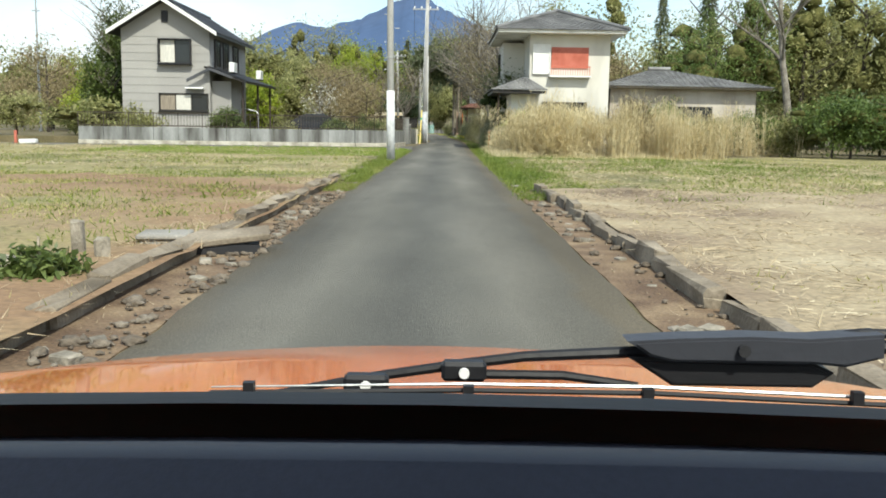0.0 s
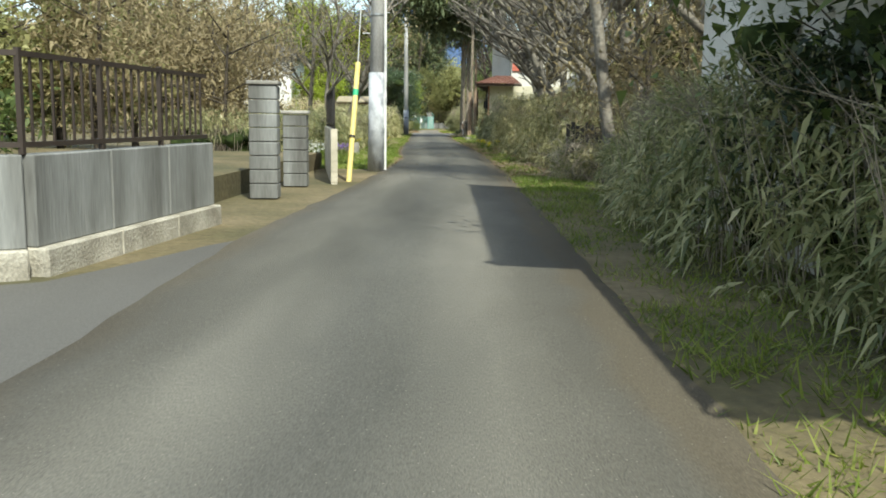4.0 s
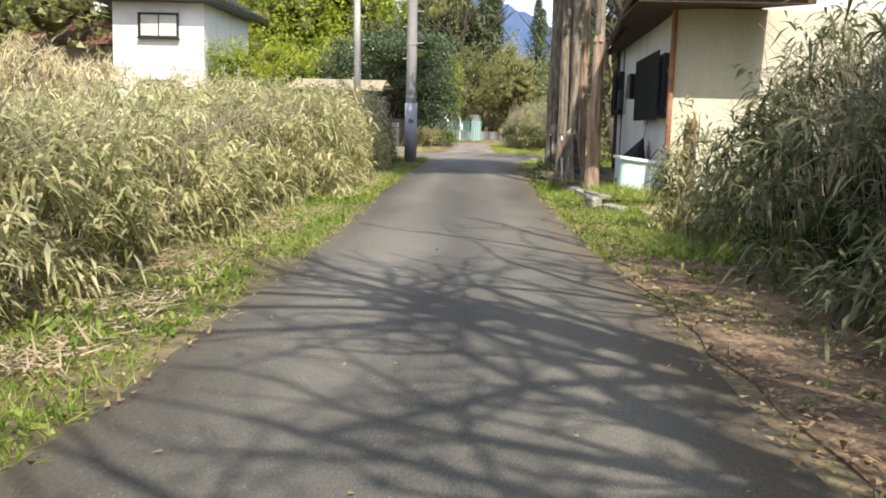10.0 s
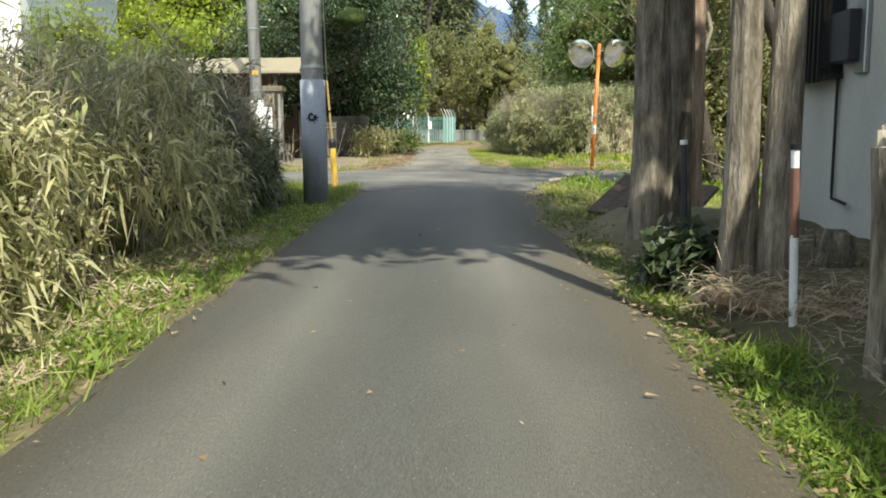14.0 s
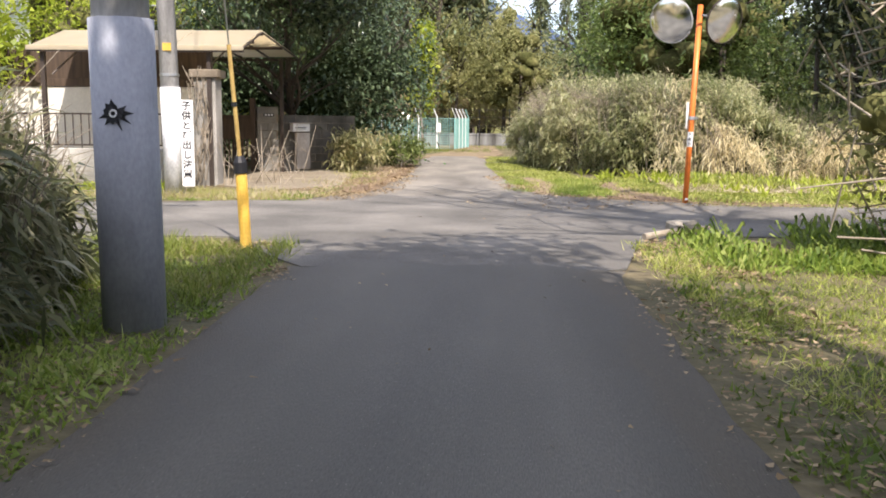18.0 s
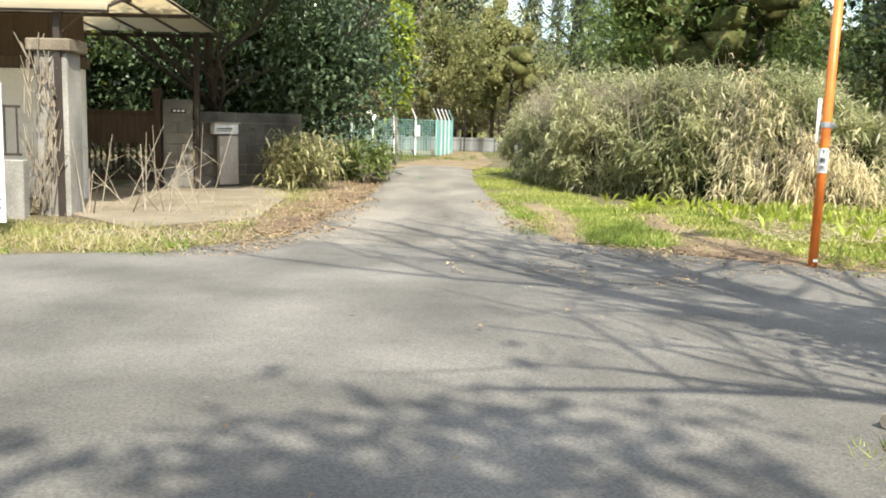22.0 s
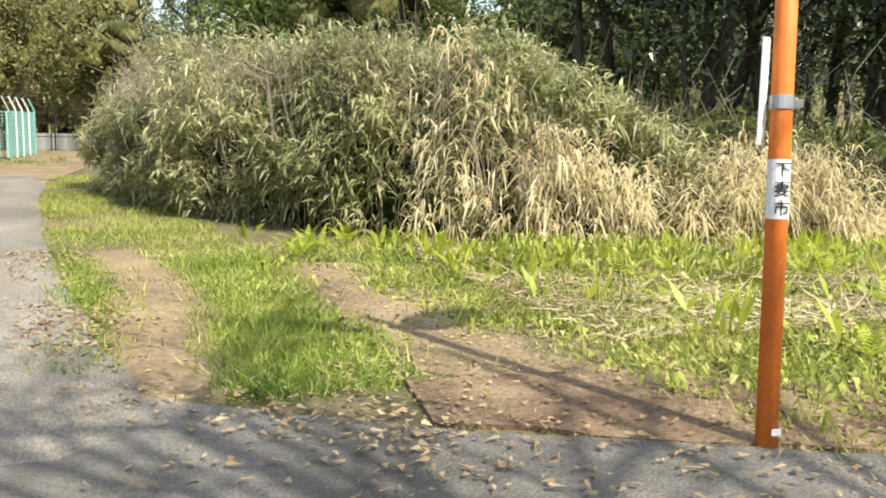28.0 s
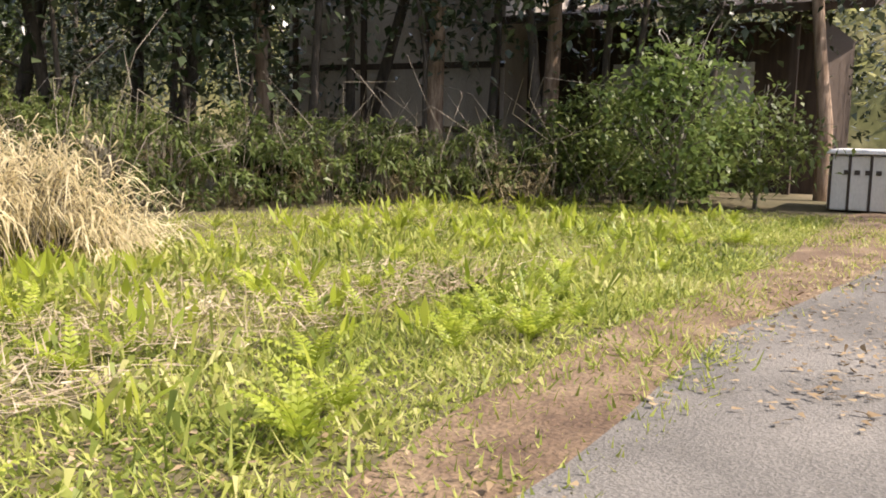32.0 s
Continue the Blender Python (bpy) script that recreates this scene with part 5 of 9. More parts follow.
def woods(name, rows, material, label, n=900, leaf=(0.5, 0.3), seed=1, conifer=False, bark="bark_dark", category="woods", tuft=0.17, clumps=34):
    """A stand of trees too many to count: rows of x, y, height, crown radius."""
    g = np.random.default_rng(seed)
    t = thing(name, 0, 0, 0, 0, label, category, kind="stuff")
    P, D, segs = [], [], []
    n, leaf = int(n * 1.25), (leaf[0] * 0.8, leaf[1] * 0.82)
    for i, (x, y, h, cr) in enumerate(rows):
        if conifer:
            u = g.random(n) ** 0.7
            a = g.random(n) * 2 * np.pi
            tier = 0.7 + 0.4 * np.sin(u * 38 + i + 2.0 * np.sin(3 * a + i))
            rad = cr * (1.02 - u) * tier * np.sqrt(g.random(n)) + 0.1
            P.append(np.column_stack([x + rad * np.cos(a), y + rad * np.sin(a), h * (0.10 + 0.90 * u) - 0.15 * rad]))
            D.append(np.column_stack([np.cos(a), np.sin(a), -0.25 + 0.4 * g.normal(size=n)]))
        else:
            P.append(crown_points(n, (x, y, h * 0.56), (cr, cr, h * 0.42), clumps, 0.4, seed * 100 + i, tuft))
            D.append(ball_dirs(n, 0.3))
        lx_, ly_ = g.normal(0, 0.03, 2) * h
        segs.append((x, y, -0.1, x + lx_, y + ly_, h * 0.8, 0.016 * h + 0.02, 0.005 * h))
        for _ in range(6):
            a, zz = g.random() * 6.28, h * g.uniform(0.3, 0.75)
            segs.append((x + lx_ * zz / h, y + ly_ * zz / h, zz, x + cr * 0.8 * math.cos(a), y + cr * 0.8 * math.sin(a), zz + h * 0.14, 0.007 * h, 0.002 * h))
    P, D = np.concatenate(P), np.concatenate(D)
    P[:, 2] = np.maximum(P[:, 2], 0.1)
    k = len(P)
    blades("crowns", P, D, leaf[0] * (0.5 + 1.0 * g.random(k)), leaf[1] * (0.5 + 1.0 * g.random(k)), M[material], t, 0.25, 0.6, True)
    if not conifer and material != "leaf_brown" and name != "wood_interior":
        # Dark lumps added in each crown: painted inner shade, closed to the sky.
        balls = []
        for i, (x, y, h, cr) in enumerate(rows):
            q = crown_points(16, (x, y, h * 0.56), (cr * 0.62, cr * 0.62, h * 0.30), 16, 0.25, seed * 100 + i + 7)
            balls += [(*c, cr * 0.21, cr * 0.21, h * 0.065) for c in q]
        cores("crown_shade_cores", balls, M["inner_shade_green" if material in ("leaf_dark_and_shaded", "leaf_mid") else "inner_shade_olive"], t, seed)
    bars_mesh("trunks", segs, M[bark], t, 6)
    return t


def scatter(n, x0, x1, y0, y1, h0, h1, r0, r1, seed):
    g = np.random.default_rng(seed)
    return [(g.uniform(x0, x1), g.uniform(y0, y1), g.uniform(h0, h1), g.uniform(r0, r1)) for _ in range(n)]


# beyond the first houses
woods("far_woods", scatter(14, -26, -4, 150, 188, 13, 18, 3.5, 5.5, 30), "leaf_olive", "tall spring woods beyond the yard", 2000, (0.5, 0.34), 30)
woods("far_woods", scatter(14, -62, -20, 112, 160, 8, 13, 3.5, 5.5, 31), "leaf_olive", "far spring woods, olive and brown", 2000, (0.5, 0.34), 31)
woods("far_woods", scatter(9, -17, -5, 138, 152, 10.5, 13.5, 2.8, 3.8, 332), "leaf_spring", "tall trees in fresh yellow-green leaf", 2600, (0.36, 0.24), 332)
woods("far_woods", scatter(11, -50, -25, 96, 150, 7, 11.5, 3, 4.5, 32), "leaf_spring", "far trees in fresh yellow-green leaf", 2600, (0.42, 0.28), 32)
woods("far_woods", scatter(9, -50, -19, 84, 130, 6, 9, 2.6, 4, 33), "leaf_brown", "far bare brownish trees", 1800, (0.5, 0.16), 33)
woods("garden_trees", scatter(9, -30, -9, 66, 77, 3.0, 5.5, 1.6, 2.6, 41), "leaf_olive", "olive garden trees and shrubs", 2000, (0.26, 0.14), 41)
woods("garden_trees", scatter(7, -28, -9, 62, 74, 3.0, 5.0, 1.5, 2.4, 42), "leaf_spring", "fresh green garden trees and shrubs", 2600, (0.24, 0.14), 42)
woods("field_edge_brush", scatter(14, -46, -19, 50, 72, 2.0, 4.2, 1.6, 3, 43), "leaf_olive", "olive brush along the far field edge", 1800, (0.32, 0.18), 43)
woods("dark_woods", scatter(16, 10, 42, 62, 100, 9, 14, 3, 4.6, 34), "leaf_olive", "dense mixed woods behind the houses", 2300, (0.34, 0.22), 34)
woods("dark_woods", scatter(10, 14, 45, 58, 72, 7, 11.5, 2.6, 4, 44), "leaf_green", "mixed green woods behind the annexe", 3000, (0.26, 0.15), 44)
woods("conifer_stand", scatter(12, 16, 48, 74, 92, 11, 15, 2.2, 3.2, 144), "conifer", "dark conifers behind the annexe", 2200, (0.4, 0.15), 144, True)
woods("field_brush", scatter(16, 17.0, 34, 41, 50, 1.9, 3.3, 1.8, 3, 45), "leaf_green", "green brush at the field's far side", 2000, (0.22, 0.12), 45)
woods("lane_trees", scatter(7, 8.5, 13, 62, 92, 5, 8, 2, 3, 46), "leaf_brown", "thin trees behind the bamboo thicket", 1800, (0.22, 0.12), 46)
woods("lane_trees", scatter(9, -12, -5.8, 66, 78, 4, 6.5, 1.6, 2.6, 47), "leaf_brown", "brown leafless thicket trees behind the bamboo", 2200, (0.24, 0.08), 47)
# end of the lane
woods("conifer_stand", scatter(22, -16, 26, 172, 198, 13, 19, 2.4, 3.6, 35), "conifer", "tall dark conifers at the end of the lane", 2400, (0.46, 0.16), 35, True)
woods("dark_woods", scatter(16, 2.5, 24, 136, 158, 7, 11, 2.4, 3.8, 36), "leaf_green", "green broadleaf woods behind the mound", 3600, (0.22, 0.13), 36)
woods("conifer_stand", scatter(14, -11, 8, 158, 172, 11, 15, 2.0, 3.0, 38), "conifer", "dark conifers closing the view along the lane", 2600, (0.4, 0.15), 38, True)
woods("end_scrub", scatter(16, -20, 4, 156, 170, 2.6, 4.5, 1.8, 3.0, 48), "leaf_brown", "brown scrub behind the low wall", 2000, (0.34, 0.12), 48)
woods("end_trees", scatter(5, -2.5, 3, 154, 164, 5, 8, 1.6, 2.4, 49), "leaf_olive", "light olive trees beyond the enclosure", 3000, (0.26, 0.12), 49)
woods("yard_trees", [(-12.5, 130, 5.6, 2.4), (-10.5, 128.5, 4.6, 2.0), (-9.0, 131, 6.0, 2.2), (-14.5, 133, 6, 2.5), (-10.2, 124.8, 5.0, 1.9), (-11.8, 122.5, 4.6, 1.7)], "leaf_spring", "bright yellow-green trees behind the yard", 3800, (0.2, 0.11), 50)
tree("evergreen_tree", -5.0, 129.6, 5.4, 0.16, "dense dark glossy evergreen leaning over the yard wall", "leaf_gloss", 30000, (2.5, 2.2, 2.6), 2.8, 0.15, 0.07, "bark_dark", seed=51, clumps=110, hollow=0.3)
# Two dark crowns added to stand in for the black shade behind the gate.
tree("evergreen_tree", -7.6, 129.0, 5.6, 0.15, "dark evergreen added to stand in for the shade behind the gate", "leaf_gloss", 16000, (2.2, 1.8, 2.5), 2.7, 0.15, 0.07, "bark_dark", seed=351, clumps=70, hollow=0.3)
tree("evergreen_tree", -9.6, 127.6, 4.2, 0.12, "dark leaf mass added for the shade behind the screen wall", "leaf_dark_and_shaded", 9000, (1.6, 1.5, 1.7), 2.1, 0.15, 0.07, "bark_dark", seed=352, clumps=50, hollow=0.3)
# Added crown, mostly above the view, leaned out to shade the block wall.
tree("evergreen_tree", -5.75, 127.7, 5.6, 0.13, "added evergreen leaned out to shade the gate and block wall", "leaf_gloss", 14000, (2.2, 2.0, 1.1), 4.3, 0.14, 0.06, "bark_dark", lean=(0.25, -0.8), seed=52, clumps=60, hollow=0.35)
tree("young_tree", -3.1, 139.0, 5.6, 0.06, "slender young tree in bright fresh leaf", "leaf_spring", 2500, (0.55, 0.55, 1.8), 3.2, 0.2, 0.1, seed=53, clumps=22)
tree("shrub", -3.75, 126.0, 1.1, 0.03, "yellow-green leggy shrub at the wall's foot", "sasa_dry", 2600, (0.75, 0.7, 0.5), 0.5, 0.2, 0.035, "bark_grey", 2, 0.8, 0.1, seed=54, category="shrub", clumps=26)
tree("shrub", -2.95, 128.4, 0.9, 0.03, "dark green shrub beneath the evergreen", "leaf_mid", 1800, (0.6, 0.8, 0.45), 0.42, 0.12, 0.05, "bark_grey", 2, 0.8, 0.1, seed=55, category="shrub", clumps=20)

# bare trees that throw their branches' shadows on the lane
for x, y, h, r, s, ln in ((4.7, 79.5, 8.0, 0.24, 0.66, (-0.42, 0.0)), (5.7, 72.5, 8.4, 0.21, 0.66, (-0.44, 0.05)), (5.6, 66.0, 8.3, 0.19, 0.66, (-0.44, 0.0)), (5.0, 84.5, 7.2, 0.2, 0.62, (-0.40, 0.05)), (5.4, 58.6, 8.3, 0.19, 0.64, (-0.42, 0.05)), (3.7, 111.6, 9.2, 0.14, 0.64, (-0.26, 0.02)), (5.4, 111.2, 10.2, 0.16, 0.62, (-0.36, 0.0)), (5.9, 75.8, 8.9, 0.22, 0.66, (-0.43, 0.0)), (5.7, 69.2, 8.8, 0.21, 0.66, (-0.46, 0.0)), (5.4, 81.8, 8.8, 0.24, 0.64, (-0.46, 0.04))):
    tree("cherry_tree", x, y, h, r, "old leafless cherry tree with spreading grey branches", None, bark="bark_dark" if y > 100 else "bark_grey", levels=4, spread=s, first=0.3, kids=5, lean=ln, wander=0.17, group="bare trees")
tree("cherry_tree", -4.15, 82.3, 6.9, 0.18, "old leafless cherry tree leaning from the thicket", "leaf_brown", 1500, (2.4, 2.4, 1.6), 4.6, 0.12, 0.05, "bark_grey", 4, 0.62, 0.3, 4, (0.24, -0.04), 61, group="bare trees", wander=0.16)
tree("bare_tree", 19.0, 50.5, 10.5, 0.26, "tall pale leafless tree beside the annexe", None, bark="bark_grey", levels=4, spread=0.55, first=0.45, kids=3, wander=0.14, group="bare trees")
tree("bare_tree", -24, 74, 8.5, 0.14, "thin leafless tree at the field's edge", None, bark="bark_grey", levels=4, spread=0.45, first=0.3, kids=3, group="bare trees")
tree("spring_tree", -19.8, 55.5, 6.0, 0.14, "round tree in fresh dark-green leaf beside the grey house", "leaf_mid", 6500, (1.8, 1.8, 2.6), 3.6, 0.2, 0.12, seed=62, clumps=40)
tree("conifer_tree", -21.5, 62, 8.5, 0.18, "dark pointed conifer behind the grey house", "conifer", 6000, (1.5, 1.5, 3.5), 5.2, 0.3, 0.1, seed=63, clumps=50)
tree("magnolia_tree", -7.6, 57.0, 3.6, 0.06, "small white-flowering magnolia in the garden", "flower_white", 420, (1.2, 1.2, 1.1), 2.5, 0.09, 0.07, seed=64, clumps=60, hollow=0.3)
tree("garden_shrub", -11.9, 50.6, 1.9, 0.05, "clipped dark green shrub behind the garden railing", "leaf_mid", 4200, (0.95, 0.8, 0.75), 1.15, 0.13, 0.06, "bark_grey", 2, 0.7, 0.1, seed=65, category="shrub", clumps=40)
for x, y, s in ((-6.3, 52.6, 66), (-8.9, 51.6, 67), (-4.4, 52.3, 68), (-16.5, 49.6, 69)):
    tree("garden_shrub", x, y, 1.5, 0.04, "loose garden shrub behind the railing", "leaf_olive" if s % 2 else "leaf_mid", 1700, (0.8, 0.7, 0.65), 1.0, 0.12, 0.05, "bark_grey", 2, 0.7, 0.1, seed=s, category="shrub", clumps=24)
tree("dark_shrub", 3.75, 47.9, 1.6, 0.05, "dark evergreen shrub before the white house's porch", "leaf_dark_and_shaded", 4500, (0.6, 0.9, 0.6), 1.25, 0.11, 0.05, "bark_dark", 2, 0.7, 0.1, seed=70, category="shrub", clumps=40)
tree("dark_shrub", 3.5, 51.0, 1.9, 0.05, "dark evergreen shrub by the lane", "leaf_dark_and_shaded", 6000, (0.8, 1.2, 0.75), 1.25, 0.11, 0.05, "bark_dark", 2, 0.7, 0.1, seed=71, category="shrub", clumps=40)
tree("brown_bush", 8.3, 39.6, 2.6, 0.04, "brown leafless bush among the reeds", "leaf_brown", 3400, (0.85, 0.7, 1.15), 1.5, 0.2, 0.03, "bark_dark", 3, 0.5, 0.05, seed=72, category="shrub", clumps=30)
for x, y, h, sd in ((10.6, 45.6, 2.6, 311), (12.6, 44.6, 1.9, 312), (15.2, 45.8, 2.2, 313), (17.0, 44.0, 2.0, 314)):
    tree("green_shrub", x, y, h, 0.05, "loose green shrub before the annexe", "leaf_green" if sd % 2 else "leaf_olive", 3600, (1.25, 0.9, 0.42 * h), 0.52 * h, 0.17, 0.08, "bark_grey", 3, 0.6, 0.1, seed=sd, category="shrub", clumps=34)
for x, y, h, sd, lf in ((3.3, 60.5, 9.0, 321, "leaf_brown"), (6.2, 64.0, 9.5, 323, "leaf_brown")):
    tree("roadside_tree", x, y, h, 0.14, "tall grey-olive tree over the lane's edge", lf, 4200, (1.8, 2.0, 0.32 * h), 0.66 * h, 0.14, 0.05, "bark_grey", 3, 0.5, 0.3, lean=(-0.16, 0), seed=sd, clumps=70, hollow=0.25)
# Two crowns added above the view to dapple lane and left thicket.
for y_, sd in ((74.6, 333),):
    tree("roadside_tree", 4.8, y_, 10.2, 0.15, "added arching tree, crown out of view, shading lane and left thicket", "leaf_olive", 1500, (3.0, 3.0, 1.0), 8.3, 0.17, 0.09, "bark_grey", 3, 0.55, 0.45, lean=(-0.5, 0.02), seed=sd, clumps=46, hollow=0.15)
tree("roadside_tree", 5.0, 76.0, 8.4, 0.13, "added leaning tree, crown out of view, shading the lane", "leaf_olive", 1900, (2.3, 3.4, 1.2), 6.4, 0.16, 0.09, "bark_grey", 3, 0.55, 0.4, lean=(-0.36, 0.03), seed=331, clumps=44, hollow=0.2)
tree("green_shrub", 6.0, 43.6, 1.6, 0.04, "light green shrub at the white house", "leaf_spring", 4000, (1.6, 0.9, 0.7), 1.0, 0.13, 0.06, "bark_grey", 2, 0.7, 0.1, seed=73, category="shrub", clumps=36)
woods("verge_trees", scatter(10, 3.0, 8, 52, 62, 3.6, 6.5, 1.3, 2.2, 74), "leaf_brown", "grey-brown leafless trees over the lane", 1700, (0.22, 0.06), 74)
woods("verge_trees", scatter(4, 3.4, 8, 50, 60, 3.0, 5.0, 1.2, 1.8, 75), "leaf_mid", "dark leafy trees behind the brush", 2600, (0.15, 0.08), 75)
tree("weed_bush", -2.75, 6.15, 0.5, 0.02, "low dark green weed clump at the field's edge", "leaf_mid", 1300, (0.28, 0.28, 0.17), 0.16, 0.10, 0.04, "twig", 2, 0.8, 0.0, seed=76, category="shrub", clumps=22)

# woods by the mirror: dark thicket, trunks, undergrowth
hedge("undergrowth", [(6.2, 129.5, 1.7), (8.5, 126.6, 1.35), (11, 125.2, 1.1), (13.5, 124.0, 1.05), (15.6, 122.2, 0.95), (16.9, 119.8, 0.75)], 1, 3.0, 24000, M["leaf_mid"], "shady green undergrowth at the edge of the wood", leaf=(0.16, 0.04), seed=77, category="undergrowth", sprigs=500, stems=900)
hedge("dry_grass_heap", [(5.2, 122.5, 0.4), (6.2, 122.3, 0.62), (7.2, 122.2, 0.66), (7.9, 122.3, 0.2)], 1, 0.9, 5200, M["reed"], "arching heap of dry straw-coloured bamboo grass", leaf=(0.34, 0.016), seed=78, category="grass", sprigs=120, stems=200, chaos=0.5, droop=0.5, core="inner_shade_olive")
hedge("fallen_bamboo", [(3.0, 123.5, 1.7), (3.8, 122.5, 1.0), (4.6, 122.0, 0.4)], 1, 0.55, 3000, M["reed"], "pale fallen bamboo leaves hanging from the mound", leaf=(0.24, 0.018), seed=79, category="grass", sprigs=80, stems=100, chaos=0.6, droop=0.6, core=None)
hedge("dead_brush", [(7.5, 127.4, 1.1), (9.0, 126.6, 0.5), (10.2, 126.0, 0.95), (11.5, 125.4, 0.45), (12.8, 124.6, 0.75), (13.8, 123.8, 0.4), (15.6, 121.9, 0.6)], 1, 1.9, 10000, M["leaf_brown"], "brown dead brush and vines before the trunks", leaf=(0.22, 0.02), seed=80, category="undergrowth", sprigs=160, stems=260, gap=0.05, bulge=0.9, chaos=1.4)
R8 = random.Random(8)
# Crowns use the darkened leaf colour to paint the wood's shade.
for x, y, r, h in ((18.2, 123.3, 0.19, 9), (17.9, 124.3, 0.11, 8), (14.0, 129.5, 0.14, 9), (15.2, 127.6, 0.16, 9), (16.4, 126.6, 0.12, 8), (12.2, 131.0, 0.15, 9), (17.6, 121.4, 0.09, 7), (18.8, 120.4, 0.10, 7), (10.4, 132.0, 0.13, 9), (20.0, 118.6, 0.16, 8), (17.2, 123.0, 0.12, 8), (14.6, 126.0, 0.10, 8), (11.4, 128.6, 0.12, 8), (18.4, 122.2, 0.10, 7), (13.2, 127.8, 0.08, 7), (16.6, 128.8, 0.10, 8), (9.6, 128.2, 0.07, 7), (10.6, 127.2, 0.05, 6), (12.4, 126.6, 0.06, 6), (13.8, 126.6, 0.05, 6), (15.9, 124.6, 0.06, 7), (16.8, 124.9, 0.20, 9), (8.6, 130.2, 0.1, 8)):
    tree("wood_tree", x, y, h + R8.uniform(0, 1), r, "straight dark trunk of the shady wood", "leaf_dark_and_shaded", 1900, (2.0, 2.0, 2.4), h * 0.72, 0.2, 0.11, "bark_cedar" if r > 0.15 else "bark_dark", 2, 0.55, 0.45, 3, (R8.uniform(-0.04, 0.04), R8.uniform(-0.04, 0.04)), int(x * 10 + y), group="wood trees", clumps=30)
# Canopy added above the view only to shade the wood's edge.
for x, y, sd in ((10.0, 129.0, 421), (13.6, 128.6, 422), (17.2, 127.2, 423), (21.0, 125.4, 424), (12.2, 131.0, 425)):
    tree("wood_tree", x, y, 11.5, 0.15, "added tall tree, crown out of view, shading the wood's edge", "leaf_mid", 5200, (3.0, 4.4, 1.7), 9.0, 0.24, 0.13, "bark_dark", 2, 0.6, 0.75, 3, lean=(0, -0.42), seed=sd, group="wood trees", clumps=50, hollow=0.2)
tree("leaning_tree", 17.0, 117.2, 4.2, 0.09, "slanting grey trunk at the road's edge", "leaf_mid", 1800, (1.4, 1.4, 1.2), 3.4, 0.13, 0.07, "bark_grey", 3, 0.6, 0.5, 3, (0.1, -0.42), 81, group="wood trees")
tree("broadleaf_shrub", 15.4, 120.0, 2.6, 0.05, "sunlit light green broadleaf shrub at the wood's edge", "leaf_green", 2400, (1.0, 1.0, 1.05), 1.4, 0.13, 0.07, "bark_grey", 3, 0.6, 0.1, seed=82, category="shrub", clumps=46)
# Leaf colour darkened to stand in for shade inside the wood.
woods("wood_interior", scatter(16, 12, 34, 130, 146, 6, 10, 2.2, 3.4, 83), "leaf_dark_and_shaded", "interior of the wood, leaves coloured dark for its shade", 2600, (0.24, 0.14), 83)
woods("wood_interior", scatter(12, 22, 40, 108, 130, 6, 10, 2.2, 3.4, 84), "leaf_dark_and_shaded", "trees behind the house in the wood, leaves coloured dark for shade", 1300, (0.24, 0.14), 84)

# wooded ridge that closes the view all round the far side
g4 = np.random.default_rng(4)
line = np.array([(-190, 175), (-120, 205), (-60, 218), (0, 222), (45, 212), (78, 180), (88, 140), (92, 100), (110, 60), (150, 30)], float)
seg = np.linalg.norm(np.diff(line, axis=0), axis=1)
cum = np.concatenate([[0], np.cumsum(seg)])
ss = np.arange(0, cum[-1], 3.0)
cx, cy = np.interp(ss, cum, line[:, 0]), np.interp(ss, cum, line[:, 1])
nx, ny = -np.gradient(cy), np.gradient(cx)
nl = np.hypot(nx, ny)
nx, ny = nx / nl, ny / nl
V, rows_ = [], 9
for i in range(len(ss)):
    H = 11 + 4.5 * noise.noise((ss[i] * 0.02, 0, 3)) + 4 * max(0, min(1, (cx[i] - 10) / 60))
    for j in range(rows_):
        u = j / (rows_ - 1)
        off = -9 + 26 * u
        lump = noise.noise((ss[i] * 0.16, off * 0.2, 0)) * 2.6 + noise.noise((ss[i] * 0.5, off * 0.5, 7)) * 0.9
        V.append((cx[i] + nx[i] * off, cy[i] + ny[i] * off, -0.5 if j == 0 else H * min(1, u * 1.5) ** 0.6 + lump))
V = np.array(V)
idx = [[i * rows_ + j, (i + 1) * rows_ + j, (i + 1) * rows_ + j + 1, i * rows_ + j + 1] for i in range(len(ss) - 1) for j in range(rows_ - 1)]
rg_ = thing("wooded_ridge", 0, 0, 0, 0, "distant wooded ridge, brown and olive in early spring", "woods", kind="stuff")
quads("hillside", V, np.array(idx).ravel(), np.full(len(idx), 4), M["far_wood"], rg_)
k = 26000
P = V[g4.integers(0, len(V), k)] + g4.normal(size=(k, 3)) * np.array([2.4, 2.4, 0.8])
blades("tree_tops", P, ball_dirs(k, 0.5), g4.uniform(0.9, 2.0, k), g4.uniform(0.5, 1.1, k), M["leaf_olive"], rg_, 0.2, 0.5, True)

for x, y, s in ((-4.75, 82.6, 91), (-5.9, 84.6, 92), (-7.6, 83.0, 93)):
    tree("cherry_tree", x, y, 6.2 + 0.2 * (s % 3), 0.13, "old leafless tree in the thicket beside the lane", "leaf_brown", 900, (2.0, 2.0, 1.5), 4.4, 0.12, 0.04, "bark_grey", 3, 0.6, 0.25, 4, (0.10 * (s % 3) - 0.1, -0.06), s, group="bare trees", wander=0.16)
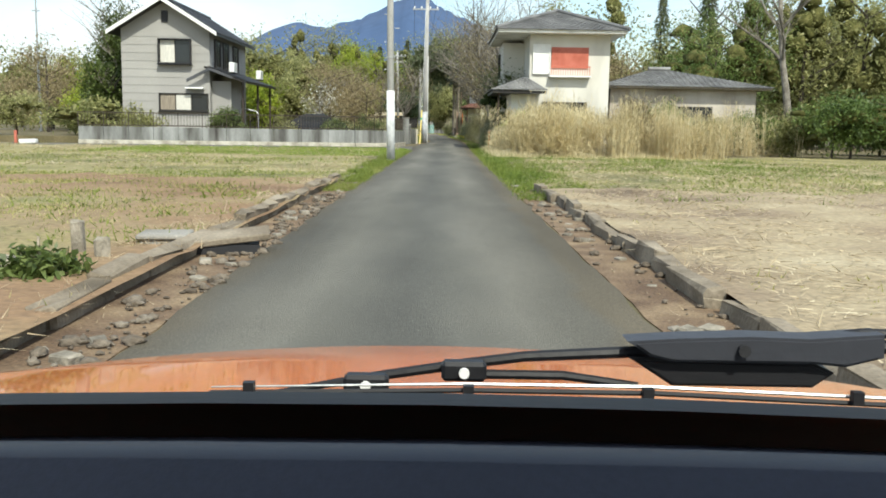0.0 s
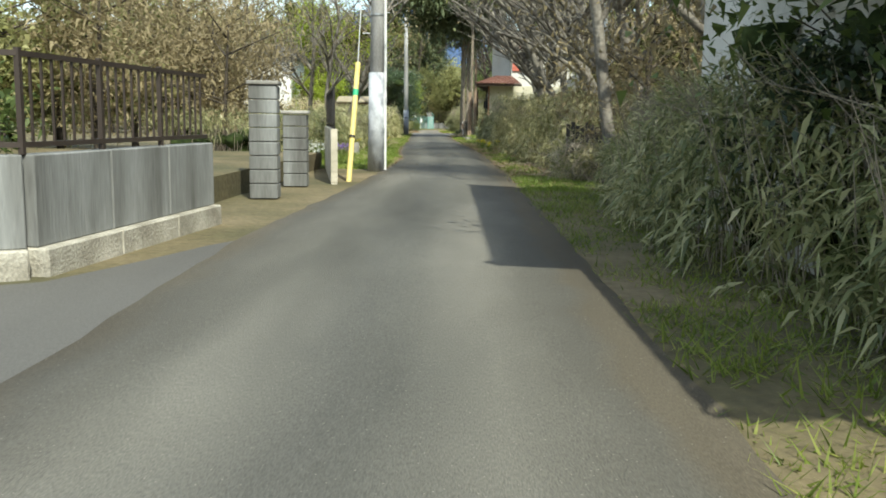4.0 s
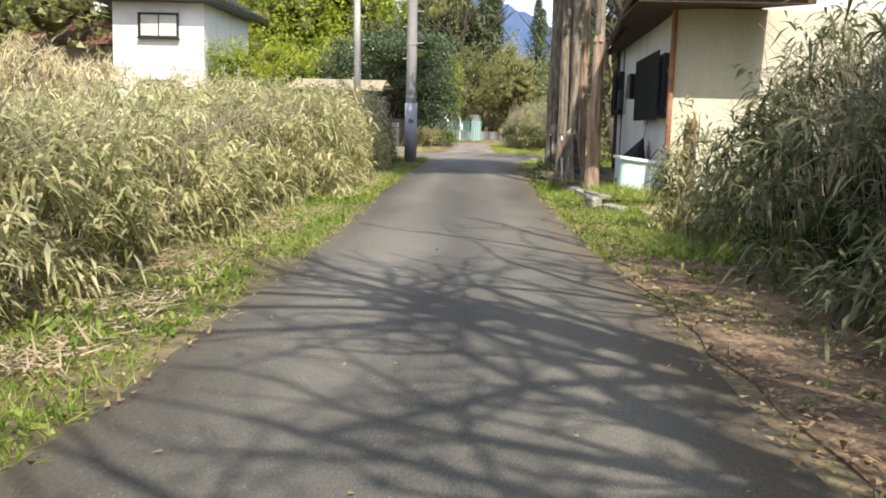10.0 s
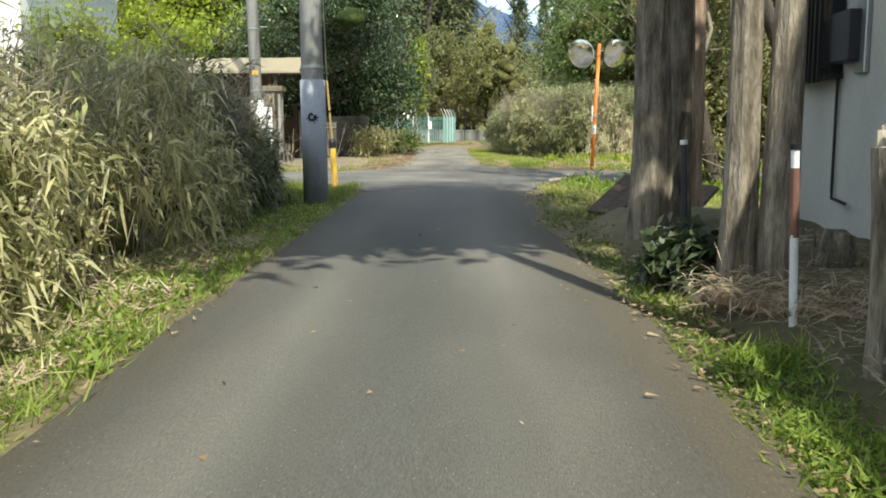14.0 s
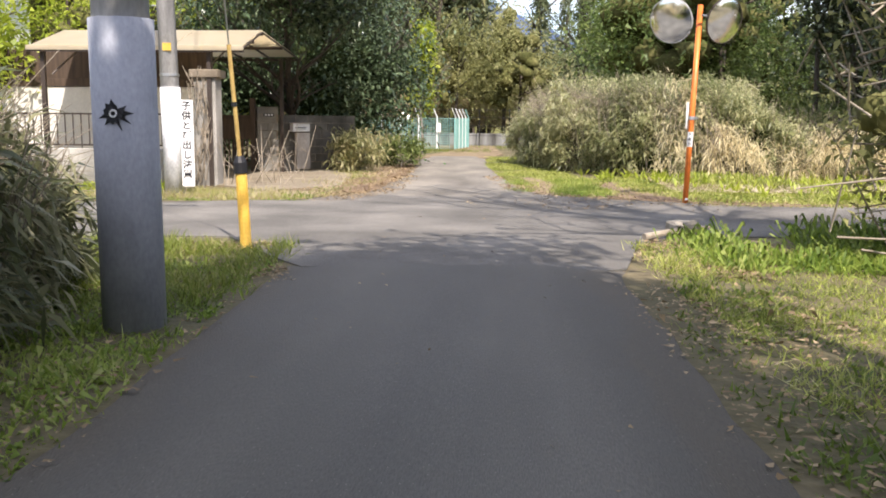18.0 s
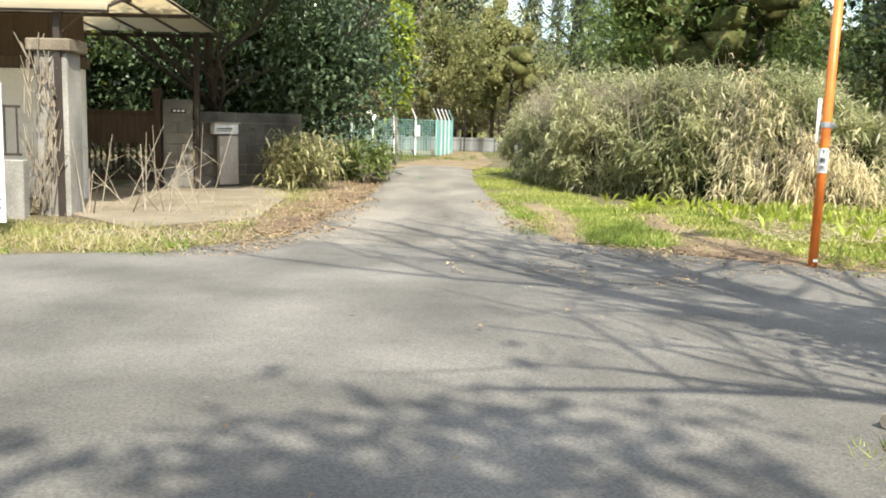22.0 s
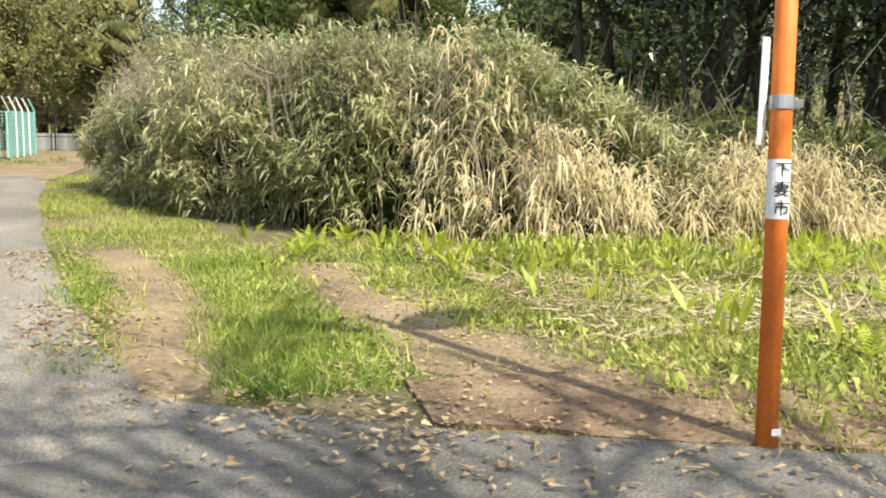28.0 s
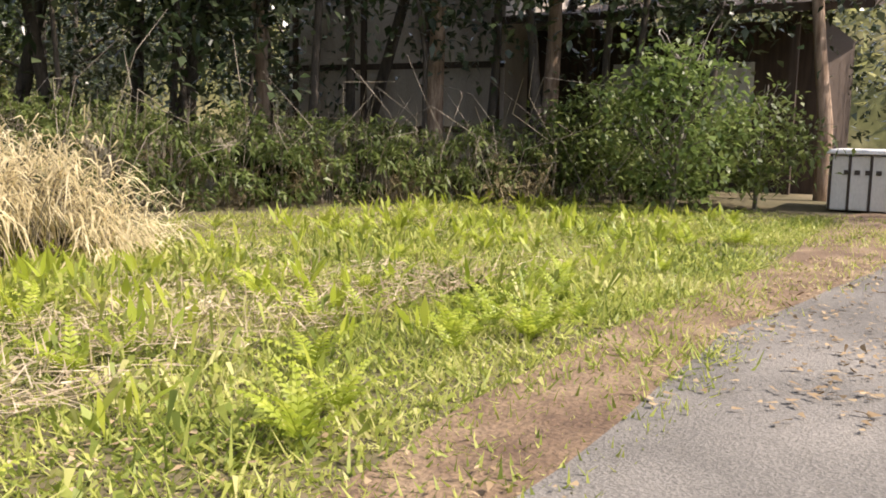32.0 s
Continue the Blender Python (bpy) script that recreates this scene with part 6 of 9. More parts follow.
for x, y, s in ((17.2, 119.2, 94), (16.6, 121.6, 95)):
    tree("broadleaf_shrub", x, y, 1.9, 0.04, "loose green shrub at the wood's edge", "leaf_mid", 2200, (0.9, 0.9, 0.85), 1.05, 0.14, 0.06, "bark_grey", 3, 0.6, 0.1, seed=s, category="shrub", clumps=26)
tree("green_shrub", 3.9, 44.6, 1.7, 0.04, "light green shrub standing in the reeds", "leaf_spring", 4200, (0.9, 1.1, 0.6), 1.2, 0.13, 0.06, "bark_grey", 2, 0.7, 0.1, seed=173, category="shrub", clumps=36)
# Added blocker: its crown above the view shades the thicket's end.
tree("roadside_tree", 5.2, 84.0, 7.6, 0.14, "added tree, crown out of view, shading the bamboo thicket's end", "leaf_olive", 4200, (1.9, 1.8, 1.3), 6.1, 0.16, 0.08, "bark_grey", 3, 0.55, 0.5, seed=191, clumps=34)

# ---- houses ----
FACE = {"front": 0, "right": 90, "back": 180, "left": -90}


def window(parent, at, w, h, face="front", frame="dark_metal", panes=("window_dark", "window_dark"), depth=0.10, bars=0, sill=True, label="", bar_mat="dark_metal"):
    """A sliding window on a wall: frame standing proud, panes set back in it, sill, guard bars. at: middle of its foot on the wall."""
    e = new("window")
    e.parent = parent
    e.matrix_basis = pose(*at, 0, 0, FACE[face])
    if label:
        e["label"] = label
    f, d = 0.055, depth
    b = box(-w / 2, w / 2, -d, 0.01, 0, f)
    box(-w / 2, w / 2, -d, 0.01, h - f, h, bm=b)
    box(-w / 2, -w / 2 + f, -d, 0.01, f, h - f, bm=b)
    box(w / 2 - f, w / 2, -d, 0.01, f, h - f, bm=b)
    part("frame", b, M[frame], e)
    n = len(panes)
    iw = (w - 2 * f) / n
    for i, m in enumerate(panes):
        x0 = -w / 2 + f + i * iw
        y = -0.045 - 0.02 * (i % 2)
        part("pane", box(x0 + 0.02, x0 + iw - 0.02, y, y + 0.01, f, h - f), M[m], e)
        b = bmesh.new()
        o_ = [(x0, f), (x0 + iw, f), (x0 + iw, h - f), (x0, h - f)]
        i_ = [(x0 + 0.03, f + 0.03), (x0 + iw - 0.03, f + 0.03), (x0 + iw - 0.03, h - f - 0.03), (x0 + 0.03, h - f - 0.03)]
        vo, vi, vb = ([b.verts.new((px, yy, pz)) for px, pz in q] for q, yy in ((o_, y - 0.012), (i_, y - 0.012), (i_, y + 0.004)))
        for k in range(4):
            b.faces.new((vo[k], vo[(k + 1) % 4], vi[(k + 1) % 4], vi[k]))
            b.faces.new((vi[k], vi[(k + 1) % 4], vb[(k + 1) % 4], vb[k]))
        part("sash", b, M[frame], e)
    if sill:
        part("sill", box(-w / 2 - 0.05, w / 2 + 0.05, -d - 0.06, 0.0, -0.05, -0.004, 0.008), M[frame], e)
    for i in range(bars):
        x = -w / 2 + (i + 0.5) * w / bars
        part("bar", box(x - 0.012, x + 0.012, -d - 0.09, -d - 0.066, -0.08, h + 0.05), M[bar_mat], e)
    if bars:
        part("bar_rail", box(-w / 2, w / 2, -d - 0.066, -d - 0.04, 0.05, 0.09), M[bar_mat], e)
    return e


def roof_plane(parent, a, b, c, d, material, name="tiles", course=0.28, thick=0.05, rib=0.30):
    """Overlapping tile courses on the plane with eave a-b and ridge d-c."""
    a, b, c, d = (Vector(v) for v in (a, b, c, d))
    nrm = (b - a).cross(d - a).normalized()
    if nrm.z < 0:
        nrm = -nrm
    n = max(2, int((d - a).length / course))
    bm = bmesh.new()
    for i in range(n):
        t0, t1 = i / n, min(1.0, (i + 1.12) / n)
        p, q = a.lerp(d, t0), b.lerp(c, t0)
        r, s = b.lerp(c, t1), a.lerp(d, t1)
        k = max(1, int((q - p).length / rib))
        for j in range(k):
            u0, u1 = j / k, (j + 0.96) / k
            um = (u0 + u1) / 2
            lo = [p.lerp(q, u0), p.lerp(q, um), p.lerp(q, u1)]
            hi = [s.lerp(r, u0), s.lerp(r, um), s.lerp(r, u1)]
            lift = (thick * 1.1, thick * 0.7, thick * 1.1)
            v0 = [bm.verts.new(x + nrm * l) for x, l in zip(lo, lift)]
            v1 = [bm.verts.new(x + nrm * (l * 0.35)) for x, l in zip(hi, lift)]
            v2 = [bm.verts.new(x) for x in (lo[0], lo[2])]
            bm.faces.new((v0[0], v0[1], v1[1], v1[0]))
            bm.faces.new((v0[1], v0[2], v1[2], v1[1]))
            bm.faces.new((v2[0], v2[1], v0[2], v0[1], v0[0]))
    return part(name, bm, material, parent)


def solid(parent, name, corners, up, material):
    """A slab on the given corners, thickened downwards by up."""
    b = bmesh.new()
    hi = [b.verts.new(v) for v in corners]
    lo = [b.verts.new((v[0], v[1], v[2] - up)) for v in corners]
    b.faces.new(hi)
    b.faces.new(lo[::-1])
    n = len(hi)
    for i in range(n):
        b.faces.new((hi[i], lo[i], lo[(i + 1) % n], hi[(i + 1) % n]))
    bmesh.ops.recalc_face_normals(b, faces=b.faces[:])
    return part(name, b, material, parent)


def siding(parent, name, x0, x1, y, z0, z1, material, face="front", step=0.30):
    """Boards of a clad wall, each overlapping the one below, on a wall facing the lane or its side."""
    i, z = 0, z0
    while z < z1 - 0.02:
        t = min(z + step, z1)
        b = bmesh.new()
        if face == "front":
            vs = [(x0, y - 0.022, z), (x1, y - 0.022, z), (x1, y - 0.004, t), (x0, y - 0.004, t), (x0, y, z), (x1, y, z)]
        else:
            vs = [(y + 0.022, x0, z), (y + 0.022, x1, z), (y + 0.004, x1, t), (y + 0.004, x0, t), (y, x0, z), (y, x1, z)]
        v = [b.verts.new(p) for p in vs]
        b.faces.new(v[:4])
        b.faces.new((v[4], v[5], v[1], v[0]))
        part(name, b, material, parent)
        z = t


def aircon(x, y, z, rz=0, label="white outdoor air-conditioner unit standing on the lower roof"):
    t = thing("air_conditioner", x, y, z, rz, label, "air conditioner", "air conditioners")
    part("casing", box(-0.4, 0.4, -0.15, 0.15, 0.06, 0.62, 0.02), M["white_paint"], t)
    b = tube([(-0.1, -0.155, 0.34), (-0.1, -0.17, 0.34)], 0.22, 16)
    part("fan_grille", b, M["aluminium"], t)
    for s in (-0.3, 0.3):
        part("foot", box(s - 0.04, s + 0.04, -0.17, 0.17, 0.0, 0.06), M["black"], t)


# grey house behind the garden wall
gh = thing("house", -15.8, 52.5, 0, 0, "two-storey grey-clad house with a dark gabled roof", "house", "houses")
b = box(-2.5, 2.5, 0.0, 9.4, -0.1, 6.35)
v = [b.verts.new(p) for p in ((-2.5, 0, 6.35), (2.5, 0, 6.35), (0, 0, 7.85), (-2.5, 9.4, 6.35), (2.5, 9.4, 6.35), (0, 9.4, 7.85))]
for f in ((0, 1, 2), (4, 3, 5), (0, 2, 5, 3), (1, 4, 5, 2)):
    b.faces.new([v[i] for i in f])
part("wall", b, M["grey_siding"], gh)
siding(gh, "cladding_board", -2.5, 2.5, 0.0, 0.5, 6.35, M["grey_siding"], "front", 0.45)
siding(gh, "cladding_board", 0.0, 9.4, 2.5, 0.5, 6.2, M["grey_siding"], "right", 0.45)
for s in (-1, 1):
    solid(gh, "roof_deck", [(s * 3.05, -0.7, 6.12), (s * 3.05, 9.9, 6.12), (0, 9.9, 8.0), (0, -0.7, 8.0)], 0.13, M["dark_metal"])
    roof_plane(gh, (s * 3.1, -0.75, 6.12), (s * 3.1, 9.95, 6.12), (0, 9.95, 8.03), (0, -0.75, 8.03), M["dark_tile"])
    solid(gh, "bargeboard", [(s * 3.08, -0.78, 6.16), (s * 3.08, -0.70, 6.16), (0, -0.70, 8.06), (0, -0.78, 8.06)], 0.22, M["white_paint"])
part("ridge", box(-0.12, 0.12, -0.8, 10, 8.0, 8.14, 0.03), M["dark_tile"], gh)
part("gable_vent", box(-0.18, 0.18, -0.06, 0.0, 6.7, 7.35, 0.01), M["black"], gh, "dark slatted attic vent")
window(gh, (0.57, -0.02, 4.4), 1.85, 1.4, "front", "black", ("curtain", "window_dark"), 0.28, label="projecting bay window with a black frame")
window(gh, (1.0, -0.02, 1.75), 2.8, 1.02, "front", "dark_metal", ("wood_grey", "curtain", "window_dark"), 0.12)
for yy in (1.6, 3.6, 6.2):
    window(gh, (2.52, yy, 4.3), 1.3, 1.6, "right", "dark_metal", ("window_dark", "window_dark"), 0.12)
for yy in (4.0, 7.6):
    window(gh, (2.52, yy, 0.6), 1.6, 2.0, "right", "dark_metal", ("window_dark", "window_dark"), 0.12)
solid(gh, "porch_roof_deck", [(2.3, -0.5, 4.3), (4.6, -0.5, 3.5), (4.6, 8.9, 3.5), (2.3, 8.9, 4.3)], 0.12, M["dark_metal"])
roof_plane(gh, (4.65, -0.55, 3.48), (4.65, 8.95, 3.48), (2.4, 8.95, 4.3), (2.4, -0.55, 4.3), M["dark_tile"], "porch_tiles")
solid(gh, "porch_gable", [(1.3, -0.55, 3.55), (2.6, -0.55, 4.22), (3.9, -0.55, 3.75), (3.9, -0.35, 3.75), (2.6, -0.35, 4.22), (1.3, -0.35, 3.55)], 0.16, M["dark_tile"])
part("porch_wall", box(2.5, 3.6, 0.4, 3.0, 0, 3.5), M["grey_siding"], gh)
for yy in (0.2, 4.4, 8.4):
    part("porch_post", box(4.25, 4.37, yy, yy + 0.12, 0, 3.5, 0.01), M["brown_metal"], gh)
part("door_canopy", box(1.2, 2.2, -0.5, -0.02, 3.0, 3.1, 0.02), M["white_paint"], gh)
aircon(-12.3, 53.9, 3.99, 90)
aircon(-12.1, 60.6, 3.93, 90)

# white house with the red shutter
wh = thing("house", 6.45, 47.5, 0, 0, "white plastered two-storey house with a grey hipped tile roof", "house", "houses")
part("wall", box(-2.05, 2.05, 0, 6.6, -0.1, 5.95), M["white_wall"], wh)
part("wing_wall", box(-3.2, -2.05, 3.4, 7.6, -0.1, 5.75), M["white_wall"], wh, "shaded side wing")
solid(wh, "eave_soffit", [(-3.75, -0.85, 6.05), (2.75, -0.85, 6.05), (2.75, 7.8, 6.05), (-3.75, 7.8, 6.05)], 0.14, M["cream_wall"])
hip = [(-3.85, -0.95, 6.05), (2.85, -0.95, 6.05), (2.85, 7.9, 6.05), (-3.85, 7.9, 6.05)]
rd = [(-0.4, 2.7, 7.35), (-0.4, 4.4, 7.35)]
roof_plane(wh, hip[0], hip[1], rd[0], rd[0], M["roof_tile"])
roof_plane(wh, hip[1], hip[2], rd[1], rd[0], M["roof_tile"])
roof_plane(wh, hip[2], hip[3], rd[1], rd[1], M["roof_tile"])
roof_plane(wh, hip[3], hip[0], rd[0], rd[1], M["roof_tile"])
for a, c in ((hip[0], rd[0]), (hip[1], rd[0]), (hip[2], rd[1]), (hip[3], rd[1]), (rd[0], rd[1])):
    part("ridge", tube([(a[0], a[1], a[2] + 0.08), (c[0], c[1], c[2] + 0.08)], 0.10, 8), M["roof_tile"], wh)
sh = new("shutter")
sh.parent = wh
sh["label"] = "faded red closed roller shutter"
for k in range(14):
    part("slat", box(-0.95, 0.95, -0.07 - 0.012 * (k % 2), 0.0, 4.22 + k * 0.075, 4.29 + k * 0.075), M["red_paint"], sh)
bal = new("balcony")
bal.parent = wh
part("floor", box(-1.05, 1.05, -0.42, 0.0, 3.74, 3.82, 0.01), M["white_paint"], bal)
part("rail", box(-1.02, 1.02, -0.42, -0.38, 4.25, 4.30), M["red_paint"], bal)
for k in range(17):
    x = -0.98 + k * 0.1225
    part("baluster", box(x - 0.015, x + 0.015, -0.415, -0.385, 3.82, 4.25), M["red_paint"], bal)
window(wh, (-1.45, -0.02, 3.9), 0.9, 1.5, "front", "white_paint", ("white_paint",), 0.10, sill=False, label="closed white shutter case")
window(wh, (-0.2, -0.02, 1.6), 2.3, 0.9, "front", "dark_metal", ("window_dark", "window_dark"), 0.10)
window(wh, (-3.22, 6.0, 4.0), 0.9, 1.3, "left", "dark_metal", ("window_dark",), 0.08)
solid(wh, "porch_deck", [(-4.0, -2.0, 2.98), (-1.3, -1.4, 3.0), (-1.6, 1.0, 3.1), (-4.0, 4.4, 2.98)], 0.14, M["dark_metal"])
roof_plane(wh, (-4.1, -2.1, 3.0), (-1.25, -1.5, 3.02), (-2.2, 0.0, 3.72), (-2.3, 0.0, 3.72), M["roof_tile"], "porch_tiles")
roof_plane(wh, (-4.1, 4.5, 3.0), (-4.1, -2.1, 3.0), (-2.3, 0.0, 3.72), (-2.3, 4.4, 3.72), M["roof_tile"], "porch_tiles")
part("porch_wall", box(-3.0, -2.05, -0.6, 3.4, -0.1, 2.9), M["cream_wall"], wh)
part("porch_post", box(-3.74, -3.66, -1.58, -1.50, 0, 2.9), M["wood_dark"], wh)
part("front_door", box(-3.04, -3.0, 0.2, 1.1, 0.1, 2.1, 0.01), M["wood_dark"], wh)

lw = thing("house", 12.8, 48.6, 0, 0, "single-storey annexe with a grey tiled hip roof half hidden by reeds", "house", "houses")
part("wall", box(-4.0, 3.7, 0, 6, -0.1, 3.35), M["dingy_shade_wall"], lw)
roof_plane(lw, (-4.6, -0.7, 3.4), (4.4, -0.7, 3.4), (-0.4, 2.5, 4.4), (-1.4, 2.5, 4.4), M["roof_tile"])
roof_plane(lw, (4.4, -0.7, 3.4), (4.4, 6.6, 3.4), (-0.4, 2.6, 4.4), (-0.4, 2.5, 4.4), M["roof_tile"])
roof_plane(lw, (-4.6, 6.6, 3.4), (-4.6, -0.7, 3.4), (-1.4, 2.5, 4.4), (-1.4, 2.6, 4.4), M["roof_tile"])
solid(lw, "eave_soffit", [(-4.5, -0.6, 3.4), (4.3, -0.6, 3.4), (4.3, 6.5, 3.4), (-4.5, 6.5, 3.4)], 0.1, M["wood_grey"])
part("ridge", tube([(-1.5, 2.5, 4.5), (-0.3, 2.5, 4.5)], 0.11, 8), M["roof_tile"], lw)
window(lw, (0.5, -0.02, 1.3), 1.8, 1.1, "front", "dark_metal", ("window_dark", "window_dark"))

# old house among the cedars
h2 = thing("house", 2.61, 96.9, 0, -1.5, "weathered cream house with a red tile lean-to roof and closed shutters", "house", "houses")
# Whiter side and cream front put the balance of sun and shade into colour.
part("wall", box(0, 4.9, 0, 8.9, -0.1, 3.05), M["white_wall"], h2)
part("front_wall", box(-0.012, 4.9, -0.03, -0.002, 0.2, 3.05), M["cream_front_sun"], h2, "cream plaster front, coloured apart from the shaded side")
part("footing", box(-0.02, 4.92, -0.05, -0.002, -0.1, 0.198), M["old_concrete"], h2, "bare concrete footing")
part("upper_wall", box(1.2, 5.1, 0.1, 5.6, 3.05, 6.0), M["white_wall"], h2)
part("upper_wing", box(0.15, 1.2, 2.2, 2.8, 3.3, 6.0), M["cream_wall"], h2)
solid(h2, "eave_soffit", [(-0.75, -1.1, 3.12), (1.75, -1.1, 3.12), (1.3, 0.1, 3.2), (0.2, 9.0, 3.2), (-0.3, 9.0, 3.12), (-0.4, 3.0, 3.12), (-0.75, 1.6, 3.12)], 0.12, M["wood_dark"])
roof_plane(h2, (-0.8, -1.2, 3.14), (1.7, -1.2, 3.14), (1.2, 0.12, 3.62), (0.4, 0.12, 3.62), M["red_tile"], "lean_to_tiles", 0.26)
roof_plane(h2, (-0.35, 9.1, 3.14), (-0.8, -1.2, 3.14), (0.4, 0.12, 3.62), (0.4, 8.8, 3.62), M["red_tile"], "lean_to_tiles", 0.26)
solid(h2, "roof", [(0.5, -0.5, 6.1), (5.8, -0.5, 6.1), (5.8, 6.0, 6.1), (1.1, 6.0, 6.1), (1.1, 2.9, 6.1), (0.05, 2.9, 6.1), (0.05, 1.8, 6.1)], 0.16, M["dark_tile"])
sh = new("shutter")
sh.parent = h2
sh["label"] = "orange-red closed storm shutter"
for k in range(4):
    part("panel", box(1.25 + k * 0.12, 1.36 + k * 0.12, 0.0, 0.1, 3.9, 5.6), M["red_paint"], sh)
window(h2, (2.95, 0.08, 3.95), 2.2, 1.6, "front", "aluminium", ("window_dark", "curtain", "window_dark"), 0.12, bars=14, bar_mat="white_paint", label="upper window behind a white guard rail")
window(h2, (-0.02, 1.95, 1.40), 3.1, 1.0, "left", "black", ("window_dark", "window_dark", "window_dark"), 0.10, bars=26, bar_mat="black", label="dark window behind closely set vertical bars")
window(h2, (-0.02, 7.85, 1.55), 0.95, 0.95, "left", "black", ("window_dark",), 0.10, bars=8, bar_mat="black")
window(h2, (-0.02, 0.35, 1.45), 0.5, 0.7, "left", "dark_metal", ("window_dark",), 0.05, sill=False)
for x, y, mt in ((-0.06, -0.05, "rust_brown"), (-0.06, 8.5, "brown_metal")):
    part("downpipe", tube([(x, y, 0.05 if y > 1 else 0.86), (x, y, 3.1)], 0.045, 10), M[mt], h2)
part("gutter", tube([(-0.84, -1.2, 3.10), (-0.37, 9.0, 3.06)], 0.05, 8), M["brown_metal"], h2)
part("meter_box", box(-0.16, 0.0, 6.9, 7.28, 1.62, 2.05, 0.015), M["cover_grey"], h2, "small dark grey meter box")
part("meter_back", box(-0.05, 0.0, 6.8, 7.02, 1.52, 2.12, 0.01), M["steel"], h2)
part("cable", tube([(-0.03, 7.42, 3.0), (-0.03, 7.42, 1.9), (-0.03, 7.42, 0.5), (-0.05, 7.36, 0.44), (-0.06, 7.0, 0.42)], 0.014, 6), M["black_rubber"], h2)
part("cable_clip", box(-0.07, -0.01, 7.36, 7.5, 1.82, 1.95, 0.01), M["black"], h2)
part("wall_lamp_box", box(-0.3, -0.0, 3.75, 4.2, 1.75, 2.25, 0.03), M["window_dark"], h2, "dark blue hanging cover")
for x0 in (-0.6, 0.2):
    part("eave_post", box(-0.72, -0.62, 8.3 + x0 * 0.4, 8.4 + x0 * 0.4, 0, 3.05), M["wood_dark"], h2)

# white house beyond the left thicket
h3 = thing("house", -15.0, 121.3, 0, 0, "white two-storey house with dark window hoods, beyond the thicket", "house", "houses")
part("wall", box(-1.95, 2.05, 0, 7, -0.1, 6.0), M["white_paint"], h3)
part("side_wing", box(-7.5, -1.95, 3.0, 8.0, -0.1, 4.3), M["dingy_shade_wall"], h3)
solid(h3, "eave_soffit", [(-2.7, -0.8, 6.1), (2.8, -0.8, 6.1), (2.8, 7.8, 6.1), (-2.7, 7.8, 6.1)], 0.14, M["dark_metal"])
roof_plane(h3, (-2.75, -0.85, 6.1), (2.85, -0.85, 6.1), (0.6, 3, 7.4), (-0.5, 3, 7.4), M["dark_tile"])
roof_plane(h3, (2.85, -0.85, 6.1), (2.85, 7.85, 6.1), (0.6, 4, 7.4), (0.6, 3, 7.4), M["dark_tile"])
roof_plane(h3, (-2.75, 7.85, 6.1), (-2.75, -0.85, 6.1), (-0.5, 3, 7.4), (-0.5, 4, 7.4), M["dark_tile"])
roof_plane(h3, (-8.1, 2.3, 4.3), (-1.9, 2.3, 4.3), (-2.4, 5.5, 5.6), (-7.0, 5.5, 5.6), M["red_tile"])
window(h3, (0.1, -0.02, 4.47), 1.75, 1.05, "front", "dark_metal", ("curtain", "curtain"), 0.16, label="upper window with pale curtains")
window(h3, (0.1, -0.02, 1.75), 1.75, 0.95, "front", "dark_metal", ("window_dark", "curtain"), 0.16)
part("belt_course", box(-2.0, 2.1, -0.03, 0.0, 3.15, 3.25), M["cream_wall"], h3)

# ---- poles, walls, fences, signs ----
def utility_pole(x, y, label, r=0.17, h=10.5, sheath=None, sheath_mat="pole", lean=0.0, arms=True, steps=True, sheath_r=0.012):
    t = thing("utility_pole", x, y, 0, 0, label, "utility pole", "utility poles")
    part("shaft", tube([(0, 0, -0.3), (lean * 0.5, 0, h * 0.5), (lean, 0, h)], [r, r * 0.85, r * 0.7], 20), M["pole"], t, smooth=True)
    if sheath:
        part("sheath", tube([(0, 0, -0.02), (lean * sheath / h, 0, sheath)], [r + sheath_r, r + sheath_r * 0.9], 20), M[sheath_mat], t, "paler wrap round the foot", True)
    for z in ((1.9, 3.4) if steps else ()):
        part("steel_band", tube([(lean * z / h, 0, z - 0.02), (lean * z / h, 0, z + 0.02)], r * 0.98 + 0.006, 20), M["steel"], t)
    if arms:
        for z in (h - 0.5, h - 1.3):
            part("crossarm", box(-0.9, 0.9, -0.05, 0.05, z - 0.05, z + 0.05, 0.01), M["steel"], t)
            for s in (-0.8, -0.3, 0.3, 0.8):
                part("insulator", tube([(s, 0, z + 0.05), (s, 0, z + 0.12), (s, 0, z + 0.2)], [0.05, 0.06, 0.03], 8), M["white_paint"], t)
    if steps:
        for k in range(6):
            z = 3.0 + 0.45 * k
            s = 1 if k % 2 else -1
            part("step_bolt", tube([(s * r * 0.7, 0, z), (s * (r + 0.13), 0, z)], 0.012, 6), M["steel"], t)
    return t


p1 = utility_pole(-1.75, 30.9, "slim utility pole with a white sheath round its lower part", 0.125, 10.0, 2.3, "pole_white", -0.12)
p2 = utility_pole(-1.32, 64.85, "concrete utility pole with weathered pale foot", 0.17, 10.5, 2.15, "pole_wrap", 0.12)
part("riser_pipe", tube([(0.215, -0.05, 0), (0.215, -0.05, 2.3), (0.2, -0.05, 6)], 0.03, 10), M["white_paint"], p2, "white cable riser pipe")
p3 = utility_pole(-2.72, 108.95, "grey concrete utility pole with a pale wrap at its foot", 0.165, 10.5, 1.72, "pole_pale", -0.08, sheath_r=0.014)
b = bmesh.new()
R6 = random.Random(6)
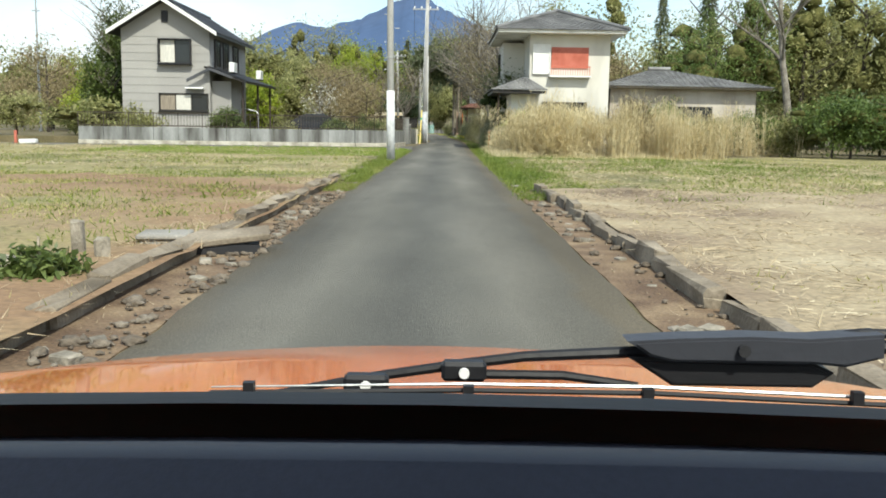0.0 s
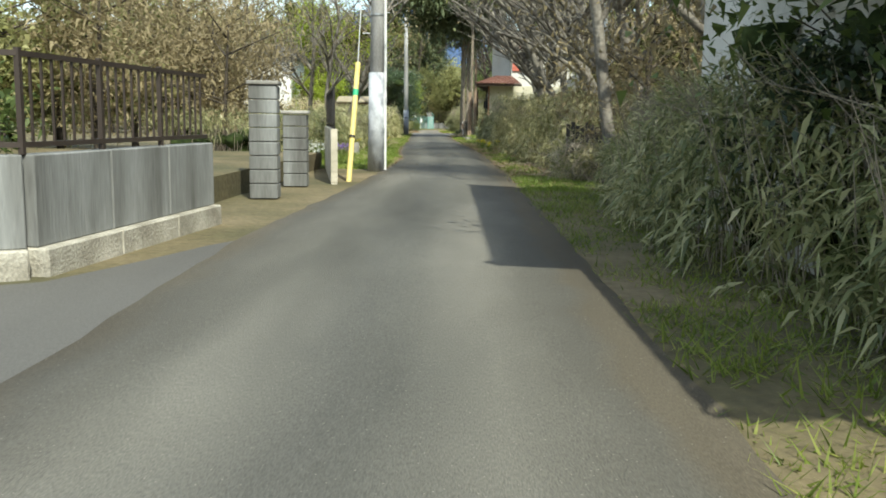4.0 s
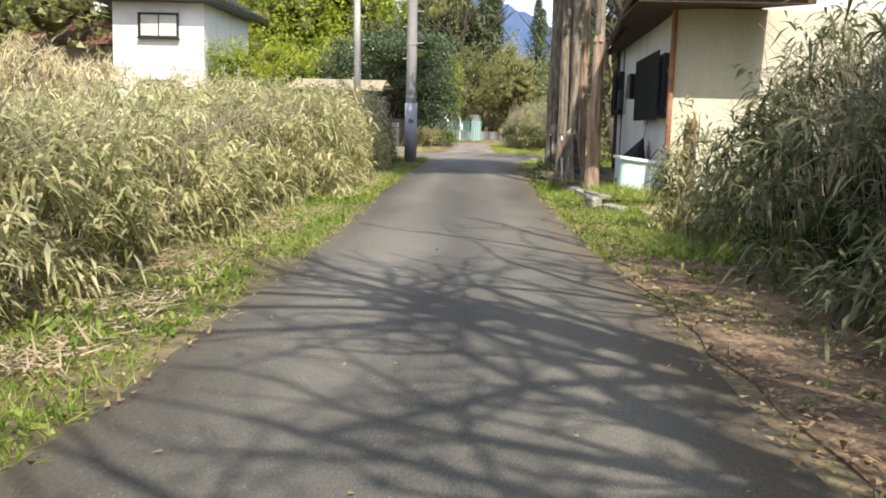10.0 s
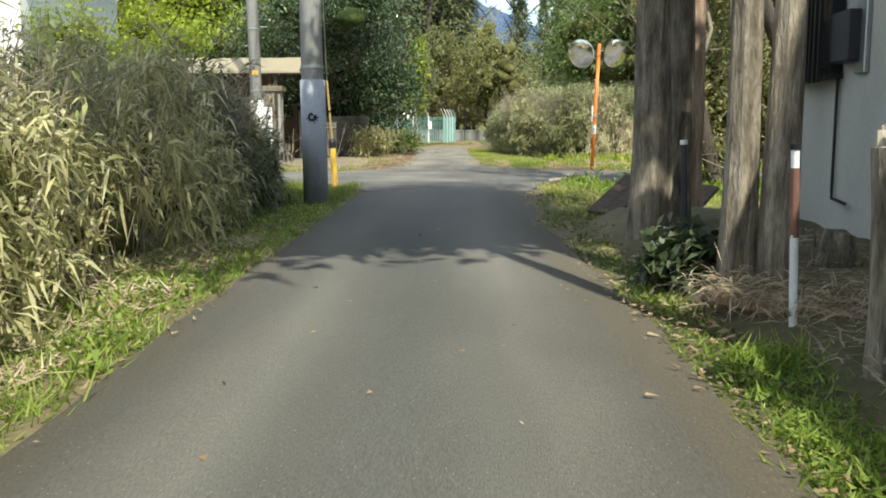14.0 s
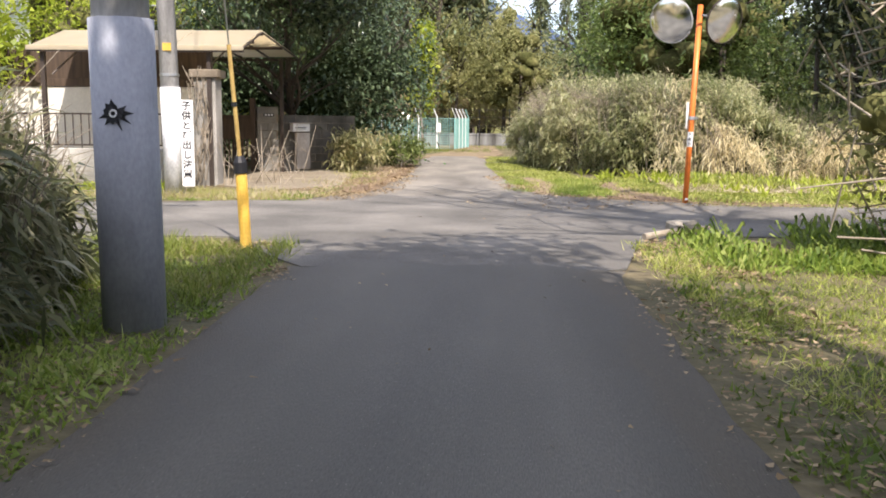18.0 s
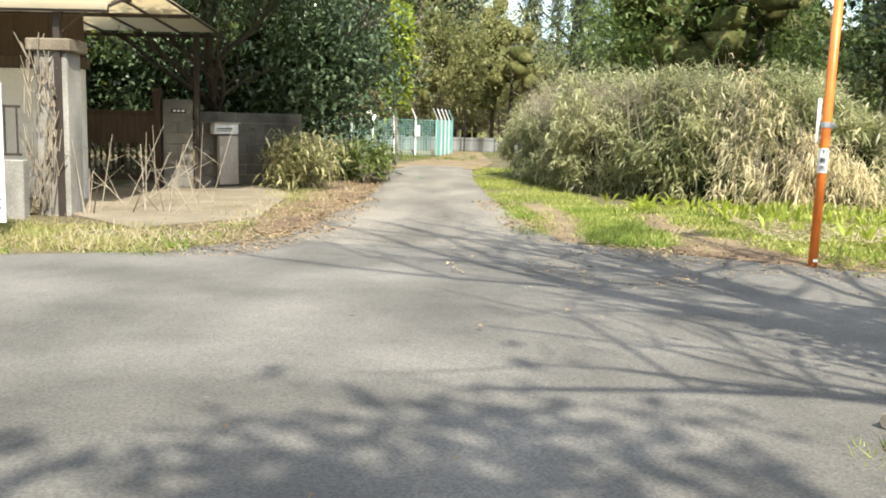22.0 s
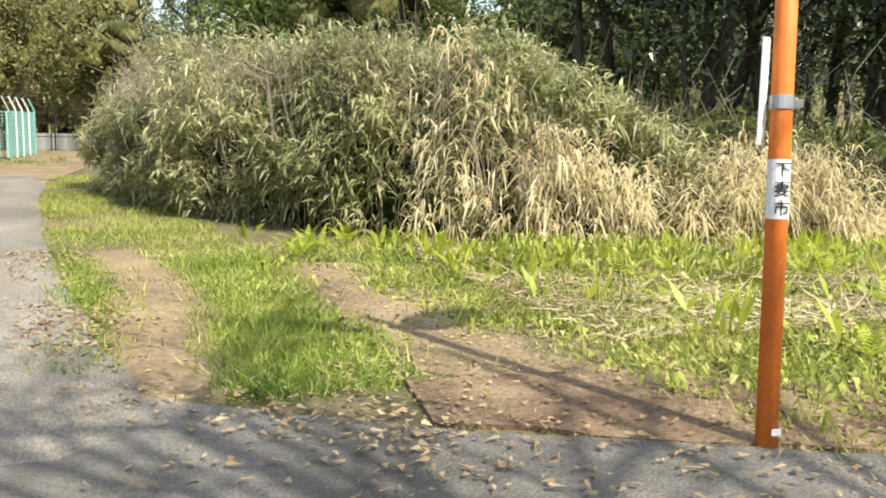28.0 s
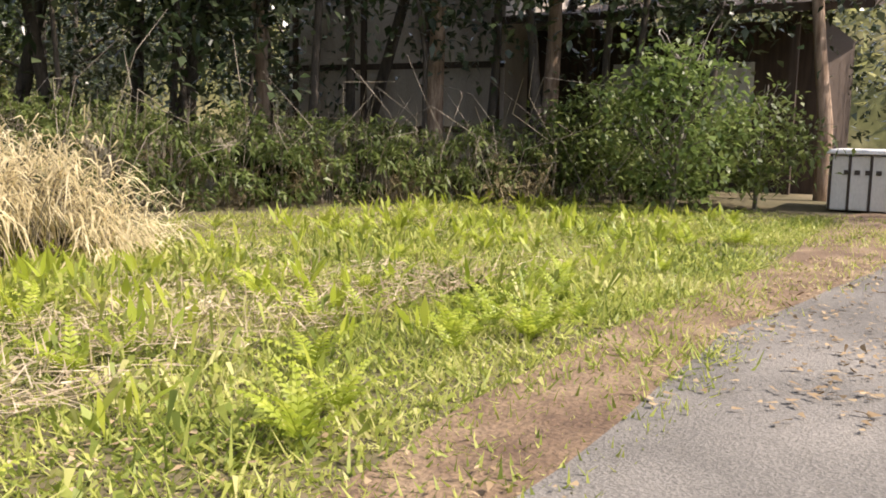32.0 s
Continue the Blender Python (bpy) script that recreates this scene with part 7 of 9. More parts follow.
b.faces.new([b.verts.new((r_ * math.cos(a_), -0.186 + 0.5 * (r_ * math.cos(a_)) ** 2 / 0.18, 1.2 + r_ * math.sin(a_))) for a_, r_ in [(k * 2 * math.pi / 22, (0.04 if k % 2 else 0.075) * R6.uniform(0.6, 1.6)) for k in range(22)]])
part("tar_splash", b, M["black"], p3, "ragged black tar splash")
part("bolt_ring", tube([(0.018 * math.cos(k * 0.63), -0.195, 1.2 + 0.018 * math.sin(k * 0.63)) for k in range(11)], 0.006, 5, cap=False), M["white_paint"], p3)
p4 = utility_pole(-5.8, 118.65, "pale concrete utility pole carrying a white sign strip", 0.155, 10.5, 1.7, "pole_white", -0.2, sheath_r=0.008)
part("yellow_tag", box(-0.08, 0.06, -0.162, -0.152, 2.28, 2.40), M["yellow_paint"], p4)


def cable(name, a, b, sag, label, r=0.012):
    pts = [Vector(a).lerp(Vector(b), k / 14) - Vector((0, 0, sag * 4 * (k / 14) * (1 - k / 14))) for k in range(15)]
    return tagged(part(name, tube(pts, r, 5), M["black_rubber"]), label, "cable", "overhead cables")


for (xa, ya), (xb, yb) in (((-1.75, 30.9), (-1.32, 64.85)), ((-1.32, 64.85), (-2.72, 108.95)), ((-1.75, 30.9), (-1.9, -20)), ((-2.72, 108.95), (-5.8, 118.65))):
    for s, z in ((-0.8, 10.1), (0.8, 10.1), (0.3, 9.3)):
        cable("overhead_cable", (xa + s, ya, z), (xb + s, yb, z), 0.5, "black overhead cable strung between utility poles")

# guard tubes of the stay wires
st = thing("stay_guard", -1.55, 61.4, 0, 0, "yellow plastic guard tube on a leaning stay wire", "stay guard", "stay guards")
part("tube", tube([(0, 0, -0.05), (0.10, 0.75, 2.2)], 0.05, 12), M["guard_pale"], st)
part("tape_band", tube([(0.072, 0.54, 1.57), (0.077, 0.577, 1.69)], 0.054, 12), M["green_tape"], st, "green tape band")
part("clamp", tube([(0.035, 0.262, 0.78), (0.037, 0.277, 0.82)], 0.056, 12), M["dark_metal"], st)
part("wire", tube([(0.10, 0.75, 2.2), (0.23, 3.3, 9.3)], 0.008, 5), M["steel"], st)
st = thing("stay_guard", -2.96, 112.35, 0, 0, "yellow guard tube with a black joint on a stay wire", "stay guard", "stay guards")
part("tube", tube([(0, 0, -0.05), (-0.03, -0.02, 0.72)], 0.055, 12), M["yellow_paint"], st)
part("joint", tube([(-0.03, -0.02, 0.68), (-0.035, -0.022, 0.78), (-0.04, -0.024, 0.84)], [0.066, 0.066, 0.045], 12), M["black"], st)
part("upper_tube", tube([(-0.035, -0.02, 0.8), (-0.10, -0.08, 1.86)], 0.020, 10), M["mustard"], st)
part("black_band", tube([(-0.07, -0.055, 1.30), (-0.072, -0.057, 1.34)], 0.025, 10), M["black"], st)
part("wire", tube([(-0.10, -0.08, 1.86), (0.2, -3.3, 9.4)], 0.008, 5), M["steel"], st)


def words(name, body, size, m, parent, material, extrude=0.001):
    c = bpy.data.curves.new(name, "FONT")
    c.body, c.size, c.extrude, c.align_x, c.align_y = body, size, extrude, "CENTER", "CENTER"
    c.materials.append(material)
    ob = new(name, c)
    ob.parent = parent
    ob.matrix_basis = m
    return ob


sg = thing("sign_board", -5.53, 118.53, 0, 18, "tall narrow white warning sign with black characters on a pole", "sign")
part("board", box(-0.1, 0.1, -0.01, 0.01, 0.1, 1.50, 0.004), M["white_paint"], sg)
for k, ch in enumerate("子供とび出し注意"):
    words("character", ch, 0.15, pose(-0.01, -0.013, 1.40 - 0.158 * k, 90), sg, M["black"]).data.offset = 0.004

# garden wall on the corner with its railing
CORNER = [(-18.6, 46.75), (-15, 47.5), (-9.0, 48.75), (-4.8, 49.75), (-2.75, 50.9), (-2.35, 54.4)]
gw = tagged(new("garden_wall"), "low weathered concrete retaining wall round the grey house's garden", "wall", kind="structure")
rail = thing("railing", 0, 0, 0, 0, "dark metal garden railing on the low wall", "railing")
for (x0, y0), (x1, y1) in zip(CORNER, CORNER[1:]):
    L = math.hypot(x1 - x0, y1 - y0)
    rz = math.degrees(math.atan2(y1 - y0, x1 - x0))
    n = max(1, round(L / 1.35))
    for i in range(n):
        a, c = i * L / n, (i + 1) * L / n
        q = part("wall_panel", box(a + 0.008, c - 0.008, -0.08, 0.10, 0.18, 0.86, 0.01), M["wall_concrete"], gw)
        q.matrix_basis = pose(x0, y0, 0, 0, 0, rz)
        q = part("footing", box(a, c, -0.16, 0.14, -0.06, 0.18, 0.015), M["edging_pale"], gw)
        q.matrix_basis = pose(x0, y0, 0, 0, 0, rz)
        q = part("rail_post", box(a - 0.02, a + 0.02, -0.02, 0.02, 0.86, 1.62), M["brown_metal"], rail)
        q.matrix_basis = pose(x0, y0, 0, 0, 0, rz)
        k = int((c - a) / 0.14)
        for j in range(1, k):
            x = a + (c - a) * j / k
            q = part("bar", box(x - 0.009, x + 0.009, -0.009, 0.009, 0.93, 1.56), M["brown_metal"], rail)
            q.matrix_basis = pose(x0, y0, 0, 0, 0, rz)
    for z in (0.93, 1.58):
        q = part("rail", box(0, L, -0.018, 0.018, z - 0.02, z + 0.02), M["brown_metal"], rail)
        q.matrix_basis = pose(x0, y0, 0, 0, 0, rz)

for x, y, h in ((-2.35, 57.6, 1.6), (-2.3, 60.0, 1.25)):
    gp = thing("gate_pillar", x, y, 0, 4, "stacked pale block gate pillar", "pillar", "gate pillars")
    k = 0
    while (k + 1) * 0.2 <= h:
        part("block", box(-0.2, 0.2, -0.2, 0.2, k * 0.2 - 0.02 * (k == 0), k * 0.2 + 0.19, 0.01), M["wall_concrete"], gp)
        k += 1
    part("cap", box(-0.23, 0.23, -0.23, 0.23, k * 0.2, k * 0.2 + 0.06, 0.015), M["concrete"], gp)


def block_wall(name, x0, y0, x1, y1, rows, label, material="block", bh=0.19, bl=0.39, th=0.12, kind="structure"):
    w = tagged(new(name), label, "wall", kind=kind)
    L = math.hypot(x1 - x0, y1 - y0)
    w.matrix_world = pose(x0, y0, 0, 0, 0, math.degrees(math.atan2(y1 - y0, x1 - x0)))
    gap_ = 0.006 if material == "block" else 0.012
    b = box(0, bl - gap_, -th / 2, th / 2, 0, bh - gap_, 0.005)
    me = bpy.data.meshes.new("block")
    b.to_mesh(me)
    b.free()
    me.materials.append(M[material])
    part("mortar", box(0.01, L - 0.01, -th / 2 + 0.008, th / 2 - 0.008, -0.1, rows * bh - 0.01), M["block" if material == "block" else "old_concrete"], w)
    for r in range(rows):
        x = -bl / 2 * (r % 2)
        while x < L - 0.05:
            s = max(x, 0)
            q = piece("block", me, w, pose(s, 0, r * bh))
            q.scale = ((min(x + bl, L) - s) / bl, 1, 1)
            x += bl
    return w


block_wall("block_wall", -1.72, 60.6, -2.55, 65.9, 5, "low block wall beside the lane with a railing on top")
rl = thing("railing", -1.72, 60.6, 0.95, math.degrees(math.atan2(5.3, -0.83)), "dark metal railing on the block wall", "railing")
for z in (0.08, 0.72):
    part("rail", box(0, 5.36, -0.018, 0.018, z - 0.018, z + 0.018), M["dark_metal"], rl)
for k in range(45):
    x = 0.02 + k * 0.121
    wd = 0.02 if k % 11 == 0 else 0.009
    part("post" if k % 11 == 0 else "bar", box(x - wd, x + wd, -wd, wd, -0.0 if k % 11 == 0 else 0.08, 0.76 if k % 11 == 0 else 0.72), M["dark_metal"], rl)

# convex mirrors on the orange post
mp = thing("traffic_mirror", 2.365, 117.83, 0, 0, "pair of round convex traffic mirrors on an orange post", "traffic mirror")
UP = lambda z, r=0.0, a=0.0: (0.053 * z + r * math.cos(a), 0.085 * z + r * math.sin(a), z)      # along the leaning post
part("post", tube([UP(-0.1), UP(1.3), UP(2.95)], 0.041, 20), M["orange_paint"], mp, smooth=True)
part("clamp", tube([UP(1.235), UP(1.285)], 0.047, 20), M["steel"], mp)
part("clamp_bolt", box(0.108, 0.158, 0.095, 0.12, 1.245, 1.275), M["steel"], mp)
part("clamp_ear", box(0.103, 0.133, 0.09, 0.125, 1.24, 1.28, 0.004), M["steel"], mp)
lb = part("label_plate", tube([UP(0.83), UP(1.05)], 0.0422, 20, cap=False), M["white_paint"], mp, "white wrap-round label")
for k, ch in enumerate("下妻市"):
    z_ = 1.012 - 0.071 * k
    words("character", ch, 0.062, pose(*UP(z_, 0.0436, radians(-112)), 90, 0, -28), mp, M["black"], 0.0012)
part("asset_tag", box(-0.012, 0.03, -0.042, -0.038, 0.03, 0.055), M["white_paint"], mp, "small pale tag with worn print")
part("back_plate", box(-0.012, 0.024, 0.135, 0.145, 1.10, 1.50, 0.004), M["white_paint"], mp, "narrow white plate along the post")
for dx, rz, nm in ((-0.27, -36, "lit"), (0.52, 30, "dark")):
    c = Vector((dx, 0.25, 2.72))
    e = new("mirror_head")
    e.parent = mp
    e.matrix_basis = pose(*c, 15, 0, rz)
    b = bmesh.new()
    bmesh.ops.create_uvsphere(b, u_segments=32, v_segments=20, radius=1.0)
    bmesh.ops.delete(b, geom=[v for v in b.verts if v.co.z < 0.55], context="VERTS")
    zmax = 1.0
    rim = max(math.hypot(v.co.x, v.co.y) for v in b.verts)
    for v in b.verts:
        x, y, z = v.co
        v.co = (x / rim * 0.33, -(z - 0.55) / 0.45 * 0.05 - 0.01, y / rim * 0.33)
    part("mirror_face", b, M["mirror"], e, smooth=True)
    b = bmesh.new()
    bmesh.ops.create_circle(b, segments=32, radius=0.33, cap_ends=True)
    for v in b.verts:
        v.co = (v.co.x, 0.03, v.co.y)
    part("mirror_back", b, M["brown_metal"], e)
    ring = [(0.335 * math.cos(2 * math.pi * k / 32), -0.005, 0.335 * math.sin(2 * math.pi * k / 32)) for k in range(33)]
    part("rim", tube(ring, 0.013, 6, cap=False), M["brown_metal"] if nm == "dark" else M["pole"], e)
    part("bracket", tube([(0, 0.03, 0), (-dx * 0.9 * math.cos(radians(rz)), 0.05, 0.05)], 0.018, 8), M["steel"], e)

# yard across the crossing: wall, railing, pillar, carport, gate
yw = tagged(new("yard_wall"), "old low concrete yard wall, stained", "wall", kind="structure")
for i in range(5):
    part("wall_panel", box(-11.6 + i * 1.12, -10.49 + i * 1.12, 120.1, 120.25, -0.05, 0.66, 0.012), M["concrete"], yw)
rl = thing("railing", -11.6, 120.17, 0.66, 0, "rusty brown metal railing on the yard wall", "railing")
for z in (0.06, 0.62):
    part("rail", box(0, 5.55, -0.015, 0.015, z - 0.015, z + 0.015), M["brown_metal"], rl)
for k in range(38):
    x = 0.03 + k * 0.148
    part("bar", box(x - 0.009, x + 0.009, -0.009, 0.009, 0.0 if k % 8 == 0 else 0.06, 0.64), M["brown_metal"], rl)
sc = thing("wall_screen", -8.6, 122.6, 0, 0, "pale stained screen wall under the carport", "wall")
part("panel", box(-2.6, 2.3, -0.05, 0.05, 0, 1.85, 0.01), M["white_wall"], sc)
part("cap", box(-2.65, 2.35, -0.08, 0.08, 1.85, 2.02, 0.01), M["wood_dark"], sc)
part("upper_boarding", box(-2.6, 2.3, -0.03, 0.03, 2.02, 2.6, 0.01), M["wood_dark"], sc)
pl = thing("gate_pillar", -5.85, 120.75, 0, 0, "square pale concrete gate pillar with dry creeper", "pillar", "gate pillars")
part("shaft", box(-0.2, 0.2, -0.2, 0.2, -0.05, 1.95, 0.012), M["concrete"], pl)
part("cap", box(-0.27, 0.27, -0.27, 0.27, 1.95, 2.1, 0.015), M["old_concrete"], pl)
cp = thing("carport", -7.1, 122.9, 0, 0, "old low-ridged carport with yellowed translucent roof sheets", "carport")
EAVE_F, RIDGE, EAVE_B = (-2.5, 2.50), (-1.0, 2.93), (2.4, 2.66)          # y and z of the roof's lines
for x, y, z in ((-1.75, -2.35, 2.46), (1.35, -2.35, 2.46), (1.65, 2.25, 2.62), (-1.75, 2.25, 2.62)):
    part("post", box(x - 0.04, x + 0.04, y - 0.04, y + 0.04, -0.05, z), M["brown_metal"], cp)
for k in range(6):
    x0 = -1.95 + k * 0.66
    lift = 0.008 * (k % 2)
    for (ya, za), (yb, zb) in ((EAVE_F, RIDGE), (RIDGE, EAVE_B)):
        solid(cp, "roof_sheet", [(x0, ya, za + lift), (x0 + 0.65, ya, za + lift), (x0 + 0.65, yb, zb + lift), (x0, yb, zb + lift)], 0.01, M["plastic_sheet"])
for k in range(7):
    x0 = -1.95 + k * 0.66
    for (ya, za), (yb, zb) in ((EAVE_F, RIDGE), (RIDGE, EAVE_B)):
        part("rafter", tube([(x0, ya, za - 0.035), (x0, yb, zb - 0.035)], 0.02, 6), M["brown_metal"], cp)
for y, z in (EAVE_F, (-1.75, 2.715), RIDGE, (0.7, 2.795), EAVE_B):
    part("purlin", box(-1.97, 2.03, y - 0.025, y + 0.025, z - 0.10, z - 0.045), M["brown_metal"], cp)
part("eave_strip", box(-1.97, 2.03, -2.545, -2.51, 2.43, 2.515), M["plastic_sheet"], cp, "cracked pale eave strip")
for sx in (-1.6, 1.2):
    part("brace", tube([(sx, -2.33, 2.0), (sx + 0.4, -1.9, 2.55)], 0.018, 6), M["brown_metal"], cp)
gt = thing("wooden_gate", -6.75, 125.2, 0, 0, "dark weathered slatted wooden gate, closed", "gate")
for z in (0.12, 0.75, 1.22):
    part("rail", box(-0.75, 0.55, -0.03, 0.03, z, z + 0.09), M["wood_dark"], gt)
for k in range(13):
    x = -0.73 + k * 0.105
    part("slat", box(x, x + 0.035, -0.02, 0.02, 0.2, 0.75), M["wood_dark"], gt)
part("upper_panel", box(-0.73, 0.53, -0.015, 0.015, 0.84, 1.22), M["wood_dark"], gt)
for x in (-0.8, 0.6):
    part("post", box(x - 0.06, x + 0.06, -0.06, 0.06, -0.05, 1.7), M["wood_dark"], gt)
# Pier and wall blocks carry the evergreen's shade in their colour.
block_wall("block_wall_gate", -6.08, 125.25, -5.62, 125.45, 8, "old stacked block pier by the gate, coloured dark for shade", "shade_block", 0.19, 0.46, 0.2)
block_wall("block_wall_yard", -5.6, 125.7, -4.1, 127.4, 7, "grey block wall overgrown at its end, coloured dark for shade", "deep_shade_block", 0.19, 0.39, 0.15)
pn = thing("plaster_panel", -5.19, 125.98, 0, 48, "pale plaster panel let into the block wall", "panel")
part("panel", box(-0.2, 0.2, -0.125, -0.03, 0.02, 0.90, 0.01), M["dingy_shade_wall"], pn)
mb = thing("mailbox", -5.25, 125.95, 0.93, 48, "pale metal letter slot box set on the block wall", "mailbox")
part("body", box(-0.25, 0.25, -0.17, -0.02, 0.0, 0.19, 0.012), M["white_paint"], mb)
part("flap", box(-0.21, 0.13, -0.185, -0.17, 0.05, 0.11, 0.006), M["aluminium"], mb)
part("slot", box(-0.2, 0.12, -0.188, -0.185, 0.095, 0.108), M["black"], mb)
part("hood", box(-0.27, 0.27, -0.21, -0.01, 0.19, 0.21, 0.006), M["dingy_shade_wall"], mb)
np_ = thing("name_plate", -5.8, 125.2, 1.28, 24, "small dark plate with pale marks on the gate pier", "plate")
part("plate", box(-0.12, 0.12, -0.13, -0.11, 0, 0.07), M["black"], np_)
for k in range(3):
    part("mark", box(-0.09 + k * 0.07, -0.045 + k * 0.07, -0.134, -0.13, 0.02, 0.055), M["white_paint"], np_)

# mesh enclosure and wall at the lane's end
gf = thing("mesh_fence", -3.4, 144.4, 0, 0, "mint-green wire mesh enclosure with outward-leaning tops", "fence")
for a, c, n in (((-1.9, 0.3), (1.4, 0.0), 4), ((1.4, 0.0), (1.9, 4.0), 4), ((-1.9, 0.3), (-4.6, 1.2), 3)):
    for i in range(n + 1):
        t = i / n
        x, y = a[0] + (c[0] - a[0]) * t, a[1] + (c[1] - a[1]) * t
        part("post", tube([(x, y, -0.05), (x, y, 1.42), (x - 0.16, y - 0.12, 1.8)], 0.028, 8), M["white_paint"] if i < n else M["mint_paint"], gf)
    L = math.hypot(c[0] - a[0], c[1] - a[1])
    d = ((c[0] - a[0]) / L, (c[1] - a[1]) / L)
    segs = []
    for z in np.arange(0.05, 1.4, 0.1):
        segs.append((a[0], a[1], z, c[0], c[1], z, 0.008, 0.008))
    for s in np.arange(0.05, L, 0.1):
        segs.append((a[0] + d[0] * s, a[1] + d[1] * s, 0.02, a[0] + d[0] * s, a[1] + d[1] * s, 1.38, 0.009, 0.009))
    bars_mesh("mesh_panel", segs, M["mint_paint"], gf, 4)
part("gate_panel", box(1.36, 1.42, -0.5, 0.35, 0.05, 1.35), M["mint_paint"], gf)
part("notice", box(0.55, 0.75, -0.02, 0.05, 0.75, 1.15), M["white_paint"], gf)
lw2 = tagged(new("low_white_wall"), "low pale concrete wall across the end of the lane", "wall", kind="structure")
for i in range(12):
    part("wall_panel", box(-9 + i * 2, -7.02 + i * 2, 153.0, 153.2, -0.05, 0.62, 0.01), M["wall_concrete"], lw2)
bf = thing("bar_fence", -9, 152.6, 0, 0, "thin black post-and-wire fence", "fence")
for i in range(15):
    part("post", tube([(i * 1.6, 0, -0.05), (i * 1.6, 0, 1.9)], 0.03, 6), M["black"], bf)
for z in (0.5, 1.0, 1.45, 1.85):
    part("wire", tube([(0, 0, z), (22.4, 0, z)], 0.01, 4), M["black"], bf)

# ---- the orange car at the start of the lane ----
car = thing("car", 0, 0, 0, 0, "orange car with black wipers and dark dashboard on the lane", "car")
prof = [(0.80, 0.893), (0.95, 0.862), (1.2, 0.826), (1.5, 0.774), (1.75, 0.70), (1.9, 0.60), (1.95, 0.45)]
b = bmesh.new()
rows_ = []
for y, z in prof:
    rows_.append([b.verts.new((x, y - 0.10 * (x / 0.8) ** 2 * (y > 1.2), z - 0.05 * (x / 0.8) ** 2)) for x in np.linspace(-0.8, 0.8, 17)])
for p, q in zip(rows_, rows_[1:]):
    for i in range(16):
        b.faces.new((p[i], p[i + 1], q[i + 1], q[i]))
part("bonnet", b, M["car_orange"], car, smooth=True)
part("body", box(-0.82, 0.82, -2.5, 0.8, 0.28, 0.72, 0.08), M["car_orange"], car)
part("front_body", box(-0.81, 0.81, 0.8, 1.88, 0.28, 0.52, 0.06), M["car_orange"], car)
for sx in (-1, 1):
    solid(car, "wing_panel", [(sx * 0.80, 0.8, 0.84), (sx * 0.82, 0.8, 0.80), (sx * 0.82, 1.8, 0.60), (sx * 0.78, 1.8, 0.62)], 0.24, M["car_orange"])
b = bmesh.new()
rows_ = []
for y, z in ((0.50, 0.985), (0.56, 0.974), (0.64, 0.944), (0.70, 0.93), (0.80, 0.885), (0.82, 0.84)):
    rows_.append([b.verts.new((x, y, z - 0.04 * (x / 0.8) ** 2)) for x in np.linspace(-0.8, 0.8, 13)])
for p, q in zip(rows_, rows_[1:]):
    for i in range(12):
        b.faces.new((p[i], p[i + 1], q[i + 1], q[i]))
part("cowl", b, M["black_rubber"], car, smooth=True)
b = bmesh.new()
rows_ = []
for y, z in ((-0.05, 0.70), (0.02, 0.93), (0.08, 0.99), (0.16, 1.015), (0.26, 1.017), (0.30, 1.012), (0.315, 1.022), (0.40, 0.998), (0.42, 0.985), (0.52, 0.958), (0.56, 0.93)):
    rows_.append([b.verts.new((x, y, z - 0.012 * (x / 0.5) ** 2)) for x in np.linspace(-0.78, 0.78, 15)])
for p, q in zip(rows_, rows_[1:]):
    for i in range(14):
        b.faces.new((p[i], p[i + 1], q[i + 1], q[i]))
part("dashboard", b, M["dash"], car, smooth=True)
# Thin tube that paints the dashboard's reflected highlight.
part("dash_glint", tube([(-0.5, 0.33, 1.002), (-0.17, 0.33, 1.012), (0, 0.33, 1.0135), (0.17, 0.33, 1.009), (0.5, 0.33, 0.99)], 0.0018, 6), M["dash_glint_tone"], car)
wp = new("wiper")
wp.parent = car
part("arm", tube([(-0.15, 0.72, 0.921), (-0.06, 0.72, 0.938), (0.02, 0.72, 0.951), (0.07, 0.72, 0.958), (0.17, 0.72, 0.964), (0.40, 0.72, 0.972)], [0.002, 0.004, 0.0045, 0.0045, 0.005, 0.006], 8), M["black"], wp)
part("lower_arm", tube([(0.02, 0.715, 0.944), (0.10, 0.715, 0.944), (0.16, 0.71, 0.938)], [0.004, 0.004, 0.003], 8), M["black"], wp)
part("blade", tube([(-0.17, 0.66, 0.946), (0.02, 0.66, 0.9515), (0.16, 0.66, 0.9515), (0.45, 0.66, 0.942)], [0.0006, 0.0013, 0.0015, 0.0015], 6), M["steel"], wp)
part("rubber", tube([(-0.17, 0.655, 0.943), (0.02, 0.655, 0.948), (0.16, 0.655, 0.948), (0.45, 0.655, 0.938)], 0.002, 6), M["black_rubber"], wp)
for x, z in ((-0.058, 0.937), (0.02, 0.949)):
    part("joint", box(x - 0.018, x + 0.018, 0.70, 0.715, z - 0.008, z + 0.008, 0.003), M["black"], wp)
    part("rivet", tube([(x, 0.696, z), (x, 0.70, z)], 0.0042, 10), M["white_paint"], wp)
for x in (-0.14, 0.022, 0.155, 0.31):
    part("clip", box(x - 0.004, x + 0.004, 0.648, 0.655, 0.943, 0.953), M["black"], wp)
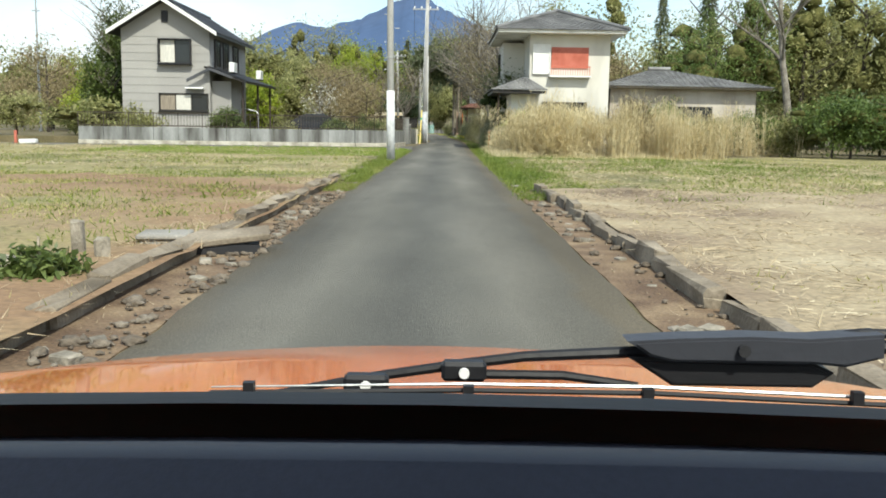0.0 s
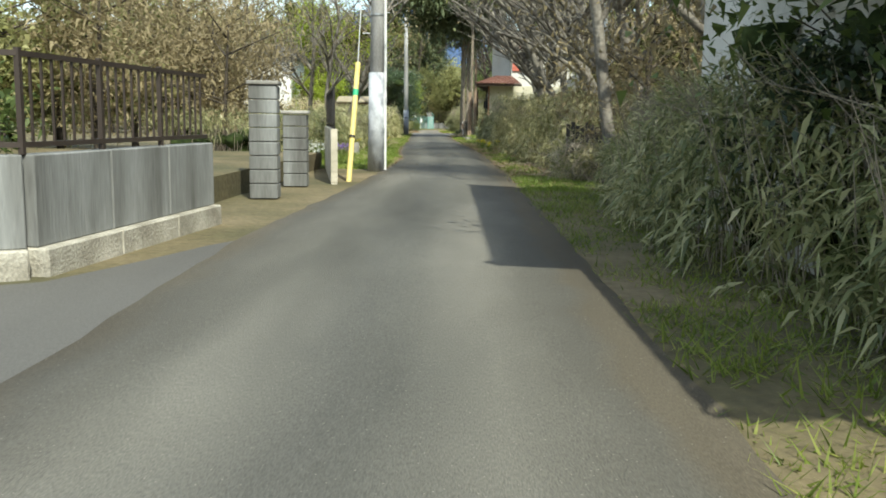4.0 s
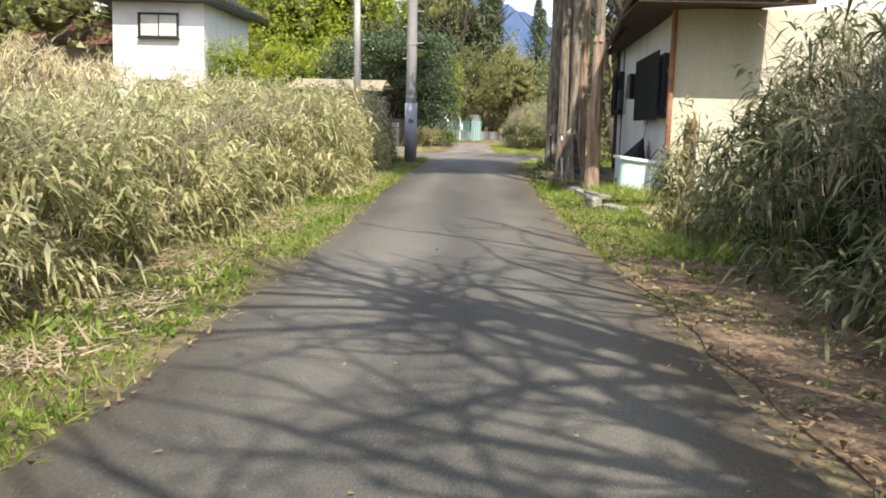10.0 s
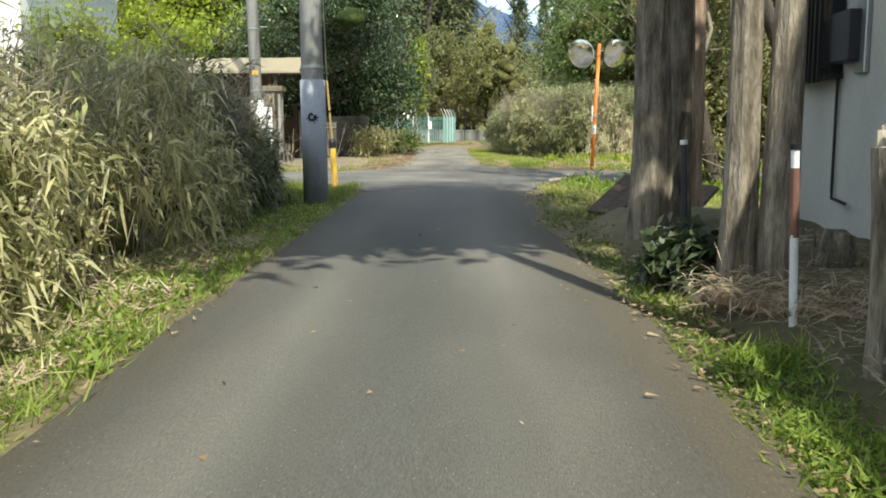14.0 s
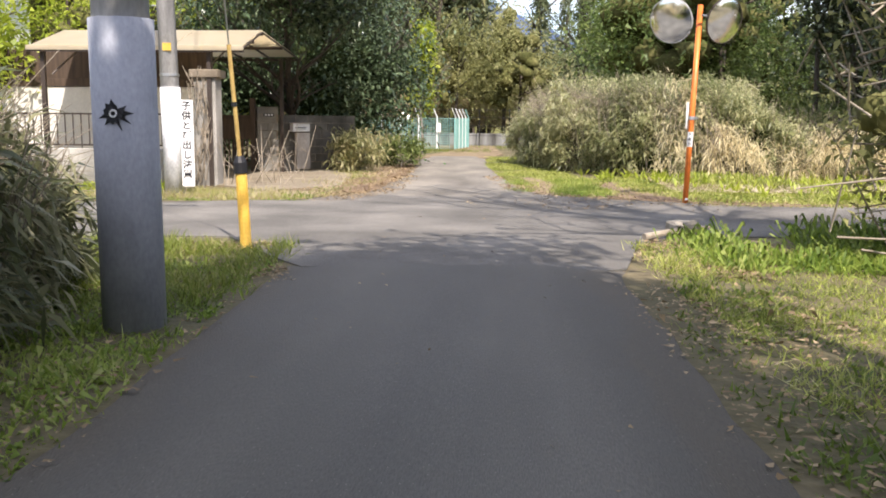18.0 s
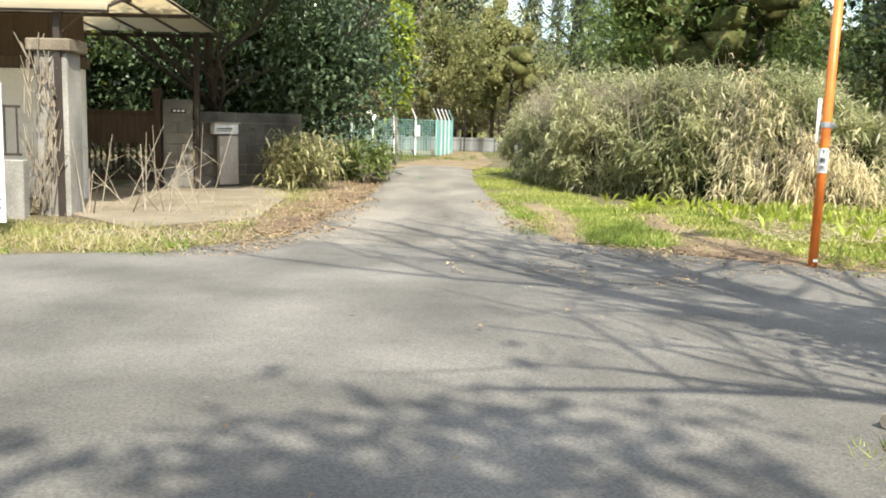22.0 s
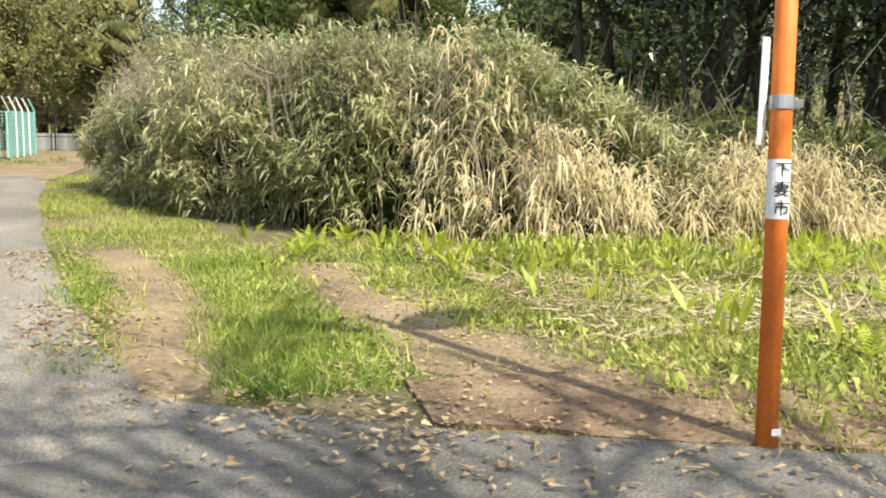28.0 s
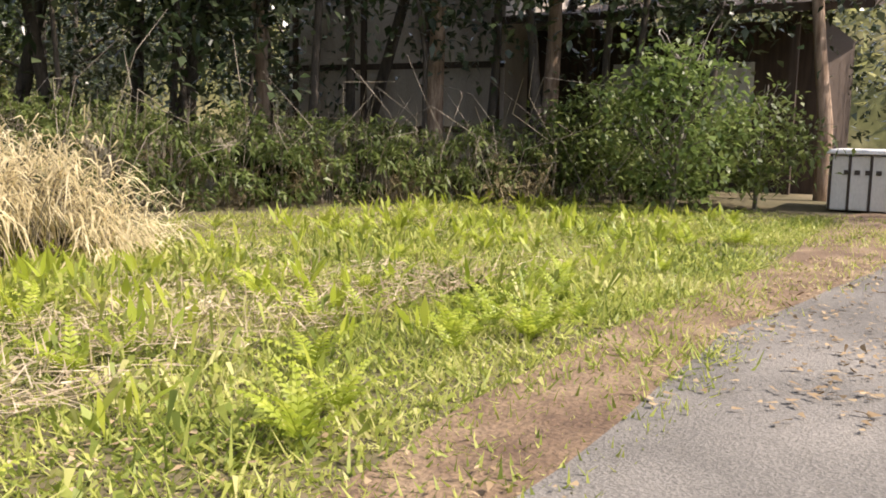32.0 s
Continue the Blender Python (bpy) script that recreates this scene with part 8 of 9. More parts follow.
def plate(outline, y0, y1):
    """A moulded plate: an outline across the car, with rounded front edges."""
    q = bmesh.new()
    f = q.faces.new([q.verts.new((x, y0, z)) for x, z in outline])
    r = bmesh.ops.extrude_face_region(q, geom=[f])
    bmesh.ops.translate(q, vec=(0, y1 - y0, 0), verts=[v for v in r["geom"] if isinstance(v, bmesh.types.BMVert)])
    bmesh.ops.recalc_face_normals(q, faces=q.faces[:])
    bmesh.ops.bevel(q, geom=[e for e in q.edges if abs(e.verts[0].co.y - e.verts[1].co.y) < 1e-6], offset=0.0025, segments=2, affect="EDGES")
    return q


part("pivot_cover", plate([(0.149, 0.976), (0.188, 0.9789), (0.246, 0.9813), (0.295, 0.9803), (0.352, 0.9849), (0.353, 0.9658), (0.323, 0.9579), (0.296, 0.9602), (0.185, 0.9601), (0.167, 0.9644)], 0.70, 0.73), M["cover_grey"], car, "dark grey moulded wiper cover")
part("pivot_base", plate([(0.151, 0.9615), (0.187, 0.9594), (0.301, 0.9585), (0.319, 0.9505), (0.302, 0.938), (0.188, 0.9379)], 0.71, 0.74), M["black"], car)
part("pivot_bolt", tube([(0.24, 0.695, 0.9711), (0.24, 0.702, 0.9711)], 0.005, 10), M["black_rubber"], car)
part("second_wiper", tube([(0.30, 0.73, 0.972), (0.34, 0.72, 0.982), (0.46, 0.70, 0.985)], 0.004, 8), M["black"], car)
# Unseen roof and pillars added to shade the dashboard; front edge set for light.
part("roof", box(-0.66, 0.66, -2.0, 0.16, 1.45, 1.49, 0.02), M["car_orange"], car)
part("roof_lining", box(-0.64, 0.64, -1.96, 0.13, 1.435, 1.447), M["dash"], car)
for sx in (-1, 1):
    part("windscreen_pillar", tube([(sx * 0.74, 0.80, 0.86), (sx * 0.64, 0.13, 1.46)], 0.035, 8), M["car_orange"], car)
    part("rear_pillar", tube([(sx * 0.76, -2.42, 0.70), (sx * 0.63, -1.96, 1.46)], 0.05, 8), M["car_orange"], car)
    part("door_pillar", tube([(sx * 0.77, -0.75, 0.70), (sx * 0.64, -0.75, 1.46)], 0.04, 8), M["black"], car)
for x in (-0.68, 0.68):
    for y in (-2.0, 1.25):
        wl_ = new("wheel")
        wl_.parent = car
        wl_.matrix_basis = pose(x, y, 0.29)
        part("tyre", tube([(-0.09, 0, 0), (-0.08, 0, 0), (0.08, 0, 0), (0.09, 0, 0)], [0.25, 0.29, 0.29, 0.25], 24), M["black_rubber"], wl_)
        part("rim", tube([(-0.095, 0, 0), (0.095, 0, 0)], 0.18, 20), M["aluminium"], wl_)

# ---- things along the lane ----
def rough_log(name, parent, pts, radii, material, seed=0, sides=14, ridge=0.12, label=""):
    """A trunk with furrowed, uneven bark."""
    if len(pts) > 4:                                     # more rings and sides for the tall trunks
        fine = [(Vector(pts[i]).lerp(Vector(pts[i + 1]), u), radii[i] + (radii[i + 1] - radii[i]) * u) for i in range(len(pts) - 1) for u in (0, 0.33, 0.66)]
        pts, radii, sides = [f[0] for f in fine] + [Vector(pts[-1])], [f[1] for f in fine] + [radii[-1]], 30
    b = tube(pts, radii, sides)
    for i, v in enumerate(b.verts):
        c, a = Vector(pts[i // sides]), (i % sides) / sides * 2 * math.pi
        q = noise.noise((3.4 * math.cos(a) + seed, 3.4 * math.sin(a), c.z * 0.55)) + 0.6 * noise.noise((9 * math.cos(a), 9 * math.sin(a) + seed, c.z * 1.3))
        v.co = c + (v.co - c) * (1 + 1.3 * ridge * q)
    return part(name, b, material, parent, label)


def cedar(x, y, h, r, label, top=None, seed=1, lean=(0, 0), jag=False, category="tree", name="cedar_tree"):
    t = thing(name, x, y, -0.05, 0, label, category, "cedar trunks")
    n = 9
    pts = [(lean[0] * h * k / n + 0.01 * math.sin(k * 2 + seed), lean[1] * h * k / n, h * k / n) for k in range(n + 1)]
    rr = [r * (1.3 if k == 0 else 1.06 if k == 1 else 1.0 - 0.35 * k / n) for k in range(n + 1)]
    bark = M["bark_pale" if seed in (3, 4, 5, 6, 7, 9) else "bark_cedar"]
    rough_log("trunk", t, pts, rr, bark, seed, 16, 0.10)
    R = random.Random(seed)
    for k in range(6 if r < 0.13 else 9):                                   # hanging strips of bark
        a, z0 = R.uniform(0, 6.28), R.uniform(0.1, h * 0.8)
        L = min(R.uniform(0.25, 0.7), h * 0.3)
        rr_ = r * 0.97
        q = tube([(rr_ * math.cos(a) + lean[0] * z0, rr_ * math.sin(a) + lean[1] * z0, z0), ((rr_ + 0.015) * math.cos(a + 0.1) + lean[0] * z0, (rr_ + 0.015) * math.sin(a + 0.1) + lean[1] * z0, z0 + L)], [0.011, 0.005], 5)
        part("bark_strip", q, bark, t)
    if jag:
        for k in range(5):
            a = k * 1.26
            part("splinter", tube([(0.6 * r * math.cos(a) + lean[0] * h, 0.6 * r * math.sin(a) + lean[1] * h, h - 0.1), (0.5 * r * math.cos(a) + lean[0] * h, 0.5 * r * math.sin(a), h + R.uniform(0.0, 0.06))], [0.35 * r, 0.12 * r], 6), bark, t)
    # Crown stays above the view; sized to shade the lane.
    if top:
        g = np.random.default_rng(seed)
        p = crown_points(top, (0, 0, h * 1.0), (2.0, 2.2, 2.0), 40, 0.3, seed)
        blades("crown", p, ball_dirs(top, -0.2), 0.28 * (0.6 + 0.8 * g.random(top)), 0.10 * (0.6 + 0.8 * g.random(top)), M["conifer"], t)
    return t


cedar(1.50, 97.95, 2.75, 0.118, "broken cedar snag with peeling brown bark", seed=2, jag=True)
ct = cedar(1.62, 99.0, 8.8, 0.105, "tall slim cedar trunk with tangled twigs", seed=3)
# Added crown, out of view, set off its trunk to shade the lane.
p = crown_points(13000, (-1.2, 1.0, 8.3), (4.0, 3.0, 2.2), 90, 0.15, 303, 0.14)
blades("crown", p, ball_dirs(13000, -0.2), np.full(13000, 0.34), np.full(13000, 0.14), M["conifer"], ct)
q = crown_points(17, (-0.9, 1.1, 8.3), (2.7, 2.0, 1.4), 17, 0.1, 304)
cores("crown_shade_core", np.column_stack([q, np.tile([1.15, 0.95, 0.7], (17, 1))]), M["inner_shade_green"], ct, 305)
cedar(1.43, 101.65, 8.5, 0.10, "tall cedar trunk standing close to its twin", 5200, seed=4)
cedar(1.21, 101.75, 8.5, 0.098, "tall cedar trunk standing close to its twin", 2500, seed=5)
cedar(1.18, 104.5, 7.6, 0.17, "thick dark cedar trunk beside the lane", 5200, seed=6)
cedar(1.52, 104.9, 6.0, 0.12, "slim dark cedar trunk behind its neighbours", seed=9)
cedar(2.05, 106.6, 5.2, 0.12, "slim dark cedar trunk at the crossing's corner", seed=8)
sn = thing("tree_stump", 1.28, 99.75, 0.15, 0, "weathered pale split cedar stump with a dark strip down one side", "stump", "cedar trunks")
rough_log("trunk", sn, [(0.05, 0, -0.2), (0.03, 0, 0.1), (0.01, 0, 0.35), (0, 0, 0.6), (-0.02, 0, 0.88)], [0.15, 0.125, 0.108, 0.102, 0.10], M["bark_pale"], 7, 16, 0.14)
for k in range(9):                                                   # torn upper edge
    a, up_ = k * 0.7, 0.93 + 0.06 * math.sin(k * 2.3)
    part("splinter", tube([(0.068 * math.cos(a) - 0.01, 0.068 * math.sin(a), 0.7), (0.075 * math.cos(a) - 0.02, 0.075 * math.sin(a), up_)], [0.032, 0.018], 6), M["twig_pale"], sn)
# Solid dark strip along the crevice, not an opening.
rough_log("hollow", sn, [(0.10, -0.06, -0.1), (0.075, -0.055, 0.25), (0.05, -0.05, 0.5), (0.03, -0.05, 0.75), (0.01, -0.05, 0.86)], [0.09, 0.072, 0.062, 0.05, 0.03], M["bark_dark"], 5, 14, 0.2, "solid dark strip along the stump's side")
cedar(2.05, 102.3, 0.42, 0.16, "low grey cut stump by the house wall", seed=9, category="stump", name="tree_stump")
ds = cedar(2.1, 92.95, 1.35, 0.09, "dead broken trunk standing in the thicket's end", seed=2, category="stump", name="tree_stump")
p = crown_points(1500, (0.0, -0.1, 0.6), (0.4, 0.35, 0.7), 26, 0.2, 77)
blades("climbing_leaves", p, ball_dirs(len(p), 0.1), np.full(len(p), 0.15), np.full(len(p), 0.026), M["sasa_dry"], ds, 0.3)


def bramble(name, x, y, z, n, size, label, seed, material="twig_pale", r=0.0055):
    """Bare arching twigs, each bent several times and forked once."""
    t = thing(name, x, y, z, 0, label, "twigs", kind="stuff")
    g = np.random.default_rng(seed)
    segs = []
    for k in range(n):
        p = np.array([size[0] * g.normal(), size[1] * g.normal(), size[2] * 0.7 * g.random() ** 2])
        d = unit(np.array([[g.normal(), g.normal(), 0.9 * abs(g.normal()) + 0.25]]))[0]
        step = size[2] * g.uniform(0.05, 0.11)
        rad = r * g.uniform(0.6, 1.4)
        for i in range(12):
            q = p + d * step
            segs.append([*p, *q, rad * (1 - 0.065 * i), rad * (0.935 - 0.065 * i)])
            if i in (3, 5, 8) and g.random() < 0.6:
                e = unit((d + 0.9 * g.normal(size=3))[None])[0]
                segs.append([*q, *(q + e * step * 1.3), rad * 0.5, rad * 0.2])
            p = q
            d = unit((d + 0.24 * g.normal(size=3) + np.array([0, 0, -0.09]))[None])[0]
    bars_mesh("twigs", segs, M[material], t, 5)
    return t


bramble("twig_tangle", 1.55, 98.8, 0.15, 46, (0.06, 0.06, 0.5), "tangle of dry dead twigs round the dead trunk", 9, "twig")
bramble("twig_tangle", 1.55, 100.3, 0.12, 90, (0.35, 0.7, 0.16), "dry dead twigs littering the earth by the stump", 10, "twig")
bramble("dead_bramble", 2.75, 62.6, 0, 75, (0.22, 0.35, 0.95), "pale bare bramble stems arching over the verge", 11)
bramble("dead_bramble", 3.2, 62.2, 0, 75, (0.28, 0.45, 0.8), "pinkish bare bramble stems with dry grass", 12)
for x, y, h, m, lb in ((1.06, 102.49, 0.97, "cover_grey", "thin grey pipe standing in the verge"), (1.18, 100.61, 0.99, "white_paint", "white plastic pipe with a capped top")):
    t = thing("pipe", x, y, 0, 0, lb, "pipe", "standing pipes")
    part("shaft", tube([(0, 0, -0.1), (-0.05, -0.03, h)], 0.021, 10), M[m], t)
    if m == "white_paint":
        part("rust_sleeve", tube([(-0.028, -0.017, 0.55), (-0.046, -0.028, 0.9)], 0.023, 10), M["red_tile"], t, "rust-red sleeve")
    part("cap", tube([(-0.05, -0.03, h), (-0.052, -0.031, h + 0.03)], 0.026, 10), M["black"] if m == "white_paint" else M["white_paint"], t)

tb = thing("bathtub", 2.24, 97.68, 0.06, 3, "discarded short bathtub with a white rim, tilted by a wall", "bathtub")
tb.matrix_world = pose(2.24, 97.68, 0.06, 0, 6.5, 3)
def ring(b, hx, hy, z, n=32, p=7.0):
    out = []
    for i in range(n):
        a = 2 * math.pi * (i + 0.5) / n
        c, s = math.cos(a), math.sin(a)
        out.append(b.verts.new((hx * math.copysign(abs(c) ** (2 / p), c), hy * math.copysign(abs(s) ** (2 / p), s), z)))
    return out
def rings_mesh(rows, close):
    b = bmesh.new()
    rr_ = [ring(b, *row) for row in rows]
    for p, q in zip(rr_, rr_[1:]):
        for i in range(32):
            b.faces.new((p[i], p[(i + 1) % 32], q[(i + 1) % 32], q[i]))
    if close:
        b.faces.new(rr_[0][::-1])
        b.faces.new(rr_[-1])
    return b
part("shell", rings_mesh([(0.35, 0.27, 0.0), (0.375, 0.29, 0.03), (0.42, 0.335, 0.555), (0.39, 0.30, 0.556), (0.33, 0.25, 0.12)], True), M["tub_white"], tb)
part("rim", rings_mesh([(0.40, 0.32, 0.558), (0.452, 0.378, 0.56), (0.458, 0.384, 0.57), (0.458, 0.384, 0.602), (0.45, 0.376, 0.612), (0.385, 0.305, 0.612), (0.378, 0.298, 0.602), (0.378, 0.298, 0.56)], False), M["tub_rim"], tb, "broad white rim")
part("overflow", tube([(-0.395, -0.05, 0.2), (-0.415, -0.05, 0.2)], 0.03, 10), M["dark_metal"], tb)
part("drain", tube([(-0.39, -0.05, 0.13), (-0.42, -0.05, 0.12)], 0.02, 10), M["dark_metal"], tb)
um = thing("cloth_cover", 2.40, 99.45, 0, 0, "black cloth hung from the wall to a pointed peak", "cloth")
b = bmesh.new()
peak = b.verts.new((0.18, 0.0, 1.02))
rim_ = [b.verts.new((0.22 * math.cos(a) * (1 + 0.15 * math.sin(5 * a)), 0.62 * math.sin(a), 0.55 + 0.10 * math.sin(3 * a + 1))) for a in np.linspace(0, 2 * math.pi, 17)[:-1]]
low_ = [b.verts.new((v.co.x * 0.9, v.co.y * 0.9, 0.02)) for v in rim_]
for i in range(16):
    b.faces.new((peak, rim_[i], rim_[(i + 1) % 16]))
    b.faces.new((rim_[i], low_[i], low_[(i + 1) % 16], rim_[(i + 1) % 16]))
part("cloth", b, M["dark_cloth"], um)
part("cord", tube([(0.18, 0, 1.02), (0.24, 0.03, 1.35)], 0.006, 5), M["black"], um)
pr = thing("red_pole", 2.47, 97.75, 0.0, 0, "thin red rod leaning over the bathtub", "rod")
part("rod", tube([(0, -0.55, 0.86), (0, 1.0, 0.42)], 0.012, 6), M["red_paint"], pr)

R5 = random.Random(5)
def stone(x, y, z, sx, sy, sz, rz, label, name="stone_block", material="stone"):
    b = box(-sx / 2, sx / 2, -sy / 2, sy / 2, 0, sz, min(sx, sy, sz) * 0.16)
    for v in b.verts:
        v.co += Vector((R5.uniform(-1, 1), R5.uniform(-1, 1), R5.uniform(-1, 1))) * min(sx, sy, sz) * 0.08
    ob = part(name, b, M[material])
    ob.matrix_world = pose(x, y, z - 0.03, 0, R5.uniform(-4, 4), rz)
    return tagged(ob, label, "stone", "loose stones")


for x, y, z, sx, sy, sz, rz in ((1.30, 97.05, -0.02, 0.13, 1.5, 0.18, 4), (1.43, 96.4, 0.13, 0.19, 1.0, 0.06, 8), (1.36, 96.05, -0.02, 0.17, 0.36, 0.18, 11), (1.6, 95.4, -0.02, 0.17, 0.55, 0.11, 20), (1.24, 98.2, 0.02, 0.2, 0.34, 0.14, 50)):
    stone(x, y, z, sx, sy, sz, rz, "long grey edging stone holding the raised earth", material="edging")
b = bmesh.new()                                                      # raised earth round the trunks, its height fitted to the camera's view
ys_, xs_ = np.linspace(95.9, 107.0, 46), np.linspace(0, 1, 16)
grid_ = []
for y in ys_:
    edge = float(np.interp(y, [95.9, 98.2, 99, 102, 107], [1.38, 1.28, 1.0, 0.82, 0.8]))
    row_ = []
    for u in xs_:
        x = edge + u * (2.95 - edge)
        lift_ = min(1, u * 5) * min(1, (y - 95.9) / 0.5 + 0.1) * min(1, (107 - y) / 0.6)
        row_.append(b.verts.new((x, y, -0.05 + 0.24 * lift_ * (0.85 + 0.3 * noise.noise((x * 2.2, y * 2.2, 0))) + 0.025 * noise.noise((x * 7, y * 7, 3)))))
    grid_.append(row_)
for r0, r1 in zip(grid_, grid_[1:]):
    for k in range(15):
        b.faces.new((r0[k], r0[k + 1], r1[k + 1], r1[k]))
tagged(part("raised_bed", b, M["soil"], smooth=True), "raised dark earth with litter between the edging and the old house", "ground", kind="structure")
on_ground("bed_weeds", np.concatenate([area(1.55, 2.45, 96.0, 97.4, 900, 471, 0.0, 1.6), area(1.6, 1.95, 97.3, 98.4, 220, 472, -0.5, 1.2)]), M["lush"], "fresh bushy weeds on the raised earth by the bathtub", 0.30, 0.017, 471, z=0.10, per=8, tuft=0.09, loose=0.8)
on_ground("bed_weeds", area(0.72, 1.36, 96.6, 100.4, 1300, 475, -0.5, 1.3), M["lush"], "low bright weeds at the foot of the raised earth", 0.15, 0.016, 475, z=0.02, per=6, tuft=0.06, loose=0.8)
on_ground("verge_grass", np.concatenate([area(1.65, 2.75, 59.6, 62.9, 1800, 476, -0.6, 1.1), area(2.2, 3.2, 60.5, 62.4, 500, 477, -0.4, 1.1)]), M["lush"], "short bright grass before the brambles", 0.13, 0.010, 476, per=5, tuft=0.05)
on_ground("bed_straw", area(1.0, 2.5, 98.6, 104, 2600, 473, -0.3, 1.3), M["straw"], "dry straw and needles over the dark earth", 0.16, 0.007, 473, z=0.19, rise=0.15, loose=1.0, droop=0.03, category="straw")
on_ground("cut_straw", area(1.9, 3.3, 93.6, 95.4, 2200, 474, -0.4, 1.0), M["straw"], "heap of pale cut stems before the old house", 0.26, 0.010, 474, z=0.05, rise=0.3, loose=1.0, droop=0.05, category="straw")
stone(-2.66, 73.6, 0, 0.24, 0.2, 0.40, 10, "small square white boundary stone", "boundary_stone", "concrete")
stone(1.45, 113.75, 0, 0.3, 0.22, 0.16, 20, "pale stone at the corner of the crossing")
lg = thing("fallen_branch", 0.95, 113.2, 0.02, 30, "pale fallen branch at the road's corner", "branch")
rough_log("branch", lg, [(0, 0, 0), (0.4, 0.05, 0.03), (0.9, 0.0, 0.06)], [0.035, 0.03, 0.015], M["twig"], 1, 8)
sl = thing("leaning_slab", 1.78, 107.4, 0, -38, "dark weathered ribbed sheet leaning on the verge", "slab")
for k in range(6):
    q = part("board", box(-0.66 + k * 0.22, -0.445 + k * 0.22, -0.5, 0.5, 0.0 + 0.012 * (k % 2), 0.05 + 0.012 * (k % 2), 0.008), M["wood_dark"], sl)
    q.matrix_basis = pose(0, 0, 0.13, 24, 5, 0)
part("prop", tube([(0.1, 0.4, -0.02), (0.1, 0.42, 0.27)], 0.05, 8), M["wood_dark"], sl)
lg = thing("rotten_log", 0.92, 101.4, 0.06, 0, "rotten log with loose straw lying in the verge", "log")
rough_log("log", lg, [(0, 0, 0.05), (0.28, -0.45, 0.07), (0.55, -0.9, 0.06)], [0.05, 0.08, 0.05], M["bark_cedar"], 12, 10, 0.4)
g7 = np.random.default_rng(17)
u = g7.random((900, 1))
blades("loose_straw", np.array([[0.05, 0.05, 0.12]]) + u * np.array([[0.55, -0.95, 0.0]]) + 0.09 * g7.normal(size=(900, 3)) * np.array([1.9, 1.3, 0.4]), np.column_stack([g7.normal(size=(900, 2)), 0.25 * g7.normal(size=900)]), np.full(900, 0.2), np.full(900, 0.009), M["straw"], lg, 0.15)
tree("dark_shrub", 0.93, 102.2, 0.55, 0.02, "small dark purple-green shrub beside the cedar trunks", "leaf_dark_and_shaded", 900, (0.24, 0.3, 0.22), 0.26, 0.12, 0.06, "bark_dark", 2, 0.8, 0.05, seed=87, category="shrub", clumps=16)

# ditch side by the first field
pk = thing("plank_cover", -1.98, 8.2, 0.03, 12, "grey concrete cover slab tilted across the ditch", "slab")
q = part("slab", box(-0.42, 0.42, -0.19, 0.19, 0, 0.06, 0.01), M["old_concrete"], pk)
q.matrix_basis = pose(0, 0, 0.05, 6, -6, 0)
# Solid black box painting the shade under the slab.
part("hollow", box(-0.30, 0.32, -0.17, 0.15, -0.055, 0.03), M["black_rubber"], pk, "black box standing in for the shade beneath the slab")
mh = thing("inspection_box", -2.55, 8.35, 0.03, 8, "pale concrete inspection box with a flat lid", "box")
part("body", box(-0.2, 0.2, -0.2, 0.2, -0.05, 0.05, 0.01), M["concrete"], mh)
part("lid", box(-0.23, 0.23, -0.23, 0.23, 0.055, 0.10, 0.012), M["concrete"], mh)
for x, y, h, w in ((-2.95, 7.35, 0.34, 0.10), (-3.2, 6.6, 0.14, 0.2), (-2.7, 7.2, 0.22, 0.12)):
    stone(x, y, 0.03, w, w * 1.2, h, 15, "rough stone standing at the field's edge")
for k in range(70):
    left = k % 2
    y = R5.uniform(3.5, 20)
    x = R5.uniform(-2.05, -1.72) if left else R5.uniform(1.38, 1.8)
    s = R5.uniform(0.04, 0.11)
    stone(x, y, -0.02, s, s * 1.3, s * 0.6, R5.uniform(0, 90), "loose stone lying in the dry ditch", "ditch_stone")

# markers, posts, sheet fence
mk = thing("marker_post", 2.35, 46.6, 0, 0, "slim orange marker post in the brush", "post")
part("post", tube([(0, 0, -0.1), (0, 0, 0.95)], 0.014, 8), M["orange_paint"], mk)
part("cap", tube([(0, 0, 0.95), (0, 0, 1.0)], 0.015, 8), M["white_paint"], mk)
mk = thing("marker_post", -21.0, 45.0, 0, 0, "short red marker post at the field's far edge", "post")
part("post", box(-0.06, 0.06, -0.06, 0.06, -0.1, 0.6, 0.01), M["red_paint"], mk)
stone(-20.2, 44.6, 0, 0.8, 0.4, 0.22, 0, "white block at the field's far edge", "white_block", "white_paint")
stone(-2.3, 43.7, 0, 0.3, 0.4, 0.12, 20, "rounded concrete lump at the junction corner", "stone_block", "old_concrete")
for k in range(8):
    stone(-2.34 + 0.02 * math.sin(k * 2.1), 38.2 + k * 0.63, -0.025, 0.15, 0.6, 0.10 + 0.015 * math.sin(k * 1.7), 1.5 * math.sin(k * 3.1), "old kerb stone half sunk in the grass", "kerb_stone", "edging")
cs = thing("sheet_fence", 2.85, 63.75, 0, -8, "dark charcoal-grey corrugated sheet fence", "fence")
for k in range(9):
    x = -0.05 + k * 0.1
    part("sheet", box(x, x + 0.09, -0.02 + 0.035 * (k % 2), -0.008 + 0.035 * (k % 2), 0.0, 1.08 + 0.05 * math.sin(k * 1.9), 0.003), M["dark_metal"], cs)
part("rail", box(-0.07, 0.9, -0.06, -0.024, 0.60, 0.65, 0.006), M["wood_grey"], cs, "grey weathered rail")
sp = thing("steel_post", 3.62, 64.4, 0, 0, "grey galvanised steel post above the thicket", "post")
